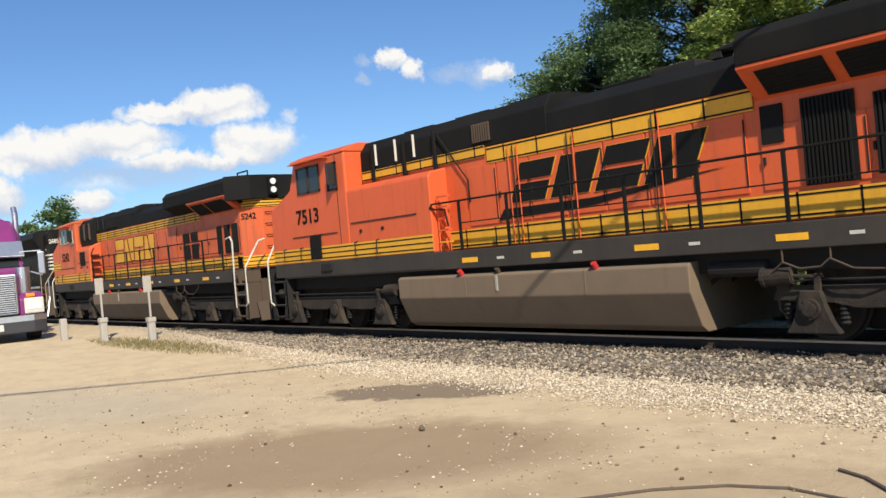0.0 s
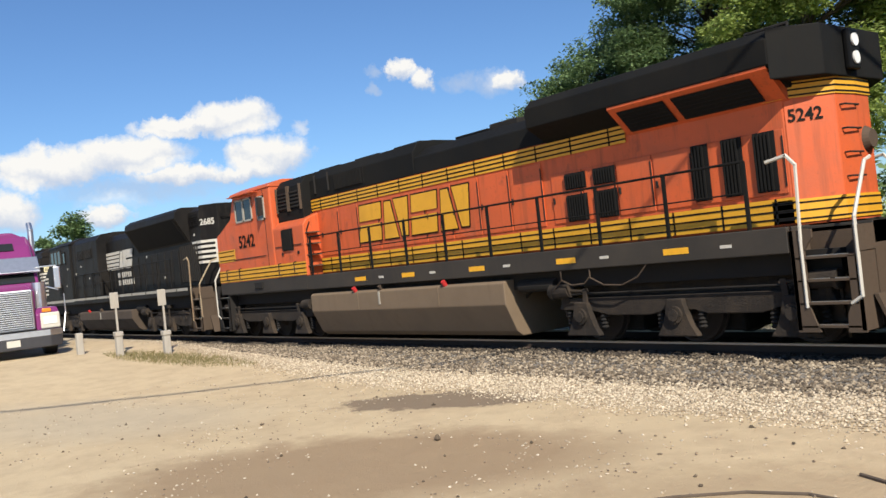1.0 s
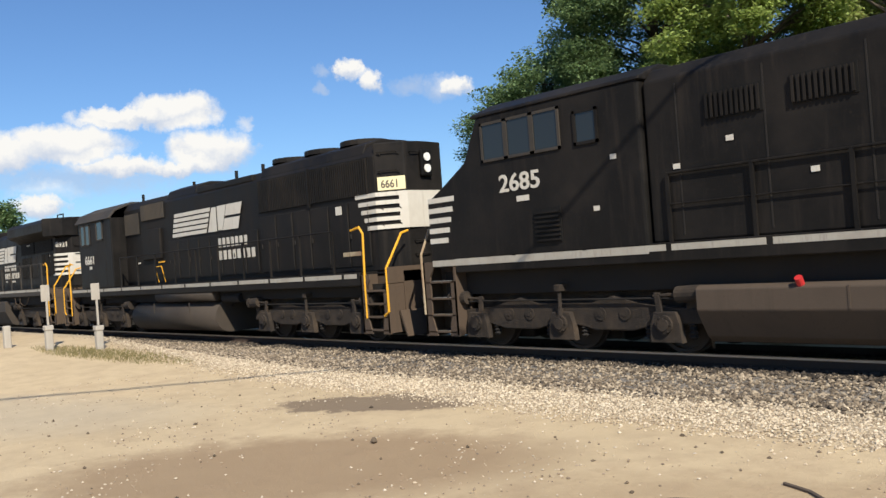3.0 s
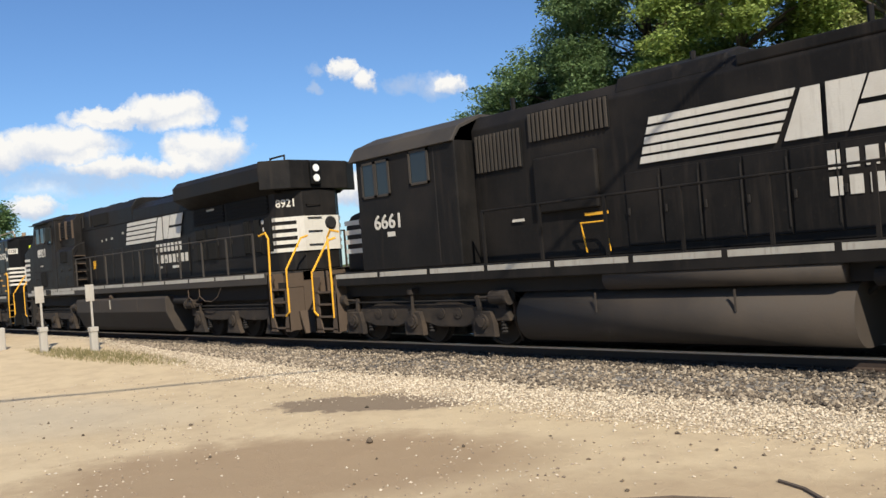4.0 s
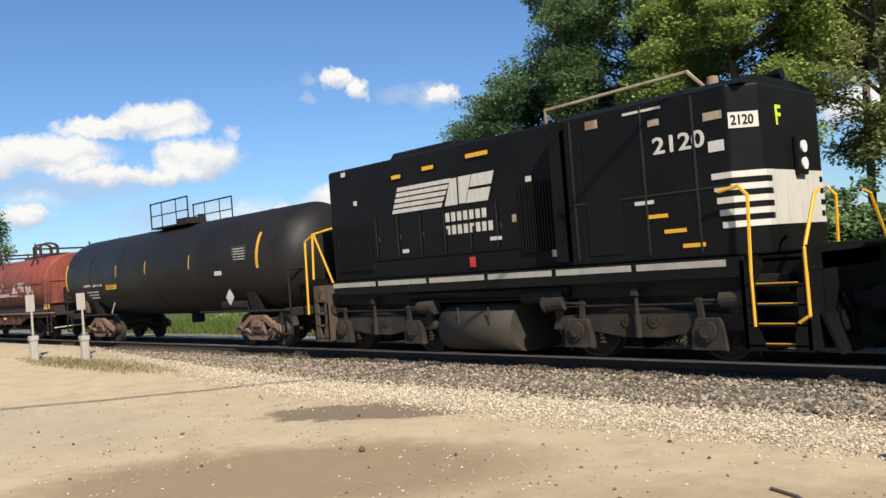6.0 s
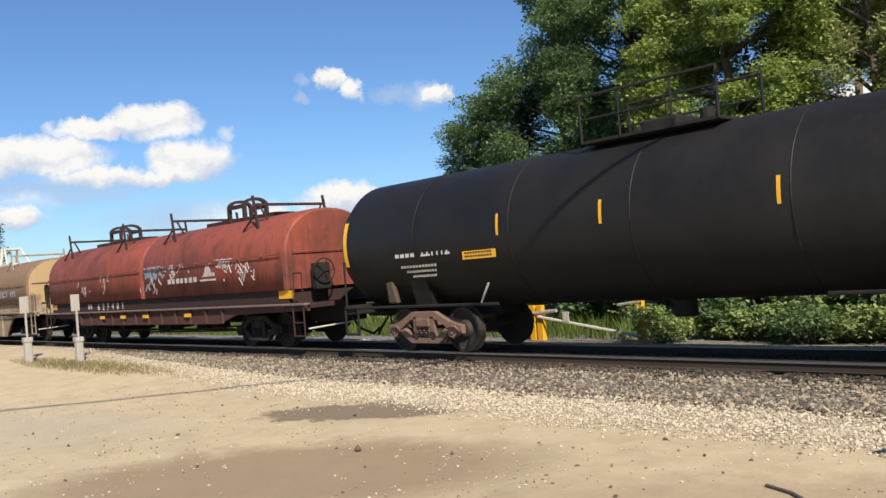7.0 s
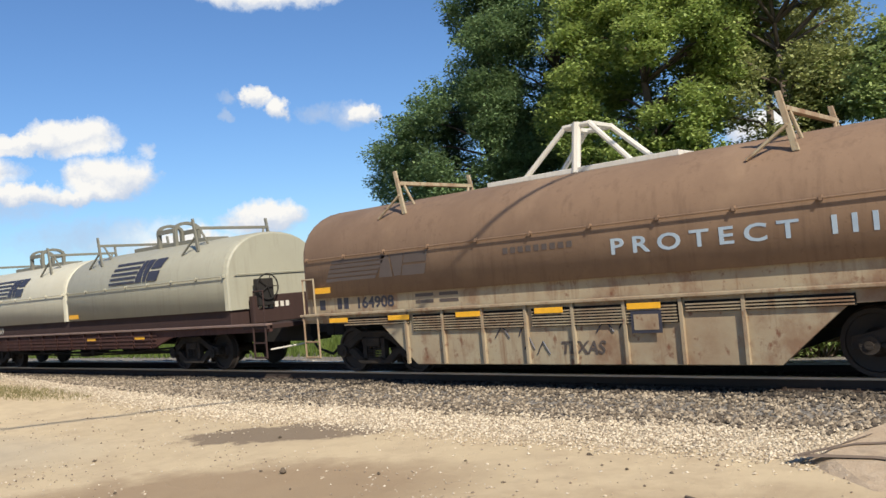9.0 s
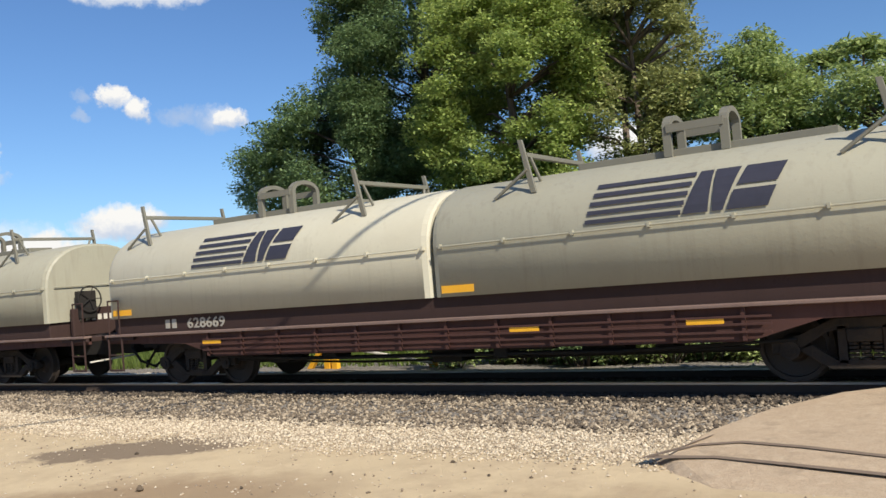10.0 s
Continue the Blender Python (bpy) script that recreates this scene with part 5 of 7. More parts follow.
    for s in (-1, 1):
        for side in (-1, 1):
            stairs(top, s * (H - 0.95) if s > 0 else -H + 0.05, s * H - 0.05 if s > 0 else -H + 0.95, side, 1.74, STAIR_TAN, STEEL)
            if s > 0:
                corner_rails(top, H - 0.05, 1, side, 1.8, CREAM)
            else:
                grab(top, [(-H + 0.1, side * 0.9, 2.55), (-H - 0.05, side * 1.2, 2.4), (-H, side * 1.5, 1.9), (-H + 0.02, side * 1.5, 0.7)], CREAM)
        pilot(top, s * H, s, STAIR_TAN)
        coupler(top, s * 11.05, s)
        loco_truck(top, s * 7.0, (-2.1, 0.0, 2.1), "emd")
    fuel_tank(top, -4.25, 3.2, 1.12, 0.24, TANK_MID)
    return top


def old_emd(label, number):
    """A black six-axle diesel with a plain low-nosed cab and big radiator grilles."""
    top = thing("diesel_locomotive", label, "locomotive")
    H = 10.2
    deck_and_sill(top, H, 1.32, 1.62, BLACK, STRIPE)
    cab = part("cab", prism(bmnew(), [(-1.5, 1.62), (-1.5, 4.08), (-1.32, 4.30), (-0.7, 4.55), (0.7, 4.55), (1.32, 4.30), (1.5, 4.08), (1.5, 1.62)], -8.15, -5.0, "x", 0.03), BLACK, top, "plain low-nosed cab")
    part("cab_roof", prism(bmnew(), mirrored([(-1.58, 4.02), (-1.36, 4.33), (-0.72, 4.58)]), -8.35, -5.0, "x", 0.02), SILL_GREY, cab)
    cab_windows(cab, -7.95, -7.0, 3.18, 3.95, -1.5, 2, SILL_GREY)
    cab_windows(cab, -6.35, -5.75, 3.30, 4.0, -1.5, 1, SILL_GREY)
    part("cab_door_seam", box(bmnew(), -5.62, -5.59, -1.506, -1.5, 1.7, 4.0), UNDER, cab)
    part("nose", prism(bmnew(), [(-9.6, 1.62), (-9.6, 2.72), (-9.35, 2.95), (-8.15, 3.15), (-8.15, 1.62)], -0.85, 0.85, "y", 0.08), BLACK, top, "low nose")
    for k in range(4):
        slab("nose_stripe", WHITE, top, -9.6, -8.9, 2.05 + 0.22 * k, 2.16 + 0.22 * k, -0.853)
    part("nose_bell", cyl(bmnew(), (-8.6, -0.86, 2.75), (-8.6, -1.1, 2.75), 0.2, 14, 0.12), STAIR_TAN, top)
    letters(number, 0.42, WHITE, top, -7.64, -1.506, 2.50, wide=1.15, label="painted road number")
    slab("lettering_bar", WHITE, top, -7.2, -6.95, 2.32, 2.42, -1.506)
    hood = body_block("hood", top, mirrored([(-1.0, 1.62), (-1.0, 4.22), (-0.82, 4.48), (-0.4, 4.56)]), -5.0, 9.35, BLACK, "long engine hood", 0.02)
    for a, b in ((-1.6, 0.4), (4.3, 8.9)):
        body_block("roof_housing", top, mirrored([(-0.95, 4.30), (-0.85, 4.55), (-0.4, 4.70)]), a, b, BLACK)
    for x in (4.6, 6.2, 7.8):
        part("radiator_fan", cyl(bmnew(), (x, 0, 4.68), (x, 0, 4.80), 0.62, 20), BLACK, top)
    end = [(9.35, -1.0), (9.90, -0.55), (9.94, 0.0), (9.90, 0.55), (9.35, 1.0)]
    part("hood_end", prism(bmnew(), end, 1.62, 4.50, "z", 0.03), BLACK, top)
    board = slab("number_board", BOARD, top, 0.06, 0.70, 3.42, 3.72, 0.0, "cream number board")
    board.matrix_basis = Matrix.Translation((9.36, -1.002, 0)) @ pose(0, 0, 0, 0, 0, 39)
    letters(number, 0.25, LOGO_FADED, board, 0.13, -0.010, 3.475, wide=0.85, label="black board numerals")
    end_stripes(top, 9.94, 2.55, 3.38, 1.0, WHITE, 5, 0.56, 0.45)
    lamp_pair(top, 9.94, 0.0, 4.0)
    for z in (2.62, 2.98, 3.80, 4.22):
        grab(top, [(9.50, -0.92, z), (9.47, -0.98, z + 0.06), (9.80, -0.71, z + 0.06), (9.83, -0.65, z)], BLACK, 0.014, "grab_iron")
    louvre(hood, 4.25, 6.65, 3.36, 4.22, -1.0, BLACK, 0.085)
    louvre(hood, 6.75, 9.15, 3.36, 4.22, -1.0, BLACK, 0.085)
    part("grille_post", box(bmnew(), 6.66, 6.74, -1.07, -1.0, 3.3, 4.25), BLACK, hood)
    louvre(hood, -4.9, -3.7, 3.35, 4.1, -1.0, SILL_GREY, 0.10)
    louvre(hood, -3.5, -1.7, 3.75, 4.3, -1.0, SILL_GREY, 0.10)
    part("filter_box", box(bmnew(), -3.4, -2.0, -1.10, -1.0, 2.45, 3.45, 0.03), BLACK, hood)
    hood_doors(hood, -1.5, 4.1, 1.75, 2.95, -1.0, 8, BLACK)
    hood_doors(hood, 4.25, 9.1, 1.75, 3.25, -1.0, 6, BLACK)
    horse_stripes(top, -1.15, 3.4, 3.06, 3.78, -1.03, WHITE)
    word_bars(top, 1.85, 3.6, 2.58, 2.84, -1.03, 7, WHITE)
    word_bars(top, 1.85, 4.0, 2.22, 2.48, -1.03, 8, WHITE)
    for x, z, w, h, m in ((-2.55, 3.05, 0.22, 0.22, SAFETY), (-4.05, 2.35, 0.3, 0.05, WHITE), (7.8, 3.0, 0.25, 0.2, WHITE), (8.0, 2.0, 0.7, 0.1, CREAM), (-2.35, 2.32, 0.5, 0.05, SAFETY)):
        slab("placard", m, top, x, x + w, z, z + h, -1.03)
    grab(top, [(-2.35, -1.05, 1.70), (-2.35, -1.16, 2.2), (-1.85, -1.16, 2.2), (-1.85, -1.05, 1.70)], SAFETY, 0.014)
    end_rungs(top, 9.92, (-0.42, -0.05), (1.95, 2.25, 4.25), BLACK)
    part("dynamic_brake_vent", box(bmnew(), 0.6, 3.9, -0.98, 0.98, 4.28, 4.46, 0.03), BLACK, top)
    for x in (-4.2, -0.3, 2.4, 3.9):
        part("roof_stub", cyl(bmnew(), (x, -0.6, 4.45), (x, -0.6, 4.75), 0.05, 8), BLACK, top)
    railing(top, [-4.4 + 1.40 * k for k in range(10)], -1.47, 1.62, 2.60, BLACK, False)
    railing(top, [-4.4 + 1.40 * k for k in range(10)], 1.47, 1.62, 2.60, BLACK, False)
    for s in (-1, 1):
        for side in (-1, 1):
            stairs(top, s * (H - 0.95) if s > 0 else -H + 0.05, s * H - 0.05 if s > 0 else -H + 0.95, side, 1.56, STAIR_TAN, STAIR_TAN)
            corner_rails(top, s * (H - 0.05), s, side, 1.62, SAFETY)
        pilot(top, s * H, s, STAIR_TAN)
        coupler(top, s * 10.75, s)
        loco_truck(top, s * 6.75, (-2.05, 0.0, 2.05), "emd")
    fuel_tank(top, -3.75, 2.2, 1.06, 0.15, TANK_DARK, 1.45, True)
    part("air_reservoir", cyl(bmnew(), (-1.75, -1.30, 1.24), (2.1, -1.30, 1.24), 0.19, 18), TANK_DARK, top, "long dusty air reservoir", True)
    return top


def switcher(label, number):
    """A shorter glossy black four-axle engine, its blind cab at the +x end."""
    top = thing("switching_locomotive", label, "locomotive")
    H = 5.85
    deck_and_sill(top, H, 1.30, 1.60, BLACK_NEW, STRIPE, 0.9)
    hood = body_block("hood", top, mirrored([(-1.0, 1.6), (-1.0, 4.12), (-0.95, 4.18)]), -5.55, 1.55, BLACK_NEW, "tall glossy engine hood")
    body_block("roof_box", top, mirrored([(-0.75, 4.15), (-0.6, 4.36)]), -3.6, -1.6, BLACK_NEW)
    cab = part("cab", prism(bmnew(), [(1.75, -1.32), (4.78, -1.32), (5.12, -0.95), (5.12, 0.95), (4.78, 1.32), (1.75, 1.32)], 1.6, 4.10, "z", 0.04), BLACK_NEW, top, "blind plated-over cab")
    part("cab_roof", prism(bmnew(), mirrored([(-1.3, 4.08), (-1.1, 4.19), (-0.5, 4.25)]), 1.8, 5.0, "x", 0.02), BLACK_NEW, cab)
    grab(top, [(1.0, -0.8, 4.2), (1.0, -0.8, 4.45), (3.9, -0.8, 4.52), (4.2, -0.8, 4.2)], CREAM, 0.03)
    part("beacon", cyl(bmnew(), (4.1, -0.4, 4.22), (4.1, -0.4, 4.44), 0.09, 12), CREAM, top)
    bm = cyl(bmnew(), (4.4, 0.3, 4.34), (4.9, 0.3, 4.39), 0.05, 8, 0.1)
    box(bm, 4.3, 4.45, 0.0, 0.5, 4.22, 4.40)
    part("air_horn", bm, BLACK_NEW, top)
    hood_doors(hood, -5.3, 1.3, 2.0, 3.0, -1.0, 9, BLACK_NEW)
    louvre(hood, -5.3, -4.0, 1.8, 2.9, -1.0, BLACK_NEW, 0.07)
    louvre(hood, 0.4, 1.3, 1.9, 3.2, -1.0, BLACK_NEW, 0.07)
    part("cab_door", box(bmnew(), 2.15, 2.85, -1.335, -1.32, 1.75, 3.75, 0.01), BLACK_NEW, cab)
    for x in (1.9, 3.3, 4.2):
        part("panel_seam", box(bmnew(), x, x + 0.035, -1.335, -1.32, 1.7, 4.05), UNDER, cab)
    part("panel_seam", box(bmnew(), 1.8, 4.75, -1.333, -1.32, 2.62, 2.65), UNDER, cab)
    part("cab_pillar", box(bmnew(), 1.5, 1.62, -1.4, -1.0, 1.7, 4.1), BLACK_NEW, top)
    horse_stripes(top, -3.25, -0.15, 2.98, 3.52, -1.03, WHITE, lean=0.35)
    word_bars(top, -1.6, -0.4, 2.66, 2.84, -1.03, 7, WHITE)
    word_bars(top, -1.6, -0.25, 2.40, 2.58, -1.03, 8, WHITE)
    letters(number, 0.36, WHITE, cab, 3.50, -1.325, 3.26, wide=1.25, label="painted road number")
    for x, z, w, h, m in ((-5.0, 4.0, 0.16, 0.1, WHITE), (-3.2, 3.72, 0.3, 0.08, SAFETY), (-2.2, 3.78, 0.35, 0.08, SAFETY), (-0.9, 3.85, 0.6, 0.08, SAFETY), (-3.0, 2.12, 0.2, 0.08, WHITE), (-0.4, 2.2, 0.3, 0.07, WHITE), (-4.6, 3.3, 0.12, 0.1, WHITE), (0.6, 3.2, 0.14, 0.1, WHITE), (0.2, 2.5, 0.1, 0.14, CREAM), (-1.0, 1.72, 0.16, 0.2, RED_PAINT), (1.1, 1.8, 0.25, 0.12, WHITE), (1.2, 4.0, 0.25, 0.12, WHITE)):
        slab("placard", m, top, x, x + w, z, z + h, -1.03)
    for x, z, w, h, m in ((2.25, 3.85, 0.25, 0.14, CREAM), (3.0, 3.95, 0.7, 0.04, WHITE), (3.45, 3.70, 0.2, 0.1, CREAM), (4.40, 3.62, 0.3, 0.12, CREAM), (4.45, 3.15, 0.25, 0.16, WHITE), (3.1, 2.50, 0.35, 0.06, WHITE), (2.2, 2.45, 0.4, 0.07, WHITE), (2.7, 3.35, 0.12, 0.14, RED_PAINT), (2.35, 3.1, 0.12, 0.1, WHITE),
                          (3.3, 2.27, 0.38, 0.06, SAFETY), (3.6, 2.02, 0.38, 0.06, SAFETY), (3.9, 1.78, 0.38, 0.06, SAFETY)):
        slab("placard", m, cab, x, x + w, z, z + h, -1.325)
    for k in range(5):
        z = 2.02 + 0.18 * k
        part("end_stripe", prism(bmnew(), [(4.58 - 0.03 * k, -1.328), (4.782, -1.328), (5.127, -0.952), (5.127, 0.952), (4.782, 1.328), (4.778, 1.31), (5.11, 0.94), (5.11, -0.94), (4.77, -1.31), (4.58 - 0.03 * k, -1.31)], z, z + 0.09, "z"), WHITE, cab)
    part("end_panel", prism(bmnew(), [(5.134, -0.78), (5.134, 0.78), (5.10, 0.78), (5.10, -0.78)], 2.022, 2.828, "z"), WHITE, cab)
    letters("F", 0.42, LIME, cab, 5.125, -0.55, 3.50, "end", label="yellow end letter")
    nb = slab("number_panel", WHITE, cab, 0, 0.44, 3.45, 3.68, 0)
    nb.matrix_basis = Matrix.Translation((4.79, -1.322, 0)) @ pose(0, 0, 0, 0, 0, 47.4)
    letters(number, 0.20, GREEN_BLACK, nb, 0.03, -0.012, 3.50, wide=0.85, label="black board numerals")
    lamp_pair(cab, 5.12, 0.1, 3.05)
    grab(top, [(-5.6, -1.05, 1.6), (-5.75, -1.4, 2.75), (-6.05, -1.45, 2.6), (-6.1, -1.45, 0.9)], SAFETY)
    grab(top, [(-5.3, -1.2, 2.85), (-5.8, -1.4, 2.75), (-5.85, -1.45, 0.9)], SAFETY)
    for side in (-1, 1):
        stairs(top, H - 0.95, H - 0.05, side, 1.54, BLACK_NEW, SAFETY)
        stairs(top, -H + 0.05, -H + 0.6, side, 1.54, STAIR_TAN, STAIR_TAN)
        corner_rails(top, H - 0.05, 1, side, 1.6, SAFETY)
    for s in (-1, 1):
        pilot(top, s * H, s, BLACK_NEW)
        coupler(top, s * 6.4, s)
        loco_truck(top, s * 3.35 - 0.55 + 0.2, (-1.22, 1.22), "emd")
    fuel_tank(top, -1.65, 0.3, 1.0, 0.10, TANK_DARK, 1.42, True)
    part("air_reservoir", cyl(bmnew(), (-2.6, -1.2, 1.22), (1.6, -1.2, 1.22), 0.14, 16), BLACK_NEW, top, "", True)
    return top


def tank_car(label, number):
    top = thing("tank_car", label, "tank car")
    R, zc, L = 1.42, 2.30, 7.95
    bm = bmnew()
    rings = []
    prof = [(-L - 0.0, 0.02), (-L + 0.06, 0.55), (-L + 0.2, 1.0), (-L + 0.42, 1.28), (-L + 0.7, R)]
    prof += [(-x, r) for x, r in reversed(prof)]
    for x, r in prof:
        rings.append([bm.verts.new((x - 0.25, r * math.cos(2 * math.pi * k / 48), zc + r * math.sin(2 * math.pi * k / 48))) for k in range(48)])
    for a, b in zip(rings, rings[1:]):
        for k in range(48):
            bm.faces.new((a[k], a[(k + 1) % 48], b[(k + 1) % 48], b[k]))
    bm.faces.new(rings[0])
    bm.faces.new(rings[-1][::-1])
    shell = part("tank_shell", bm, TANK_BLACK, top, "satin black cylindrical tank", True)
    for x in (-5.2, -2.6, 0.0, 2.6, 5.2):
        b = bmnew()
        for k in range(40):
            a0, a1 = 2 * math.pi * k / 40, 2 * math.pi * (k + 1) / 40
            p, q = (x, R * math.cos(a0), zc + R * math.sin(a0)), (x, R * math.cos(a1), zc + R * math.sin(a1))
            cyl(b, p, q, 0.012, 5)
        part("weld_seam", b, TANK_BLACK, shell)
    # curved reflective strips on the side
    for x, a0, a1, m in ((6.15, 150, 188, SAFETY), (2.4, 166, 182, SAFETY), (-0.6, 166, 182, SAFETY), (-2.9, 166, 182, SAFETY), (-7.55, 156, 196, SAFETY)):
        b = bmnew()
        row = []
        for k in range(9):
            a = radians(a0 + (a1 - a0) * k / 8)
            row.append([b.verts.new((x + dx, (R + 0.006) * math.cos(a), zc + (R + 0.006) * math.sin(a))) for dx in (0, 0.13 if abs(x) > 6 else 0.06)])
        for p, q in zip(row, row[1:]):
            b.faces.new((p[0], p[1], q[1], q[0]))
        part("reflective_strip", b, m, shell)
    y = -R - 0.002
    for k in range(4):
        slab("lettering_bar", WHITE, shell, -5.82 + 0.16 * k, -5.71 + 0.16 * k, 2.0, 2.24, y + 0.028)
    letters(number, 0.33, WHITE, shell, -5.04, y + 0.026, 2.0, wide=0.86, label="white stencilled number")
    for k in range(3):
        word_bars(shell, -5.72 + 0.14 * k, -4.62 - 0.05 * k, 1.78 - 0.10 * k, 1.83 - 0.10 * k, y + 0.085 + 0.035 * k, 12, STRIPE)
    warn = slab("warning_panel", SAFETY, shell, -3.85, -2.98, 1.86, 2.16, y + 0.04)
    for k in range(4):
        word_bars(warn, -3.78, -3.06, 1.90 + 0.065 * k, 1.93 + 0.065 * k, y + 0.034, 10, RED_DARK)
    slab("placard", STAIR_TAN, shell, -6.52, -6.05, 1.62, 1.84, y + 0.20)
    part("pale_bracket", prism(bmnew(), [(-6.42, 1.50), (-6.22, 1.52), (-6.08, 1.06), (-6.36, 1.06)], -1.22, -1.10, "y", 0.03), STAIR_TAN, top, "pale dusty bracket at the bolster")
    part("side_strut", tube(bmnew(), [(-3.45, -1.40, 1.0), (-3.25, -1.36, 1.38)], 0.022), STRIPE, top)
    slab("placard", SILL_GREY, shell, 4.9, 5.7, 2.25, 2.75, y + 0.02)
    for k in range(6):
        slab("lettering_bar", WHITE, shell, 5.0, 5.6, 2.3 + 0.07 * k, 2.32 + 0.07 * k, y + 0.012)
    d = slab("hazard_placard", WHITE, shell, -0.16, 0.16, -0.16, 0.16, 0)
    d.matrix_basis = Matrix.Translation((4.5, -1.30, 1.38)) @ pose(0, 0, 0, 0, 45, 0)
    slab("placard", WHITE, shell, 3.9, 4.3, 2.0, 2.15, y + 0.02)
    # platform with guard rails, fittings, side ladder
    bm = box(bmnew(), -1.3, 1.3, -0.75, 0.75, 3.68, 3.73)
    box(bm, -0.35, 0.35, -0.35, 0.35, 3.6, 3.95, 0.04)
    cyl(bm, (0.7, 0, 3.7), (0.7, 0, 4.0), 0.12)
    cyl(bm, (-0.7, 0.1, 3.7), (-0.7, 0.1, 3.92), 0.12)
    plat = part("platform", bm, UNDER, top)
    for yy in (-0.75, 0.75):
        tube(bm := bmnew(), [(-1.3, yy, 3.7), (-1.3, yy, 4.5), (1.3, yy, 4.5), (1.3, yy, 3.7)], 0.025)
        tube(bm, [(-1.3, yy, 4.1), (1.3, yy, 4.1)], 0.018)
        for x in (-0.5, 0.5):
            tube(bm, [(x, yy, 3.7), (x, yy, 4.5)], 0.018)
        part("guard_rail", bm, UNDER, plat)
    # underframe, saddles, end platforms, brake gear
    for a in (-7.8, 4.0):
        part("stub_sill", box(bmnew(), a, a + 3.8, -0.25, 0.25, 0.72, 1.02), UNDER, top)
    for s in (-1, 1):
        bm = prism(bmnew(), [(-1.05, 1.0), (-1.20, 1.58), (-0.9, 1.25), (0, 1.0), (0.9, 1.25), (1.20, 1.58), (1.05, 1.0)], s * 5.4 - 0.25, s * 5.4 + 0.25)
        part("saddle", bm, TANK_BLACK, top)
        part("end_sill", box(bmnew(), min(s * 7.3, s * 7.7), max(s * 7.3, s * 7.7), -1.4, 1.4, 0.85, 1.05, 0.02), UNDER, top)
        grab(top, [(s * 7.6, -1.4, 1.05), (s * 7.6, -1.4, 2.0), (s * 7.4, 0, 2.05), (s * 7.6, 1.4, 2.0), (s * 7.6, 1.4, 1.05)], UNDER)
        part("walkway_rail", tube(bmnew(), [(s * 7.6, -1.42, 1.0), (s * 3.0, -1.42, 1.0)], 0.03), UNDER, top)
        grab(top, [(s * 7.65, -1.42, 0.95), (s * 7.65, -1.42, 0.42), (s * 7.2, -1.42, 0.42), (s * 7.2, -1.42, 0.95)], UNDER)
        coupler(top, s * 8.15, s)
        freight_truck(top, s * 5.45, weathered("rusty_cast_steel", (0.21, 0.125, 0.085), (0.06, 0.038, 0.026), 0.6, 0.85, scale=3))
    part("air_reservoir", cyl(bmnew(), (3.6, -0.9, 1.15), (5.0, -0.9, 1.15), 0.2, 14), UNDER, top)
    part("bottom_outlet", cyl(bmnew(), (0, 0, 0.6), (0, 0, 0.95), 0.2, 12), UNDER, top)
    return top


def cover_profile(top_z, base, half=1.42, flat=0.55):
    """The round-topped cross-section of a coil cover."""
    k0 = base + (top_z - base) * flat
    o = [(-half, base), (-half, k0)]
    for k in range(1, 9):
        a = math.pi / 2 * k / 8
        o.append((-half * math.cos(a) ** 0.85, k0 + (top_z - k0) * math.sin(a)))
    o[-1] = (0.0, top_z)
    return o + [(-y, z) for y, z in reversed(o[:-1])]


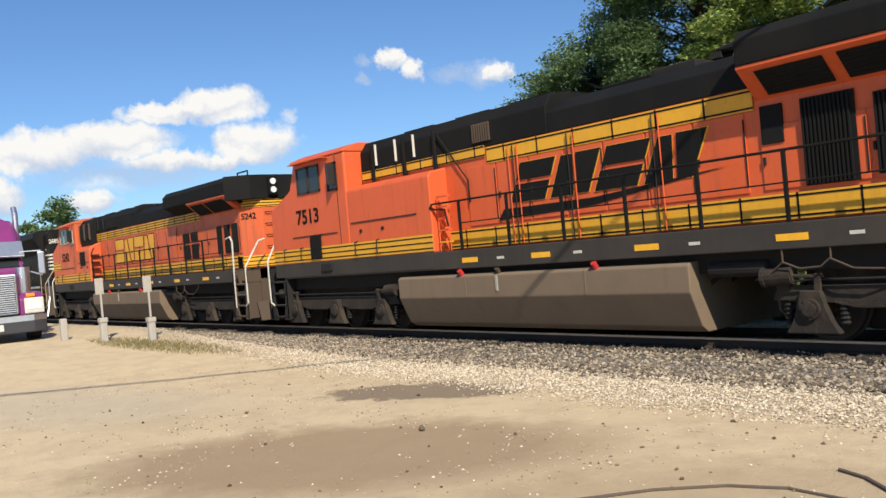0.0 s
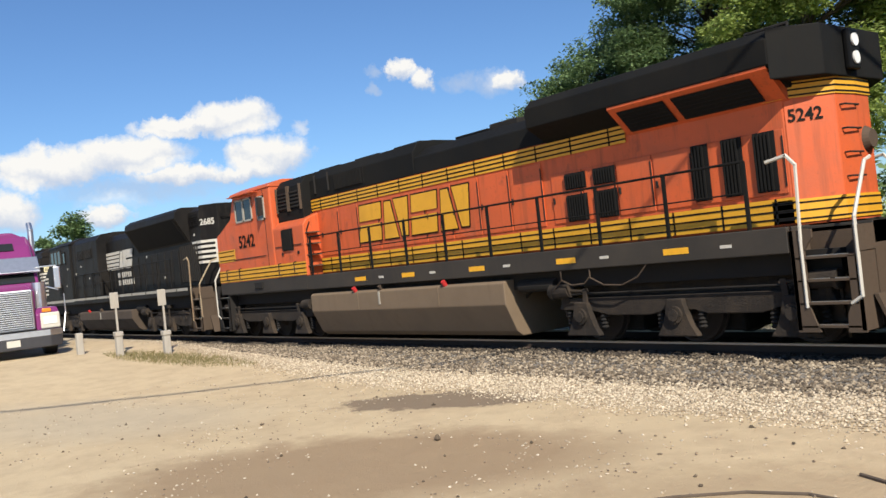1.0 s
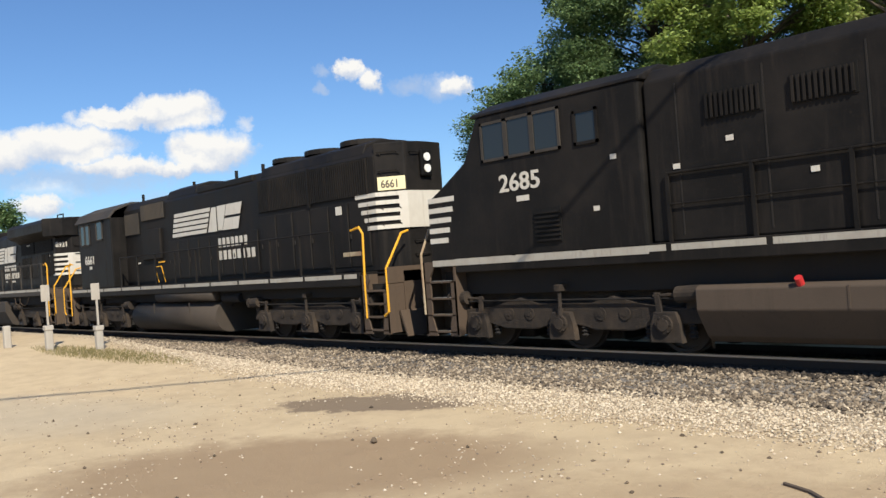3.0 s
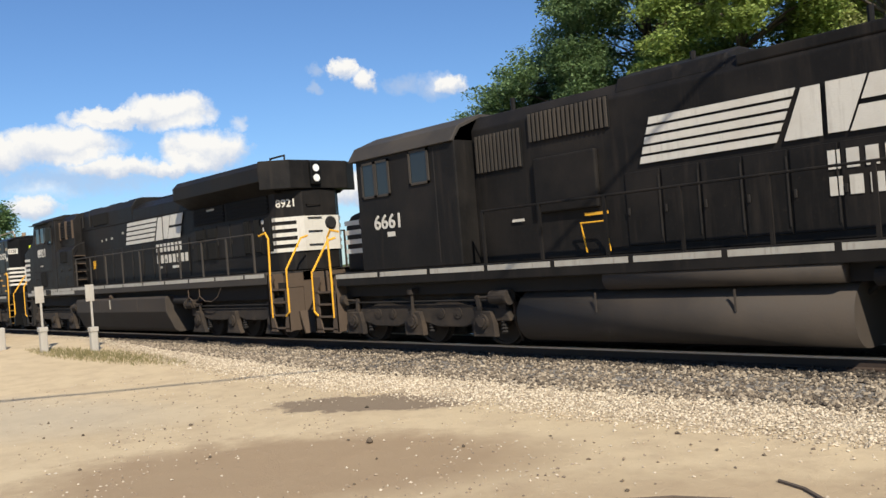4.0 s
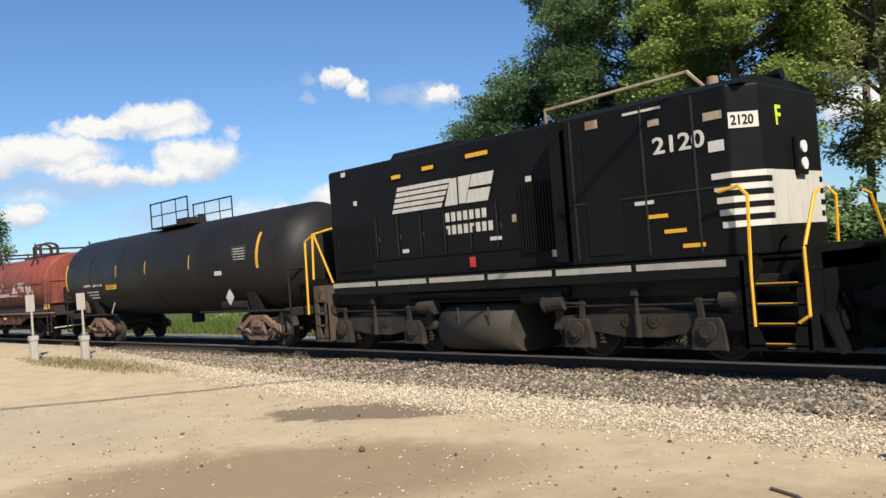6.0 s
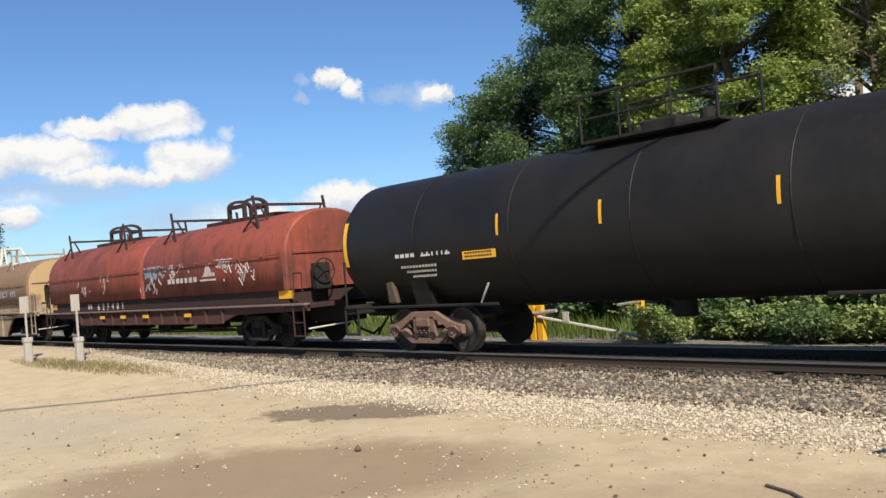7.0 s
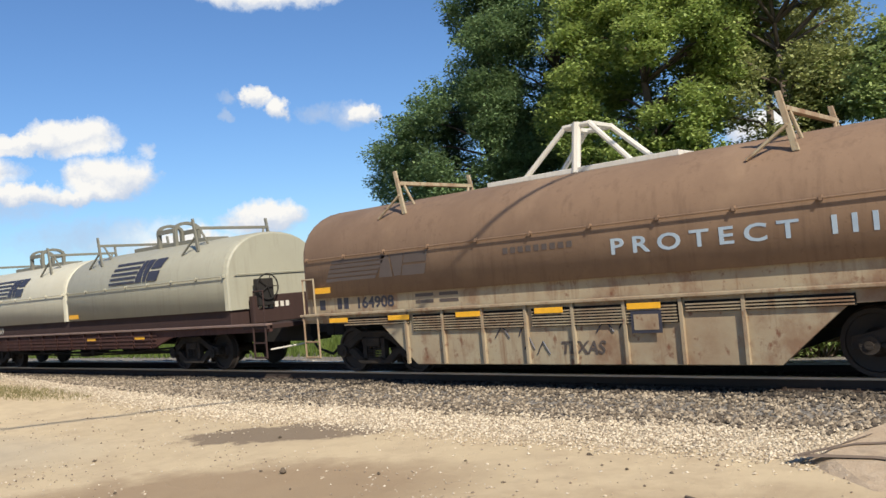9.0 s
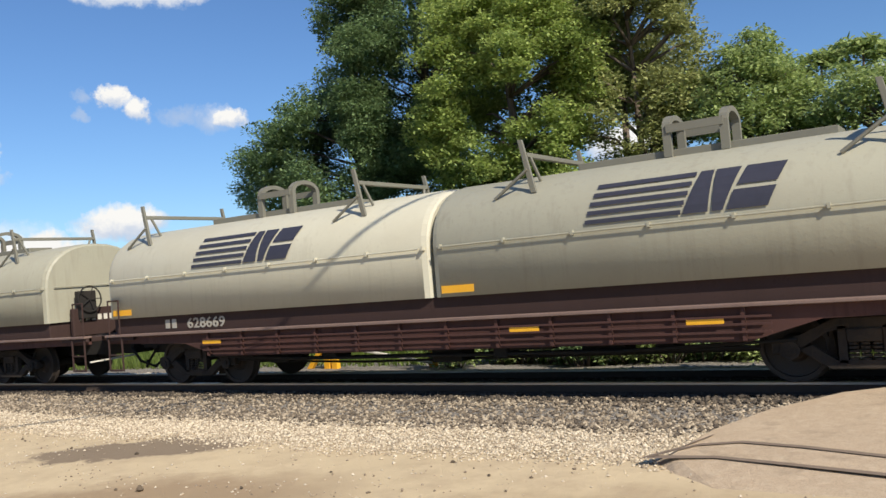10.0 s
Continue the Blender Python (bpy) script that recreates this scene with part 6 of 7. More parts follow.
def coil_cover(parent, x0, x1, base, top_z, material, hoops=True, hoop_x=None, bracket_mat=None, flat=0.45, braces=(0.22, 0.80)):
    """A lift-off steel hood: shell with rolled end edges, hand line, corner brackets, lifting hoop, ridge walk."""
    bm = bmnew()
    o = cover_profile(top_z, base, 1.42, flat)
    steps = [(x0, 0.90), (x0 + 0.03, 0.955), (x0 + 0.12, 1.0), (x1 - 0.12, 1.0), (x1 - 0.03, 0.955), (x1, 0.90)]
    zc = base + 0.3 * (top_z - base)
    rings = [[bm.verts.new((x, y * (0.5 + 0.5 * s) if s < 1 else y, z if s == 1 or z <= base + 0.001 else zc + (z - zc) * (0.55 + 0.45 * s))) for y, z in o] for x, s in steps]
    n = len(o)
    for a, b in zip(rings, rings[1:]):
        for k in range(n):
            bm.faces.new((a[k], a[(k + 1) % n], b[(k + 1) % n], b[k]))
    bm.faces.new(rings[0])
    bm.faces.new(rings[-1][::-1])
    cover = part("coil_cover", bm, material, parent, "round-topped lift-off steel cover")
    for p in cover.data.polygons:
        p.use_smooth = abs(p.normal.x) < 0.3
    k0 = base + (top_z - base) * flat
    # hand line along the shoulder with stand-offs
    bm = tube(bmnew(), [(x0 + 0.15, -1.47, k0 - 0.02), (x1 - 0.15, -1.47, k0 - 0.02)], 0.014)
    x = x0 + 0.2
    while x < x1:
        box(bm, x - 0.02, x + 0.02, -1.49, -1.40, k0 - 0.05, k0 + 0.02)
        x += 1.15
    part("hand_line", bm, material, cover)
    bm = tube(bmnew(), [(x1 + 0.05, -1.2, k0), (x1 + 0.05, 1.2, k0)], 0.014)
    part("end_hand_line", bm, material, cover)
    bmat = bracket_mat or material
    for f in braces:
        x = x0 + f * (x1 - x0)
        zs = k0 + (top_z - k0) * 0.66
        for sd in (-1, 1):
            ya = sd * 1.13
            bm = prism(bmnew(), [(x - 0.02, zs), (x + 0.08, zs), (x - 0.10, top_z + 0.50), (x - 0.18, top_z + 0.50)], min(ya, ya - sd * 0.05), max(ya, ya - sd * 0.05), "y", 0.008)
            tube(bm, [(x - 0.62, sd * 1.16, zs - 0.02), (x - 0.06, ya, zs + 0.36)], 0.028)
            tube(bm, [(x + 0.02, sd * 0.80, top_z - 0.16), (x - 0.06, sd * 0.98, top_z + 0.26)], 0.028)
            part("stacking_post", bm, bmat, cover)
        part("stacking_bar", box(bmnew(), x - 0.13, x - 0.03, -1.10, 1.10, top_z + 0.22, top_z + 0.29, 0.008), bmat, cover)
    hx = (x0 + x1) / 2 if hoop_x is None else hoop_x
    if hoops:
        bm = bmnew()
        for x in (hx - 0.42, hx + 0.42):
            out = [(-0.40, top_z - 0.02), (-0.40, top_z + 0.42)] + [(-0.40 * math.cos(math.pi * k / 8), top_z + 0.42 + 0.22 * math.sin(math.pi * k / 8)) for k in range(1, 8)] + [(0.40, top_z + 0.42), (0.40, top_z - 0.02)]
            inn = [(0.31, top_z - 0.02), (0.31, top_z + 0.42)] + [(0.31 * math.cos(math.pi * k / 8), top_z + 0.42 + 0.14 * math.sin(math.pi * k / 8)) for k in range(1, 8)] + [(-0.31, top_z + 0.42), (-0.31, top_z - 0.02)]
            prism(bm, out + inn, x - 0.06, x + 0.06)
        box(bm, hx - 0.42, hx + 0.42, -0.42, -0.38, top_z + 0.34, top_z + 0.46)
        box(bm, hx - 0.42, hx + 0.42, 0.38, 0.42, top_z + 0.34, top_z + 0.46)
        part("lifting_hoop", bm, bmat, cover)
        part("ridge_walk", box(bmnew(), hx - 1.9, hx + 1.9, -0.32, 0.32, top_z - 0.03, top_z + 0.09, 0.01), bmat, cover)
    return cover


def coil_frame(top, x0, x1, ends, sill_mat, belly, belly_mat, tops=1.14, well=None):
    """The coil car's frame: side sills with a fishbelly, ribs, deck, end sills, ladders, brake wheel."""
    b0, b1, zb = belly
    o = [(x0, tops), (x1, tops), (x1, tops - 0.16), (b1 + 0.9, tops - 0.2), (b1, zb), (b0, zb), (b0 - 0.9, tops - 0.2), (x0, tops - 0.16)]
    sills = []
    for s in (-1, 1):
        ya, yb = sorted((s * 1.36, s * 1.44))
        sill = part("side_sill", prism(bmnew(), o, ya, yb, "y", 0.012), belly_mat, top)
        part("sill_flange", box(bmnew(), x0, x1, min(s * 1.36, s * 1.54), max(s * 1.36, s * 1.54), tops - 0.02, tops + 0.03, 0.01), CREAM if sill_mat is CREAM else FLANGE, sill)
        x = b0 - 0.2
        while x < b1 + 0.3:
            part("sill_rib", prism(bmnew(), [(x, zb + 0.02), (x + 0.05, zb + 0.02), (x + 0.05, tops - 0.02), (x, tops - 0.02)], min(s * 1.44, s * 1.50), max(s * 1.44, s * 1.50), "y"), belly_mat, sill)
            x += 0.92
        sills.append(sill)
    part("trough_wall", box(bmnew(), well[0], well[1], -1.33, 1.33, tops - 0.1, well[2], 0.02), sill_mat, top, "dark trough wall under the covers")
    bm = box(bmnew(), x0, x1, -0.3, 0.3, 0.62, tops)
    box(bm, b0, b1, -1.3, 1.3, zb + 0.12, tops - 0.1)
    cyl(bm, (b0 - 0.6, -0.7, 0.75), (b0 + 0.6, -0.7, 0.75), 0.22)
    box(bm, 0.6, 1.4, -1.1, -0.6, 0.55, 0.95)
    tube(bm, [(b0, -1.0, 0.5), (b1, -1.0, 0.5)], 0.03)
    part("centre_sill", bm, UNDER, top)
    if zb > 0.5:
        for x, w, d, y in ((b0 + 0.9, 0.5, 0.34, -0.8), (b0 + 2.4, 0.35, 0.26, -1.0), (b0 + 4.6, 0.6, 0.40, -0.7), (b0 + 6.0, 0.25, 0.30, -1.05), (b0 + 7.4, 0.7, 0.32, -0.8), (b0 + 8.6, 0.3, 0.26, -0.95)):
            part("brake_gear", box(bmnew(), x, x + w, y - 0.15, y + 0.3, zb + 0.13 - d, zb + 0.14, 0.03), UNDER, top)
        part("brake_rod", tube(bmnew(), [(b0 - 0.4, -0.55, 0.42), (b0 + 3.0, -0.6, 0.36), (b1 + 0.4, -0.55, 0.42)], 0.022), UNDER, top)
        part("train_line", tube(bmnew(), [(b0 - 0.5, -1.15, 0.60), (b0 + 2.0, -1.15, 0.50), (b1 - 2.0, -1.15, 0.50), (b1 + 0.5, -1.15, 0.60)], 0.025), UNDER, top)
    for s, x in ((-1, x0), (1, x1)):
        part("end_platform", box(bmnew(), min(x, x - s * 0.9), max(x, x - s * 0.9), -1.5, 1.5, tops - 0.10, tops, 0.01), sill_mat, top)
        coupler(top, ends[0] if s < 0 else ends[1], s)
        for side in (-1, 1):
            bm = tube(bmnew(), [(x - s * 0.08, side * 1.5, tops), (x - s * 0.08, side * 1.5, 0.38), (x - s * 0.52, side * 1.5, 0.38), (x - s * 0.52, side * 1.5, tops)], 0.022)
            tube(bm, [(x - s * 0.08, side * 1.5, 0.70), (x - s * 0.52, side * 1.5, 0.70)], 0.018)
            part("side_step", bm, sill_mat, top)
            grab(top, [(x - s * 0.1, side * 1.48, tops), (x - s * 0.1, side * 1.48, tops + 0.75), (x - s * 0.45, side * 1.48, tops + 0.75), (x - s * 0.45, side * 1.48, tops)], sill_mat, 0.018)
    bm = tube(bmnew(), [(x1 - 0.05, -1.4, 0.55), (x1 + 0.1, -0.3, 0.6)], 0.02)
    part("uncoupling_lever", bm, WHITE, top)
    return sills


def brake_wheel(top, x, z):
    bm = bmnew()
    for k in range(20):
        a, b = 2 * math.pi * k / 20, 2 * math.pi * (k + 1) / 20
        tube(bm, [(x, -0.55 + 0.30 * math.cos(a), z + 0.30 * math.sin(a)), (x, -0.55 + 0.30 * math.cos(b), z + 0.30 * math.sin(b))], 0.018, 5)
    for k in range(5):
        a = 2 * math.pi * k / 5
        tube(bm, [(x, -0.55, z), (x, -0.55 + 0.30 * math.cos(a), z + 0.30 * math.sin(a))], 0.012, 5)
    box(bm, x - 0.25, x - 0.04, -0.78, -0.35, z - 0.45, z + 0.2, 0.02)
    part("brake_wheel", bm, UNDER, top, "dark hand brake wheel on its housing")


def red_coil_car():
    top = thing("coil_car", "faded red-brown steel coil car with graffiti and two round covers", "coil car")
    coil_frame(top, -8.9, 8.75, (-9.7, 9.7), RED_DARK, (-5.2, 4.5, 0.68), RED_SILL, 1.13, (-8.6, 7.8, 1.55))
    a = coil_cover(top, -8.65, -0.28, 1.50, 3.50, RED_CAR, True, -4.5, RED_DARK)
    b = coil_cover(top, -0.22, 7.9, 1.50, 3.50, RED_CAR, True, 4.0, RED_DARK)
    for k, w in enumerate((0.24, 0.2, 0.24, 0.2, 0.2, 0.22, 0.22)):
        slab("lettering_bar", GRAFFITI, b, 1.55 + 0.27 * k, 1.55 + 0.27 * k + w * 0.8, 1.88, 2.02, -1.422)
    part("emblem_shape", prism(bmnew(), [(3.6, 2.0), (3.75, 2.02), (3.95, 2.30), (4.10, 2.28), (4.2, 2.1), (4.4, 2.1), (4.4, 2.0)], -1.428, -1.42, "y"), GRAFFITI, b)
    part("emblem_shape", box(bmnew(), 3.55, 4.45, -1.428, -1.42, 1.88, 1.93), GRAFFITI, b)
    word_bars(top, -5.0, -4.6, 1.24, 1.42, -1.335, 2, GRAFFITI)
    letters("627401", 0.32, GRAFFITI, top, -4.15, -1.338, 1.20, wide=1.1, spread=2.3, label="white stencilled number")
    rnd = random.Random(5)
    for cx, cz, n, m in ((0.6, 2.30, 55, BLUE_SPRAY), (2.0, 2.30, 24, GRAFFITI), (4.9, 2.34, 34, GRAFFITI), (5.9, 2.0, 24, GRAFFITI), (-5.0, 1.95, 9, GRAFFITI), (-3.2, 2.1, 9, GRAFFITI), (0.5, 1.9, 10, GRAFFITI)):
        bm = bmnew()
        for k in range(n):
            p = (cx + rnd.gauss(0, 0.35), cz + rnd.gauss(0, 0.12))
            q = (p[0] + rnd.uniform(-0.2, 0.2), p[1] + rnd.uniform(-0.22, 0.22))
            w = 0.032 if m is BLUE_SPRAY else 0.014
            q = (q[0], min(q[1], 2.42))
            p = (p[0], min(p[1], 2.42))
            d = Vector((q[0] - p[0], q[1] - p[1])).normalized() * w
            prism(bm, [(p[0] - d.y, p[1] + d.x), (q[0] - d.y, q[1] + d.x), (q[0] + d.y, q[1] - d.x), (p[0] + d.y, p[1] - d.x)], -1.426 - 0.0004 * k, -1.42, "y")
        part("graffiti", bm, m, b if cx > -0.2 else a, "worn spray-painted scrawl")
    for x in (-3.6, -1.9, -0.2, 2.6):
        slab("reflector", REFLECT, top, x, x + 0.42, 0.90, 1.00, -1.50)
    slab("reflector", REFLECT, top, 7.4, 8.1, 1.28, 1.48, -1.335)
    slab("reflector", REFLECT, top, -8.55, -8.1, 1.28, 1.46, -1.335)
    for x in (-6.15, 5.9):
        freight_truck(top, x)
    brake_wheel(top, 8.3, 1.9)
    return top


def brown_coil_car():
    top = thing("coil_car", "rust-brown covered coil car with stained cream sill and deep belly", "coil car")
    coil_frame(top, -6.9, 7.0, (-7.4, 7.4), CREAM, (-3.7, 3.0, 0.24), CREAM, 1.24, (-6.8, 5.8, 1.62))
    # screens of the belly and the cream side band
    for a, b in ((-5.6, -3.8), (-3.7, -1.1), (-1.0, 1.6), (1.7, 4.0)):
        louvre(top, a, b, 0.86 if a > -5 and b < 3.5 else 1.0, 1.16, -1.44, CREAM, 0.045, False, "mesh_panel")
    slab("side_band", CREAM, top, -6.85, 5.85, 1.26, 1.62, -1.335)
    cover = coil_cover(top, -6.85, 5.85, 1.58, 3.42, BROWN_CAR, False, None, CREAM)
    part("end_panel", prism(bmnew(), [(y * 0.93, 1.60 + (z - 1.60) * 0.96) for y, z in cover_profile(3.42, 1.6, 1.42, 0.45)], 5.852, 5.866), TAN_END, cover, "ochre end panel, paler than the cover")
    bm = bmnew()
    for y in (-0.5, 0.5):
        tube(bm, [(-1.55, y, 3.42), (-0.75, y * 0.7, 4.18), (-0.25, y * 0.7, 4.18), (0.55, y, 3.42)], 0.05, 8)
    tube(bm, [(-0.75, -0.35, 4.18), (-0.75, 0.35, 4.18)], 0.05)
    tube(bm, [(-0.25, -0.35, 4.18), (-0.25, 0.35, 4.18)], 0.05)
    tube(bm, [(-0.5, -0.36, 4.18), (-0.5, -0.5, 3.40)], 0.08, 8)
    part("lifting_hoop", bm, WHITE, cover, "off-white lifting frame")
    part("ridge_walk", box(bmnew(), -2.4, 1.4, -0.55, 0.55, 3.36, 3.45, 0.01), WHITE, cover)
    letters("PROTECT III", 0.34, PALE_BLUE, cover, 0.55, -1.425, 1.92, wide=1.41, spread=1.52, label="pale blue serif lettering")
    horse_stripes(cover, -6.1, -3.2, 1.90, 2.32, -1.425, LOGO_FADED, lean=0.2)
    for k in range(9):
        slab("lettering_bar", LOGO_FADED, cover, -1.5 + 0.16 * k, -1.4 + 0.16 * k, 2.1, 2.2, -1.425)
    slab("lettering_bar", LOGO_DARK, top, -6.45, -6.28, 1.34, 1.54, -1.341)
    word_bars(top, -5.9, -5.5, 1.34, 1.56, -1.341, 2, LOGO_DARK)
    letters("164908", 0.30, LOGO_DARK, top, -5.35, -1.344, 1.34, wide=1.2, label="dark stencilled number")
    for z in (1.36, 1.48):
        for x in (-3.7, -3.1):
            slab("lettering_bar", LOGO_FADED, top, x, x + 0.45, z, z + 0.06, -1.341)
    slab("placard", SAFETY, cover, -6.5, -6.0, 1.68, 1.80, -1.425)
    for x in (-6.0, -4.3, -2.6, -0.9, 0.8):
        slab("reflector", REFLECT, top, x, x + 0.55, 1.08, 1.17, -1.51)
    letters("TEXAS", 0.28, LOGO_FADED, top, -0.5, -1.448, 0.42, wide=1.0, shear=0.2, label="dark hand-sprayed word")
    bm = bmnew()
    for x, z, w in ((-1.2, 0.5, 0.2), (-0.95, 0.42, 0.25), (-1.8, 0.7, 0.3), (-1.3, 0.72, 0.2), (0.2, 0.75, 0.3), (0.6, 0.8, 0.25)):
        tube(bm, [(x, -1.45, z), (x + w * 0.5, -1.45, z + 0.2), (x + w, -1.45, z)], 0.012, 4)
    part("graffiti", bm, LOGO_DARK, top, "dark sprayed scrawl")
    slab("stencil_frame", LOGO_DARK, top, 0.85, 1.35, 0.72, 1.05, -1.51)
    slab("stencil_frame", CREAM, top, 0.9, 1.3, 0.77, 1.0, -1.518)
    for x in (-5.2, 4.9):
        freight_truck(top, x)
    brake_wheel(top, 6.25, 2.1)
    letters("CS 22", 0.17, LOGO_DARK, top, 4.55, -1.344, 1.36, wide=1.25, label="dark stencilled mark")
    bm = box(bmnew(), 5.95, 6.9, -1.4, -1.2, 1.24, 1.95, 0.02)
    part("end_cabinet", bm, CREAM, top)
    part("end_sign", box(bmnew(), 6.95, 6.98, -0.9, 0.1, 1.3, 1.75), CREAM, top)
    return top


def wrapped_emblem(cover, x0, x1, z0, z1, base, top_z, material):
    """Five stripes and two blocks as plain shapes that follow the cover's round shoulder."""
    k0 = base + (top_z - base) * 0.45

    def skin(x, z):
        s = min(1.0, max(0.0, (z - k0) / (top_z - k0)))
        c = math.sqrt(1 - s * s)
        n = Vector((0, -c, s * 1.2)).normalized()
        return Vector((x, -1.42 * c ** 0.85, z)) + n * 0.018

    def patch(xa, xb, za, zb, la, lb):
        bm = bmnew()
        rows = []
        for k in range(6):
            z = za + (zb - za) * k / 5
            f = k / 5
            rows.append([bm.verts.new(skin(xa + la * f, z)), bm.verts.new(skin(xb + lb * f, z))])
        for p, q in zip(rows, rows[1:]):
            bm.faces.new((p[0], p[1], q[1], q[0]))
        part("emblem_shape", bm, material, cover)
    h = (z1 - z0) / 9
    cut = x0 + 0.50 * (x1 - x0)
    for k in range(5):
        patch(x0 + 0.04 * k, cut + 0.05 * k, z0 + 2 * k * h, z0 + (2 * k + 1) * h, 0, 0)
    w = (x1 - cut - 0.3) / 2
    m, d = (z0 + z1) / 2, z1 - z0
    q = cut + 0.02
    patch(q, q + 0.62 * w, z0, z1, 0.24, 0.24 - 0.30 * w)
    patch(q + 0.72 * w, q + 0.98 * w, z0, z1, 0.24 - 0.34 * w, 0.24)
    q = cut + 0.06 + w
    patch(q, q + 0.95 * w, z0, m - 0.05 * d, 0.10, 0.12)
    patch(q + 0.14, q + 0.13 + 0.95 * w, m + 0.06 * d, z1, 0.12, 0.12)


BRACKET_GREY = weathered("dark_grey_green_bracket", (0.17, 0.165, 0.13), (0.07, 0.06, 0.05), 0.5, 0.6)


def grey_coil_car(number, label):
    top = thing("coil_car", label, "coil car")
    coil_frame(top, -8.9, 9.4, (-9.4, 10.1), RED_DARK, (-5.6, 4.4, 0.62), MAROON, 1.10, (-8.8, 7.8, 1.48))
    for x in (-8.85, -0.46):
        cover = coil_cover(top, x, x + 8.32, 1.46, 3.30, GREY_PALE if x < -1 else GREY_CAR, True, x + 4.1, BRACKET_GREY, braces=(0.13, 0.82) if x < -1 else (0.21, 0.81))
        wrapped_emblem(cover, x + 2.7, x + 5.5, 2.36, 2.92, 1.46, 3.30, LOGO_DARK)
        slab("placard", SAFETY, cover, x + 0.15, x + 0.75, 1.52, 1.64, -1.424)
    word_bars(top, -7.15, -6.75, 1.20, 1.38, -1.335, 2, STRIPE)
    letters(number, 0.28, STRIPE, top, -6.5, -1.338, 1.19, wide=1.3, label="white stencilled number")
    for x in (-5.9, 0.9, 3.6):
        slab("reflector", REFLECT, top, x, x + 0.5, 0.86, 0.96, -1.50)
    for side in (-1, 1):
        for z in (0.74, 0.84, 0.94):
            part("sill_line", box(bmnew(), -5.9, 4.7, min(side * 1.50, side * 1.52), max(side * 1.50, side * 1.52), z, z + 0.03), MAROON, top)
    for x in (-6.6, 5.7):
        freight_truck(top, x)
    brake_wheel(top, 8.25, 1.95)
    part("end_bulkhead", box(bmnew(), 7.95, 8.1, -0.9, 0.9, 1.1, 1.75, 0.02), RED_DARK, top)
    for k in range(6):
        bm = box(bmnew(), 8.1, 8.106, -0.75 + 0.16 * k, -0.65 + 0.16 * k, 1.45, 1.58)
        part("lettering_bar", bm, WHITE, top)
    return top


TRAIN = [  # vehicle, middle behind the first coupling
    (ge_loco("bright orange and yellow wide-nosed diesel locomotive with dark roof", ORANGE, GREEN_BLACK, SILL_GREY, TANK_TAN, GREEN_BLACK, "new", "7513"), 11.15),
    (ge_loco("faded orange and yellow diesel locomotive with weathered dark roof", ORANGE_OLD, GREEN_BLACK, SILL_GREY, TANK_TAN, GREEN_BLACK, "old", "5242"), -11.15),
    (wide_emd("black diesel locomotive with flared radiators and white stripes", "2685"), -33.35),
    (old_emd("dusty black diesel locomotive with low nose and yellow hand rails", "6661"), -55.15),
    (ge_loco("black wide-nosed diesel locomotive with white stripes and yellow rails", BLACK, BLACK, SILL_GREY, TANK_DARK, BLACK, "black", "8921"), -76.85),
    (switcher("glossy black four-axle switching locomotive with plated-over cab", "2120"), -94.6),
    (tank_car("satin black tank car with yellow reflective strips and roof platform", "221112"), -109.15),
    (red_coil_car(), -127.0),
    (brown_coil_car(), -144.1),
    (grey_coil_car("628669", "grey-green covered coil car on a maroon frame"), -161.6),
    (grey_coil_car("628530", "grey-green covered coil car trailing at the end"), -180.6),
]

# ---- trees, scrub, grass ----


def leaf_material(name, dark, light):
    m, tree, bsdf, place = start(name)
    geo = tree.nodes.new("ShaderNodeNewGeometry").outputs["Random Per Island"]
    n = noise_tex(tree, place, 0.9, 3).outputs["Fac"]
    c = mixed(tree, maths(tree, "MULTIPLY_ADD", geo, 0.55, maths(tree, "MULTIPLY", n, 0.5)), dark, light)
    tree.links.new(c, bsdf.inputs["Base Color"])
    bsdf.inputs["Roughness"].default_value = 0.55
    bsdf.inputs["Specular IOR Level"].default_value = 0.25
    trans = wire(tree, tree.nodes.new("ShaderNodeBsdfTranslucent"), {"Color": c})
    mix = wire(tree, tree.nodes.new("ShaderNodeMixShader"), {0: 0.40, 1: bsdf.outputs[0], 2: trans.outputs[0]})
    out = next(n for n in tree.nodes if n.type == "OUTPUT_MATERIAL")
    tree.links.new(mix.outputs[0], out.inputs[0])
    return m


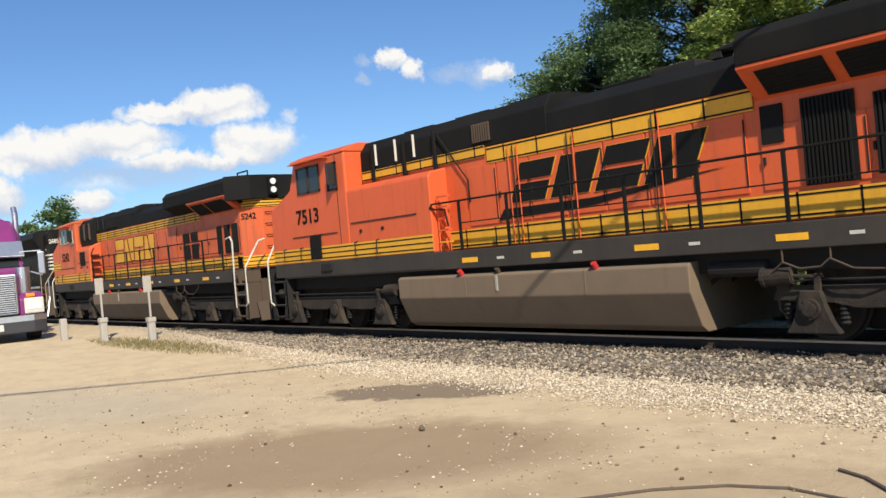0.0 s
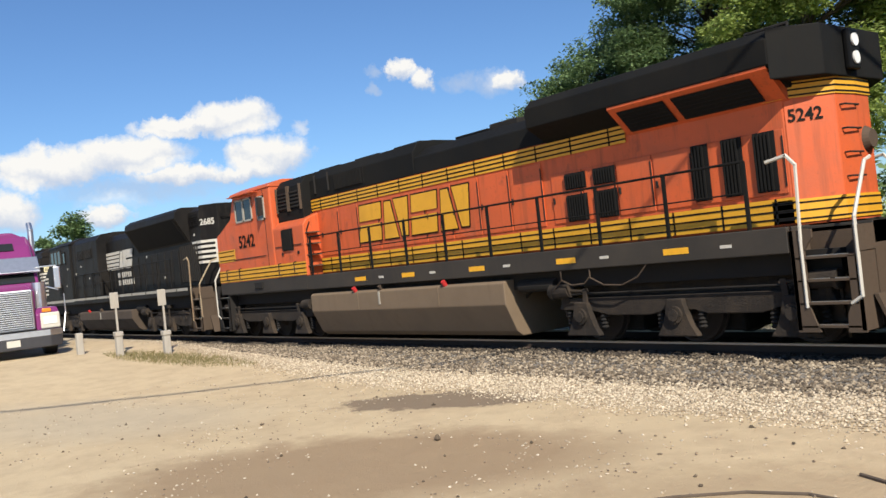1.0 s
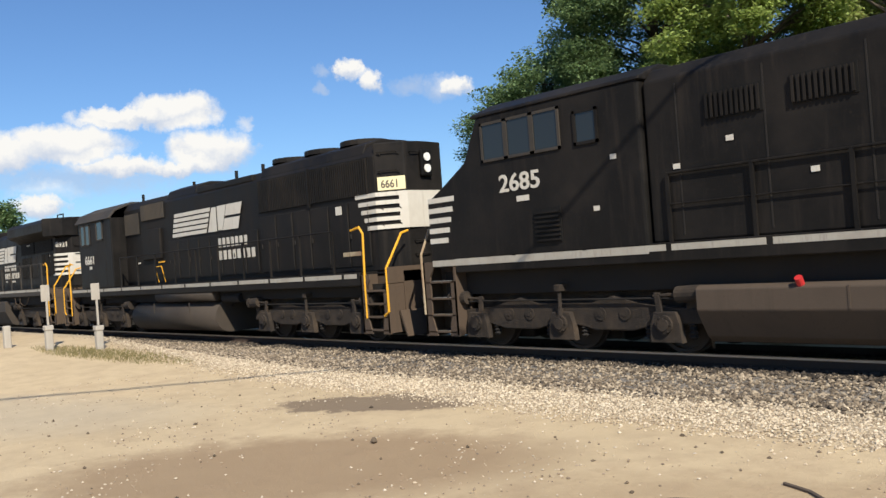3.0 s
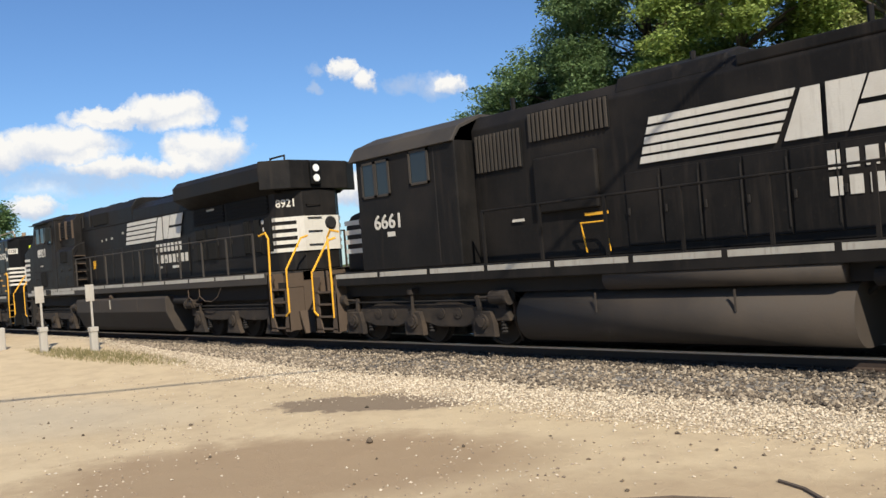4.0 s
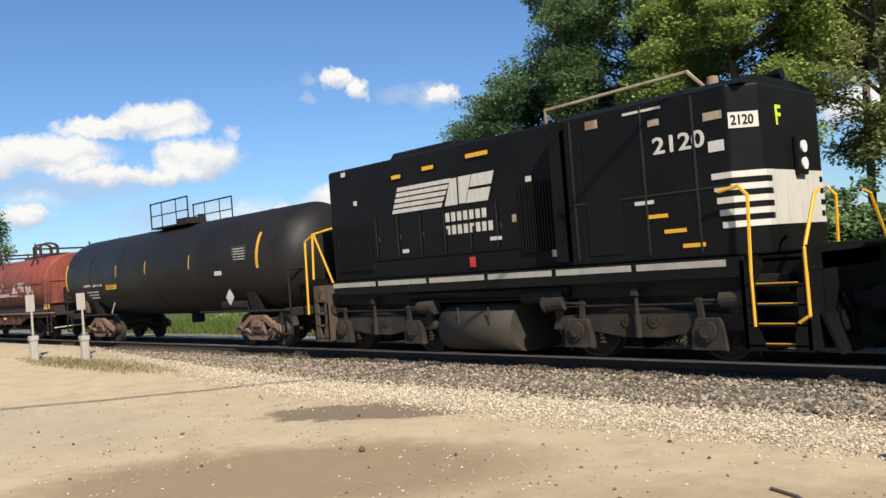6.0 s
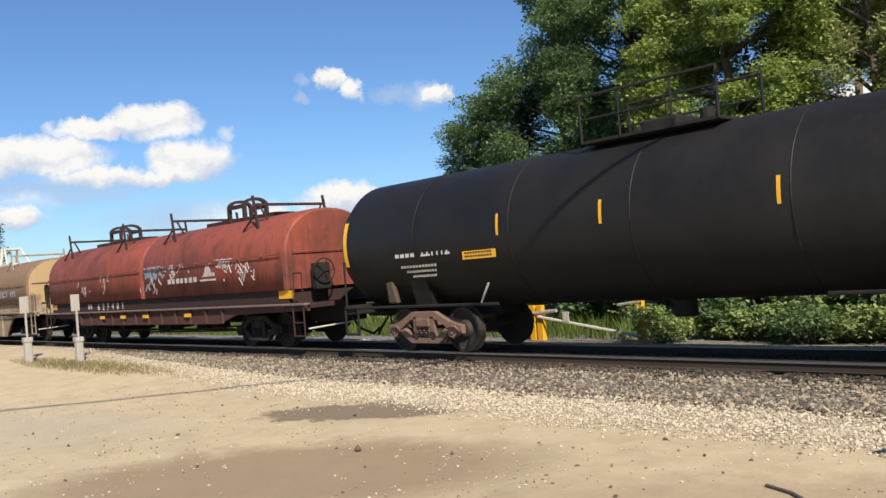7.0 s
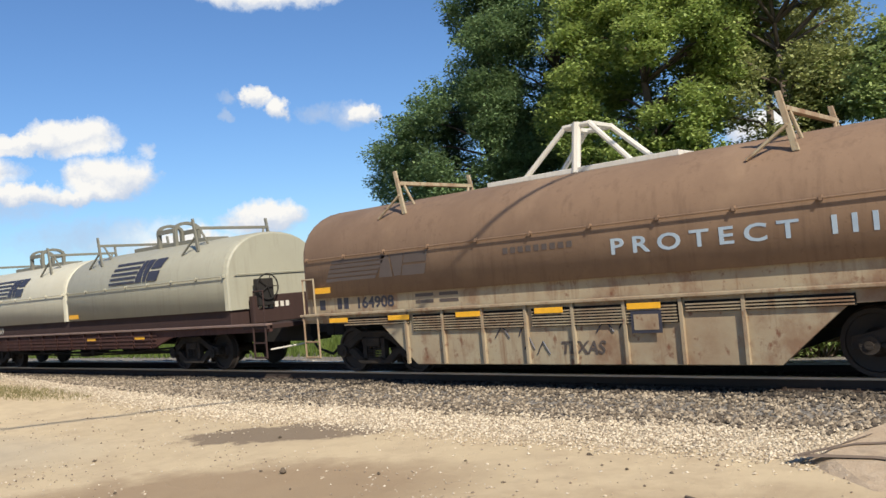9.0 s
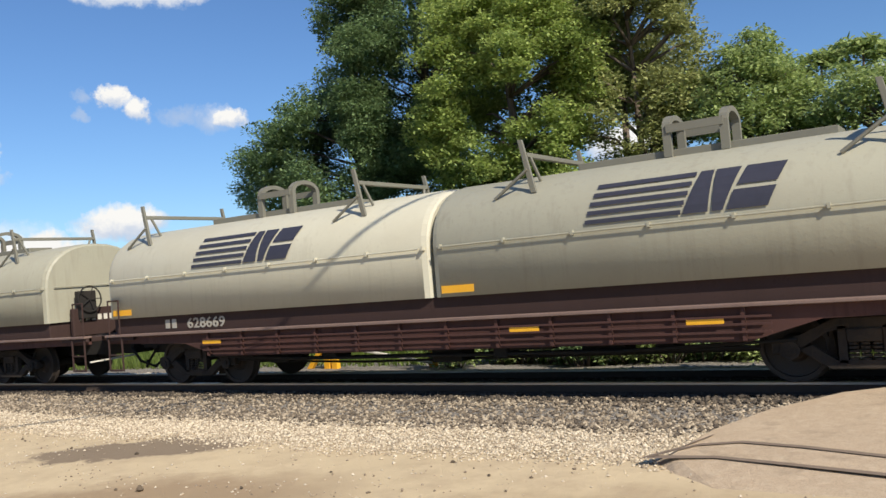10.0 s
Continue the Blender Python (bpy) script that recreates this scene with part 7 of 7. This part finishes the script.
def leaf_mesh(centres, radii, per, size, rng, droop=0.0, long=1.5):
    """Clumps of small folded leaves: two triangles each side of a midrib."""
    pts = []
    for c, r, k in zip(centres, radii, per):
        v = rng.normal(0, 1, (k, 3))
        v /= np.linalg.norm(v, axis=1)[:, None]
        v *= (rng.uniform(0, 1, k) ** 0.45 * r)[:, None]
        v[:, 2] = v[:, 2] * 0.55 - droop * rng.uniform(0, 1, k)
        pts.append(np.asarray(c) + v)
    p = np.concatenate(pts)
    n = len(p)
    a, tilt, s = rng.uniform(0, 2 * np.pi, n), rng.normal(-0.1, 0.42, n), rng.uniform(0.6, 1.25, n) * size
    d = np.stack([np.cos(a) * np.cos(tilt), np.sin(a) * np.cos(tilt), np.sin(tilt) - droop * 0.4], 1)
    side = np.stack([-np.sin(a), np.cos(a), rng.normal(0, 0.38, n)], 1)
    up = np.cross(d, side)
    L, Wd = (s * long)[:, None], (s * 0.45)[:, None]
    v = np.stack([p, p + d * L * 0.5 + side * Wd + up * Wd * 0.3, p + d * L, p + d * L * 0.5 - side * Wd + up * Wd * 0.3], 1).reshape(-1, 3)
    i = np.arange(n) * 4
    f = np.stack([np.stack([i, i + 1, i + 2], 1), np.stack([i, i + 2, i + 3], 1)], 1).reshape(-1, 3)
    me = bpy.data.meshes.new("leaves")
    me.vertices.add(len(v))
    me.vertices.foreach_set("co", v.astype(np.float32).ravel())
    me.loops.add(f.size)
    me.loops.foreach_set("vertex_index", f.astype(np.int32).ravel())
    me.polygons.add(len(f))
    me.polygons.foreach_set("loop_start", np.arange(0, f.size, 3, dtype=np.int32))
    me.update(calc_edges=True)
    me.validate()
    return me


BARK = weathered("grey_brown_bark", (0.13, 0.10, 0.075), (0.05, 0.04, 0.03), 0.6, 0.9, scale=3, bump=0.6)


def limb(bm, p, q, r0, r1):
    cyl(bm, p, q, r0, 7, r1)


def make_tree(label, base, crown, radii, leaf, count, size, seed, trunk_r=0.22, gaps=0.35, clump=0.75, bare=0):
    """A tapered trunk with forking limbs and a crown of many small leaves in uneven clumps."""
    rng = np.random.default_rng(seed)
    rnd = random.Random(seed)
    top = thing("tree", label, "tree", "trees beyond the track")
    top.location = base
    c = Vector(crown) - Vector(base)
    R = Vector(radii)
    ends = []
    tries = 0
    n_clumps = max(12, count // 130)
    while len(ends) < n_clumps and tries < 40000:
        tries += 1
        u = rng.normal(0, 1, 3)
        u /= np.linalg.norm(u)
        k = rng.uniform(0.45, 1.0) ** 0.6
        bump = 1 + 0.34 * noise.noise(Vector(u) * 2.6 + Vector((seed, 0, 0)))
        pnt = Vector((u[0] * R.x, u[1] * R.y, u[2] * R.z)) * k * bump
        if noise.noise((c + pnt) * 0.55 + Vector((0, seed * 3.1, 0))) < -0.5 + gaps:
            continue
        ends.append(c + pnt)
    bm = bmnew()
    z0 = c.z - R.z * 0.75
    crook = Vector((rnd.uniform(-0.4, 0.4), rnd.uniform(-0.3, 0.3), max(1.0, z0)))
    mid = Vector((c.x * 0.7, c.y * 0.7, c.z))
    peak = Vector((c.x, c.y, c.z + R.z * 0.75))
    limb(bm, (0, 0, -0.3), crook, trunk_r, trunk_r * 0.8)
    limb(bm, crook, mid, trunk_r * 0.8, trunk_r * 0.5)
    limb(bm, mid, peak, trunk_r * 0.5, 0.03)
    spine = [crook.lerp(mid, f) for f in (0.1, 0.4, 0.7, 1.0)] + [mid.lerp(peak, f) for f in (0.25, 0.5, 0.75)]
    for e in rnd.sample(ends, min(len(ends), 40 + bare)):
        s = min((p for p in spine if p.z < e.z - 0.5), key=lambda p: (p - e).length, default=spine[0])
        j = s.lerp(e, 0.5) + Vector((rnd.uniform(-0.3, 0.3), rnd.uniform(-0.3, 0.3), 0.25))
        limb(bm, s, j, 0.055, 0.032)
        limb(bm, j, e + (e - j) * 0.15, 0.032, 0.010)
    part("trunk", bm, BARK, top, "", True)
    rad = rng.uniform(0.55, 1.25, len(ends)) * clump
    share = rad ** 2 / np.sum(rad ** 2) * count
    me = leaf_mesh([tuple(e) for e in ends], rad, [max(6, int(s)) for s in share], size, rng)
    me.materials.append(leaf)
    crown_ob = new("crown", me)
    crown_ob.parent = top
    return top


DARK_LEAF = leaf_material("dark_green_leaves", (0.085, 0.15, 0.06), (0.27, 0.37, 0.17))
BRIGHT_LEAF = leaf_material("bright_green_leaves", (0.15, 0.225, 0.06), (0.50, 0.585, 0.18))
MID_LEAF = leaf_material("mid_green_leaves", (0.13, 0.195, 0.065), (0.50, 0.59, 0.23))
DRY_LEAF = leaf_material("olive_leaves", (0.125, 0.155, 0.06), (0.50, 0.52, 0.21))
G = LOW - 0.08
make_tree("tall dark green broadleaf tree behind the track", (-17.2, 23.5, G), (-18.2, 22.8, 5.8), (3.7, 3.0, 3.0), DARK_LEAF, 110000, 0.085, 11, 0.26, 0.36, 0.55)
make_tree("tall dark green broadleaf tree behind the track", (-15.6, 25.0, G), (-16.2, 24.2, 9.6), (3.2, 3.0, 5.0), DARK_LEAF, 140000, 0.085, 12, 0.28, 0.36, 0.55)
make_tree("sunlit bright green maple-like tree", (-10.9, 21.8, G), (-11.2, 21.4, 6.7), (3.1, 2.6, 3.7), BRIGHT_LEAF, 105000, 0.090, 13, 0.20, 0.40, 0.48)
make_tree("thin olive tree with bare limbs showing", (-7.6, 23.0, G), (-8.0, 22.8, 7.0), (2.0, 2.0, 4.0), DRY_LEAF, 50000, 0.088, 14, 0.13, 0.36, 0.5, 30)
make_tree("mid-green roadside tree in full leaf", (-4.9, 23.0, G), (-5.0, 22.8, 4.8), (1.9, 2.0, 2.5), MID_LEAF, 56000, 0.085, 15, 0.16, 0.36, 0.45)
make_tree("mid-green roadside tree in full leaf", (-1.4, 22.5, G), (-1.6, 22.4, 3.5), (2.4, 2.1, 2.5), MID_LEAF, 52000, 0.085, 16, 0.15, 0.36, 0.45)
make_tree("mid-green roadside tree in full leaf", (2.6, 23.5, G), (2.6, 23.5, 4.6), (3.0, 2.6, 3.6), MID_LEAF, 12000, 0.14, 17, 0.18, 0.33, 0.7)
make_tree("mid-green roadside tree in full leaf", (8.5, 24.0, G), (8.5, 24.0, 5.0), (3.6, 3.0, 4.0), MID_LEAF, 9000, 0.18, 18, 0.2, 0.33, 0.8)
make_tree("olive tree with bare limbs behind the track", (-9.4, 25.5, G), (-9.6, 25.5, 9.6), (2.2, 2.2, 3.8), DRY_LEAF, 56000, 0.09, 19, 0.13, 0.34, 0.55, 10)


def bush(label, x, y, rx, rz, leaf, count, size, seed):
    rng = np.random.default_rng(seed)
    top = thing("bush", label, "bush", "scrub beyond the track")
    z = ground_height(x, y)
    top.location = (x, y, z)
    ends = []
    while len(ends) < max(10, count // 90):
        u = rng.normal(0, 1, 3)
        u /= np.linalg.norm(u)
        k = rng.uniform(0.3, 1.0)
        ends.append((u[0] * rx * k, u[1] * rx * 0.7 * k, rz * 0.45 + u[2] * rz * 0.5 * k))
    bm = bmnew()
    for e in ends[:14]:
        limb(bm, (e[0] * 0.2, e[1] * 0.2, -0.1), e, 0.03, 0.008)
    part("stem_clump", bm, BARK, top)
    me = leaf_mesh(ends, rng.uniform(0.3, 0.55, len(ends)) * min(1.0, rx), [max(5, count // len(ends))] * len(ends), size, rng)
    me.materials.append(leaf)
    o = new("foliage", me)
    o.parent = top
    return top


rnd = random.Random(21)
for i in range(26):
    x = -20 + i * 1.05 + rnd.uniform(-0.3, 0.3)
    bush("dense dark scrub under the trees" if i % 3 else "pale green leafy scrub", x, rnd.uniform(18.6, 21.5), rnd.uniform(1.0, 1.6), rnd.uniform(2.6, 4.4) * (0.5 if x < -17 else 1), (DARK_LEAF, MID_LEAF, DARK_LEAF)[i % 3], 4200, 0.13, 100 + i)
for i in range(14):
    x = -38 + i * 1.4 + rnd.uniform(-0.3, 0.3)
    bush("low weedy shrub beyond the rails", x, rnd.uniform(19, 24), rnd.uniform(0.9, 1.4), rnd.uniform(0.5, 1.0), MID_LEAF, 900, 0.09, 200 + i)


def sumac(x, y, h, seed):
    """A slender stem topped by a spray of long drooping fronds."""
    rng = np.random.default_rng(seed)
    top = thing("sumac", "slender sumac with palm-like drooping fronds", "tree", "sumacs on the skyline")
    top.location = (x, y, G)
    part("stem", cyl(bmnew(), (0, 0, -0.2), (0.1, 0, h), 0.06, 7, 0.03), BARK, top)
    cs = []
    for k in range(11):
        a = 2 * math.pi * k / 11 + rng.uniform(-0.2, 0.2)
        for j in range(1, 9):
            f = j / 8
            cs.append((0.1 + math.cos(a) * 0.62 * f, math.sin(a) * 0.62 * f, h + 0.35 * math.sin(f * 2.6) - 0.28 * f * f))
    me = leaf_mesh(cs, [0.10] * len(cs), [7] * len(cs), 0.10, rng, 0.1, 2.2)
    me.materials.append(MID_LEAF)
    o = new("fronds", me)
    o.parent = top


for k, (x, y, h) in enumerate(((-3.3, 23.6, 6.7), (-2.75, 24.4, 7.0), (-2.3, 23.4, 6.8), (-1.7, 23.8, 6.6))):
    sumac(x, y, h, 300 + k)


def grass(name, label, count, area, height, material, seed, keep=None):
    rng = np.random.default_rng(seed)
    v, f = [], []
    x0, x1, y0, y1 = area
    while len(f) < count:
        x, y = rng.uniform(x0, x1), rng.uniform(y0, y1)
        if keep and rng.random() > keep(x, y):
            continue
        z, h, a = ground_height(x, y), rng.uniform(*height), rng.uniform(0, 6.28)
        w, b = 0.008 + 0.03 * h, rng.normal(0, 0.35, 2) * h
        i = len(v)
        v += [(x - w * math.cos(a), y - w * math.sin(a), z - 0.01), (x + w * math.cos(a), y + w * math.sin(a), z - 0.01), (x + b[0], y + b[1], z + h)]
        f.append((i, i + 1, i + 2))
    me = bpy.data.meshes.new(name)
    me.from_pydata(v, [], f)
    me.materials.append(material)
    return tagged(new(name, me), label, "grass", kind="stuff")


GRASS = leaf_material("dry_green_grass", (0.16, 0.145, 0.06), (0.36, 0.31, 0.15))
LUSH = leaf_material("lush_grass", (0.05, 0.09, 0.02), (0.20, 0.26, 0.06))
grass("yard_grass", "thin dry grass at the foot of the posts", 3000, (-23.5, -16.5, 6.4, 9.4), (0.02, 0.10), GRASS, 31,
      lambda x, y: max(0.0, 1 - ((x + 20) / 2.9) ** 2 - ((y - 7.3 - (x + 20) * 0.28) / 0.75) ** 2))
grass("verge_grass", "tall green grass beyond the rails", 20000, (-48, 4, 16.6, 20.5), (0.15, 0.6), LUSH, 32)
for i in range(18):
    x = -10.2 + i * 0.78 + rnd.uniform(-0.25, 0.25)
    bush("tall leafy weeds at the foot of the ballast", x, rnd.uniform(15.9, 16.9), rnd.uniform(0.55, 0.9), rnd.uniform(0.7, 1.15), (MID_LEAF, DARK_LEAF, MID_LEAF)[i % 3], 1500, 0.075, 400 + i)


def far_tree(x, y, h, r, seed, leaf=None):
    rng = np.random.default_rng(seed)
    top = thing("tree", "distant dark tree on the skyline", "tree", "distant trees")
    top.location = (x, y, LOW)
    part("trunk", cyl(bmnew(), (0, 0, -0.3), (0, 0, h * 0.9), 0.35, 7, 0.05), BARK, top)
    cs, rs = [], []
    for k in range(60):
        f = rng.uniform(0.15, 1.0)
        a, q = rng.uniform(0, 6.28), r * (1 - f * 0.75) * rng.uniform(0.3, 1.0)
        cs.append((q * math.cos(a), q * math.sin(a), h * f))
        rs.append(r * 0.27)
    me = leaf_mesh(cs, rs, [90] * 60, 0.42, rng)
    me.materials.append(leaf or DARK_LEAF)
    o = new("crown", me)
    o.parent = top


far_tree(-142, 38, 15.0, 6.2, 41)
far_tree(-150, 36, 12.0, 4.5, 46)
for k, (x, y, h) in enumerate(((-150, 70, 9), (-160, 88, 8), (-150, 98, 8.5), (-140, 106, 8), (-165, 60, 8), (-120, 105, 8), (-175, 110, 9), (-110, 112, 7.5))):
    far_tree(x, y, h, 4.5, 50 + k)


# ---- posts, barrier, utility line ----
POST_GREY = weathered("weathered_grey_post", (0.40, 0.37, 0.32), (0.22, 0.18, 0.13), 0.6, 0.85, scale=4, bump=0.4)


def marker_post(x, y, h, block):
    top = thing("marker_post", "thin sign post in a stout weathered white stub" if h else "short stout weathered white stub post", "post", "posts at the yard's edge")
    top.location = (x, y, ground_height(x, y))
    part("stub", box(bmnew(), -0.085, 0.085, -0.085, 0.085, -0.1, block, 0.03), POST_GREY, top)
    if h:
        part("stub_cap", box(bmnew(), -0.105, 0.105, -0.10, 0.10, block - 0.12, block, 0.02), POST_GREY, top)
        part("rod", box(bmnew(), -0.025, 0.025, -0.022, 0.022, block, h, 0.006), POST_GREY, top)
        part("plate", box(bmnew(), -0.02, 0.02, -0.12, 0.08, h - 0.40, h, 0.008), POST_GREY, top, "small pale marker plate seen edge-on")


marker_post(-23.42, 6.18, 0, 0.56)
marker_post(-21.76, 6.67, 1.58, 0.60)
marker_post(-20.87, 7.54, 1.60, 0.58)


def barrier():
    """A low yellow barrier beyond the rails: a braced trestle, a post, and a fallen rail between."""
    top = thing("yellow_barrier", "low yellow timber barrier with a slanted pole", "barrier", "")
    x, y = -14.0, 16.2
    z = ground_height(x, y)
    top.location = (x, y, z)
    for a, n in ((-0.06, "upright"), (0.18, "upright")):
        part(n, box(bmnew(), a - 0.09, a + 0.09, -0.07, 0.07, -0.1, 0.86, 0.01), SAFETY, top)
    part("brace", prism(bmnew(), [(-0.75, 0), (-0.58, 0), (-0.02, 0.66), (-0.12, 0.72)], -0.06, 0.06, "y", 0.01), SAFETY, top)
    part("cross_bar", tube(bmnew(), [(-0.75, -0.05, 0.60), (0.7, -0.05, 0.72)], 0.045), POST_GREY, top)
    part("slanted_pole", tube(bmnew(), [(0.2, -0.1, 0.58), (3.1, -0.1, 0.12)], 0.035), WHITE, top)
    part("tag", box(bmnew(), 0.98, 1.16, -0.14, -0.12, 0.46, 0.70), WHITE, top)
    part("end_post", box(bmnew(), 3.0, 3.18, -0.07, 0.07, -0.1, 0.95, 0.01), SAFETY, top)
    part("end_arm", tube(bmnew(), [(2.55, -0.05, 0.82), (3.1, -0.05, 0.88)], 0.035), POST_GREY, top)


barrier()


def utility_line():
    """A cable high across the yard on two timber poles; it throws the slanting shadow on the train."""
    for x, y in ((-19.8, -30.0), (16.3, 40.0)):
        top = thing("utility_pole", "tall weathered timber utility pole", "pole", "utility poles")
        top.location = (x, y, -0.6)
        part("shaft", cyl(bmnew(), (0, 0, -0.3), (0, 0, 11.4), 0.16, 10, 0.11), BARK, top)
        part("crossarm", box(bmnew(), -0.9, 0.9, -0.06, 0.06, 10.95, 11.09), BARK, top)
    cable = tube(bmnew(), [(-19.8, -30, 10.5), (16.3, 40, 10.5)], 0.040, 8)
    tagged(part("overhead_cable", cable, plain("black_cable", (0.02, 0.02, 0.02), 0.6)), "thick black overhead cable between poles", "cable")


utility_line()


# ---- the parked road tractor ----
def road_tractor():
    purple = weathered("magenta_purple_paint", (0.20, 0.030, 0.145), (0.11, 0.02, 0.08), 0.3, 0.3)
    chrome = plain("bright_chrome", (0.72, 0.73, 0.74), 0.38, 1.0, 0.15)
    dark = plain("dark_plastic", (0.035, 0.035, 0.04), 0.6)
    tyre = plain("black_rubber", (0.02, 0.02, 0.02), 0.9)
    amber = plain("amber_lens", (0.8, 0.25, 0.02), 0.3)
    top = thing("truck_tractor", "purple long-nosed truck tractor with chrome grille", "truck", "")
    # front faces +x; z = 0 on the ground
    part("hood", prism(bmnew(), [(-0.62, 0.75), (-0.66, 1.75), (-0.45, 1.92), (0.45, 1.92), (0.66, 1.75), (0.62, 0.75)], -1.9, -0.08, "x", 0.04), purple, top)
    grille = part("grille", box(bmnew(), -0.09, 0.0, -0.60, 0.60, 0.72, 1.80, 0.04), chrome, top, "tall chrome grille surround")
    for k in range(17):
        z = 0.80 + 0.056 * k
        part("grille_bar", box(bmnew(), 0.0, 0.03, -0.53, 0.53, z, z + 0.03, 0.004), chrome, grille)
    part("grille_back", box(bmnew(), -0.01, 0.008, -0.54, 0.54, 0.78, 1.75), dark, grille)
    bump = part("bumper", prism(bmnew(), [(-0.35, -1.22), (0.12, -1.22), (0.26, -0.9), (0.26, 0.9), (0.12, 1.22), (-0.35, 1.22)], 0.24, 0.70, "z", 0.03), dark, top, "dark steel bumper with blank plate")
    part("bumper_band", prism(bmnew(), [(-0.3, -1.225), (0.125, -1.225), (0.265, -0.9), (0.265, 0.9), (0.125, 1.225), (-0.3, 1.225)], 0.54, 0.69, "z"), chrome, bump)
    part("plate", box(bmnew(), 0.262, 0.272, -0.16, 0.16, 0.33, 0.50), WHITE, bump)
    for s in (-1, 1):
        fender = part("fender", prism(bmnew(), [(0.0, 0.66), (0.02, 1.12), (-0.25, 1.28), (-1.2, 1.30), (-1.6, 0.95), (-1.45, 0.7), (-1.2, 1.02), (-0.6, 1.02), (-0.38, 0.66)], min(s * 0.62, s * 1.2), max(s * 0.62, s * 1.2), "y", 0.04), purple, top)
        lamp = part("headlight", box(bmnew(), 0.0, 0.06, min(s * 0.72, s * 1.2), max(s * 0.72, s * 1.2), 0.72, 1.14, 0.03), WHITE, top, "white framed rectangular headlight")
        part("lens", box(bmnew(), 0.055, 0.075, min(s * 0.79, s * 1.12), max(s * 0.79, s * 1.12), 0.84, 1.04), LENS, lamp)
        part("marker_lamp", box(bmnew(), -0.1, 0.02, min(s * 0.78, s * 1.0), max(s * 0.78, s * 1.0), 1.16, 1.26, 0.02), amber, top)
        bm = bmnew()
        cyl(bm, (-0.85, s * 0.86, 0.50), (-0.85, s * 1.16, 0.50), 0.50, 28)
        wheel = part("wheel", bm, tyre, top)
        part("rim", cyl(bmnew(), (-0.85, s * 1.10, 0.50), (-0.85, s * 1.18, 0.50), 0.28, 20), chrome, wheel)
        for x in (-5.6, -6.9):
            w2 = part("wheel", cyl(bmnew(), (x, s * 0.6, 0.50), (x, s * 1.2, 0.50), 0.50, 24), tyre, top)
            part("rim", cyl(bmnew(), (x, s * 1.12, 0.50), (x, s * 1.21, 0.50), 0.26, 18), chrome, w2)
        part("exhaust_stack", tube(bmnew(), [(-3.4, s * 1.14, 1.0), (-3.4, s * 1.14, 3.62), (-3.55, s * 1.14, 3.8)], 0.085, 12), chrome, top)
        mir = part("mirror_arm", tube(bmnew(), [(-1.95, s * 1.0, 2.45), (-1.8, s * 1.5, 2.45), (-1.8, s * 1.5, 1.75), (-1.95, s * 1.0, 1.95)], 0.022), chrome, top)
        part("mirror", box(bmnew(), -1.84, -1.74, min(s * 1.42, s * 1.6), max(s * 1.42, s * 1.6), 1.78, 2.42, 0.03), chrome, mir)
        part("air_cleaner", cyl(bmnew(), (-1.75, s * 0.98, 1.15), (-1.75, s * 0.98, 2.0), 0.19, 18), chrome, top)
        part("side_antenna", tube(bmnew(), [(0.1, s * 1.26, 0.6), (0.0, s * 1.36, 1.1), (0.0, s * 1.36, 1.6)], 0.015), chrome, top)
    part("cab", prism(bmnew(), [(-1.9, 0.7), (-1.9, 1.95), (-2.35, 2.62), (-3.2, 2.66), (-3.2, 0.7)], -1.05, 1.05, "y", 0.05), purple, top)
    for s in (-1, 1):
        part("windscreen", prism(bmnew(), [(-1.935, 2.02), (-2.305, 2.56), (-2.29, 2.575), (-1.92, 2.035)], min(s * 0.03, s * 0.95), max(s * 0.03, s * 0.95), "y"), CAB_GLASS, top)
    part("sun_visor", prism(bmnew(), [(-1.92, 2.30), (-1.88, 2.34), (-2.26, 2.78), (-2.36, 2.76)], -1.1, 1.1, "y", 0.01), chrome, top, "broad polished sun visor")
    part("sleeper", prism(bmnew(), [(-1.18, 0.7), (-1.2, 2.9), (-1.05, 3.35), (-0.6, 3.58), (0.6, 3.58), (1.05, 3.35), (1.2, 2.9), (1.18, 0.7)], -5.0, -3.2, "x", 0.06), purple, top, "tall purple sleeper")
    part("roof_fairing", prism(bmnew(), [(-2.3, 2.66), (-2.75, 3.15), (-3.3, 3.5), (-3.3, 2.66)], -1.02, 1.02, "y", 0.10), purple, top)
    part("fairing_window", prism(bmnew(), [(-2.60, 3.0), (-2.82, 3.22), (-2.80, 3.235), (-2.58, 3.015)], -0.55, 0.55, "y"), CAB_GLASS, top)
    part("chassis", box(bmnew(), -7.6, -0.3, -0.45, 0.45, 0.55, 0.85), dark, top)
    part("fuel_cylinder", cyl(bmnew(), (-3.2, -0.95, 0.7), (-4.9, -0.95, 0.7), 0.32, 18), chrome, top)
    return top


tractor = road_tractor()
tractor.matrix_basis = pose(-24.7, 4.85, ground_height(-24.6, 5.2), 0, 0, -5)


def motions():
    """The whole train rolls by at one speed; its wheels turn with it."""
    for vehicle, x in TRAIN:
        walk(vehicle, [(t, pose(FIRST + x + SPEED * t, TRACK, 0)) for t in (0.0, 2.5, 5.0, 7.5, 10.0)])
    turns = [k / 30 for k in range(301)]
    for wheelset, x, r in WHEELS:
        rate = math.degrees(SPEED / r)
        walk(wheelset, [(t, pose(x, 0, r, 0, rate * t, 0)) for t in turns])


motions()
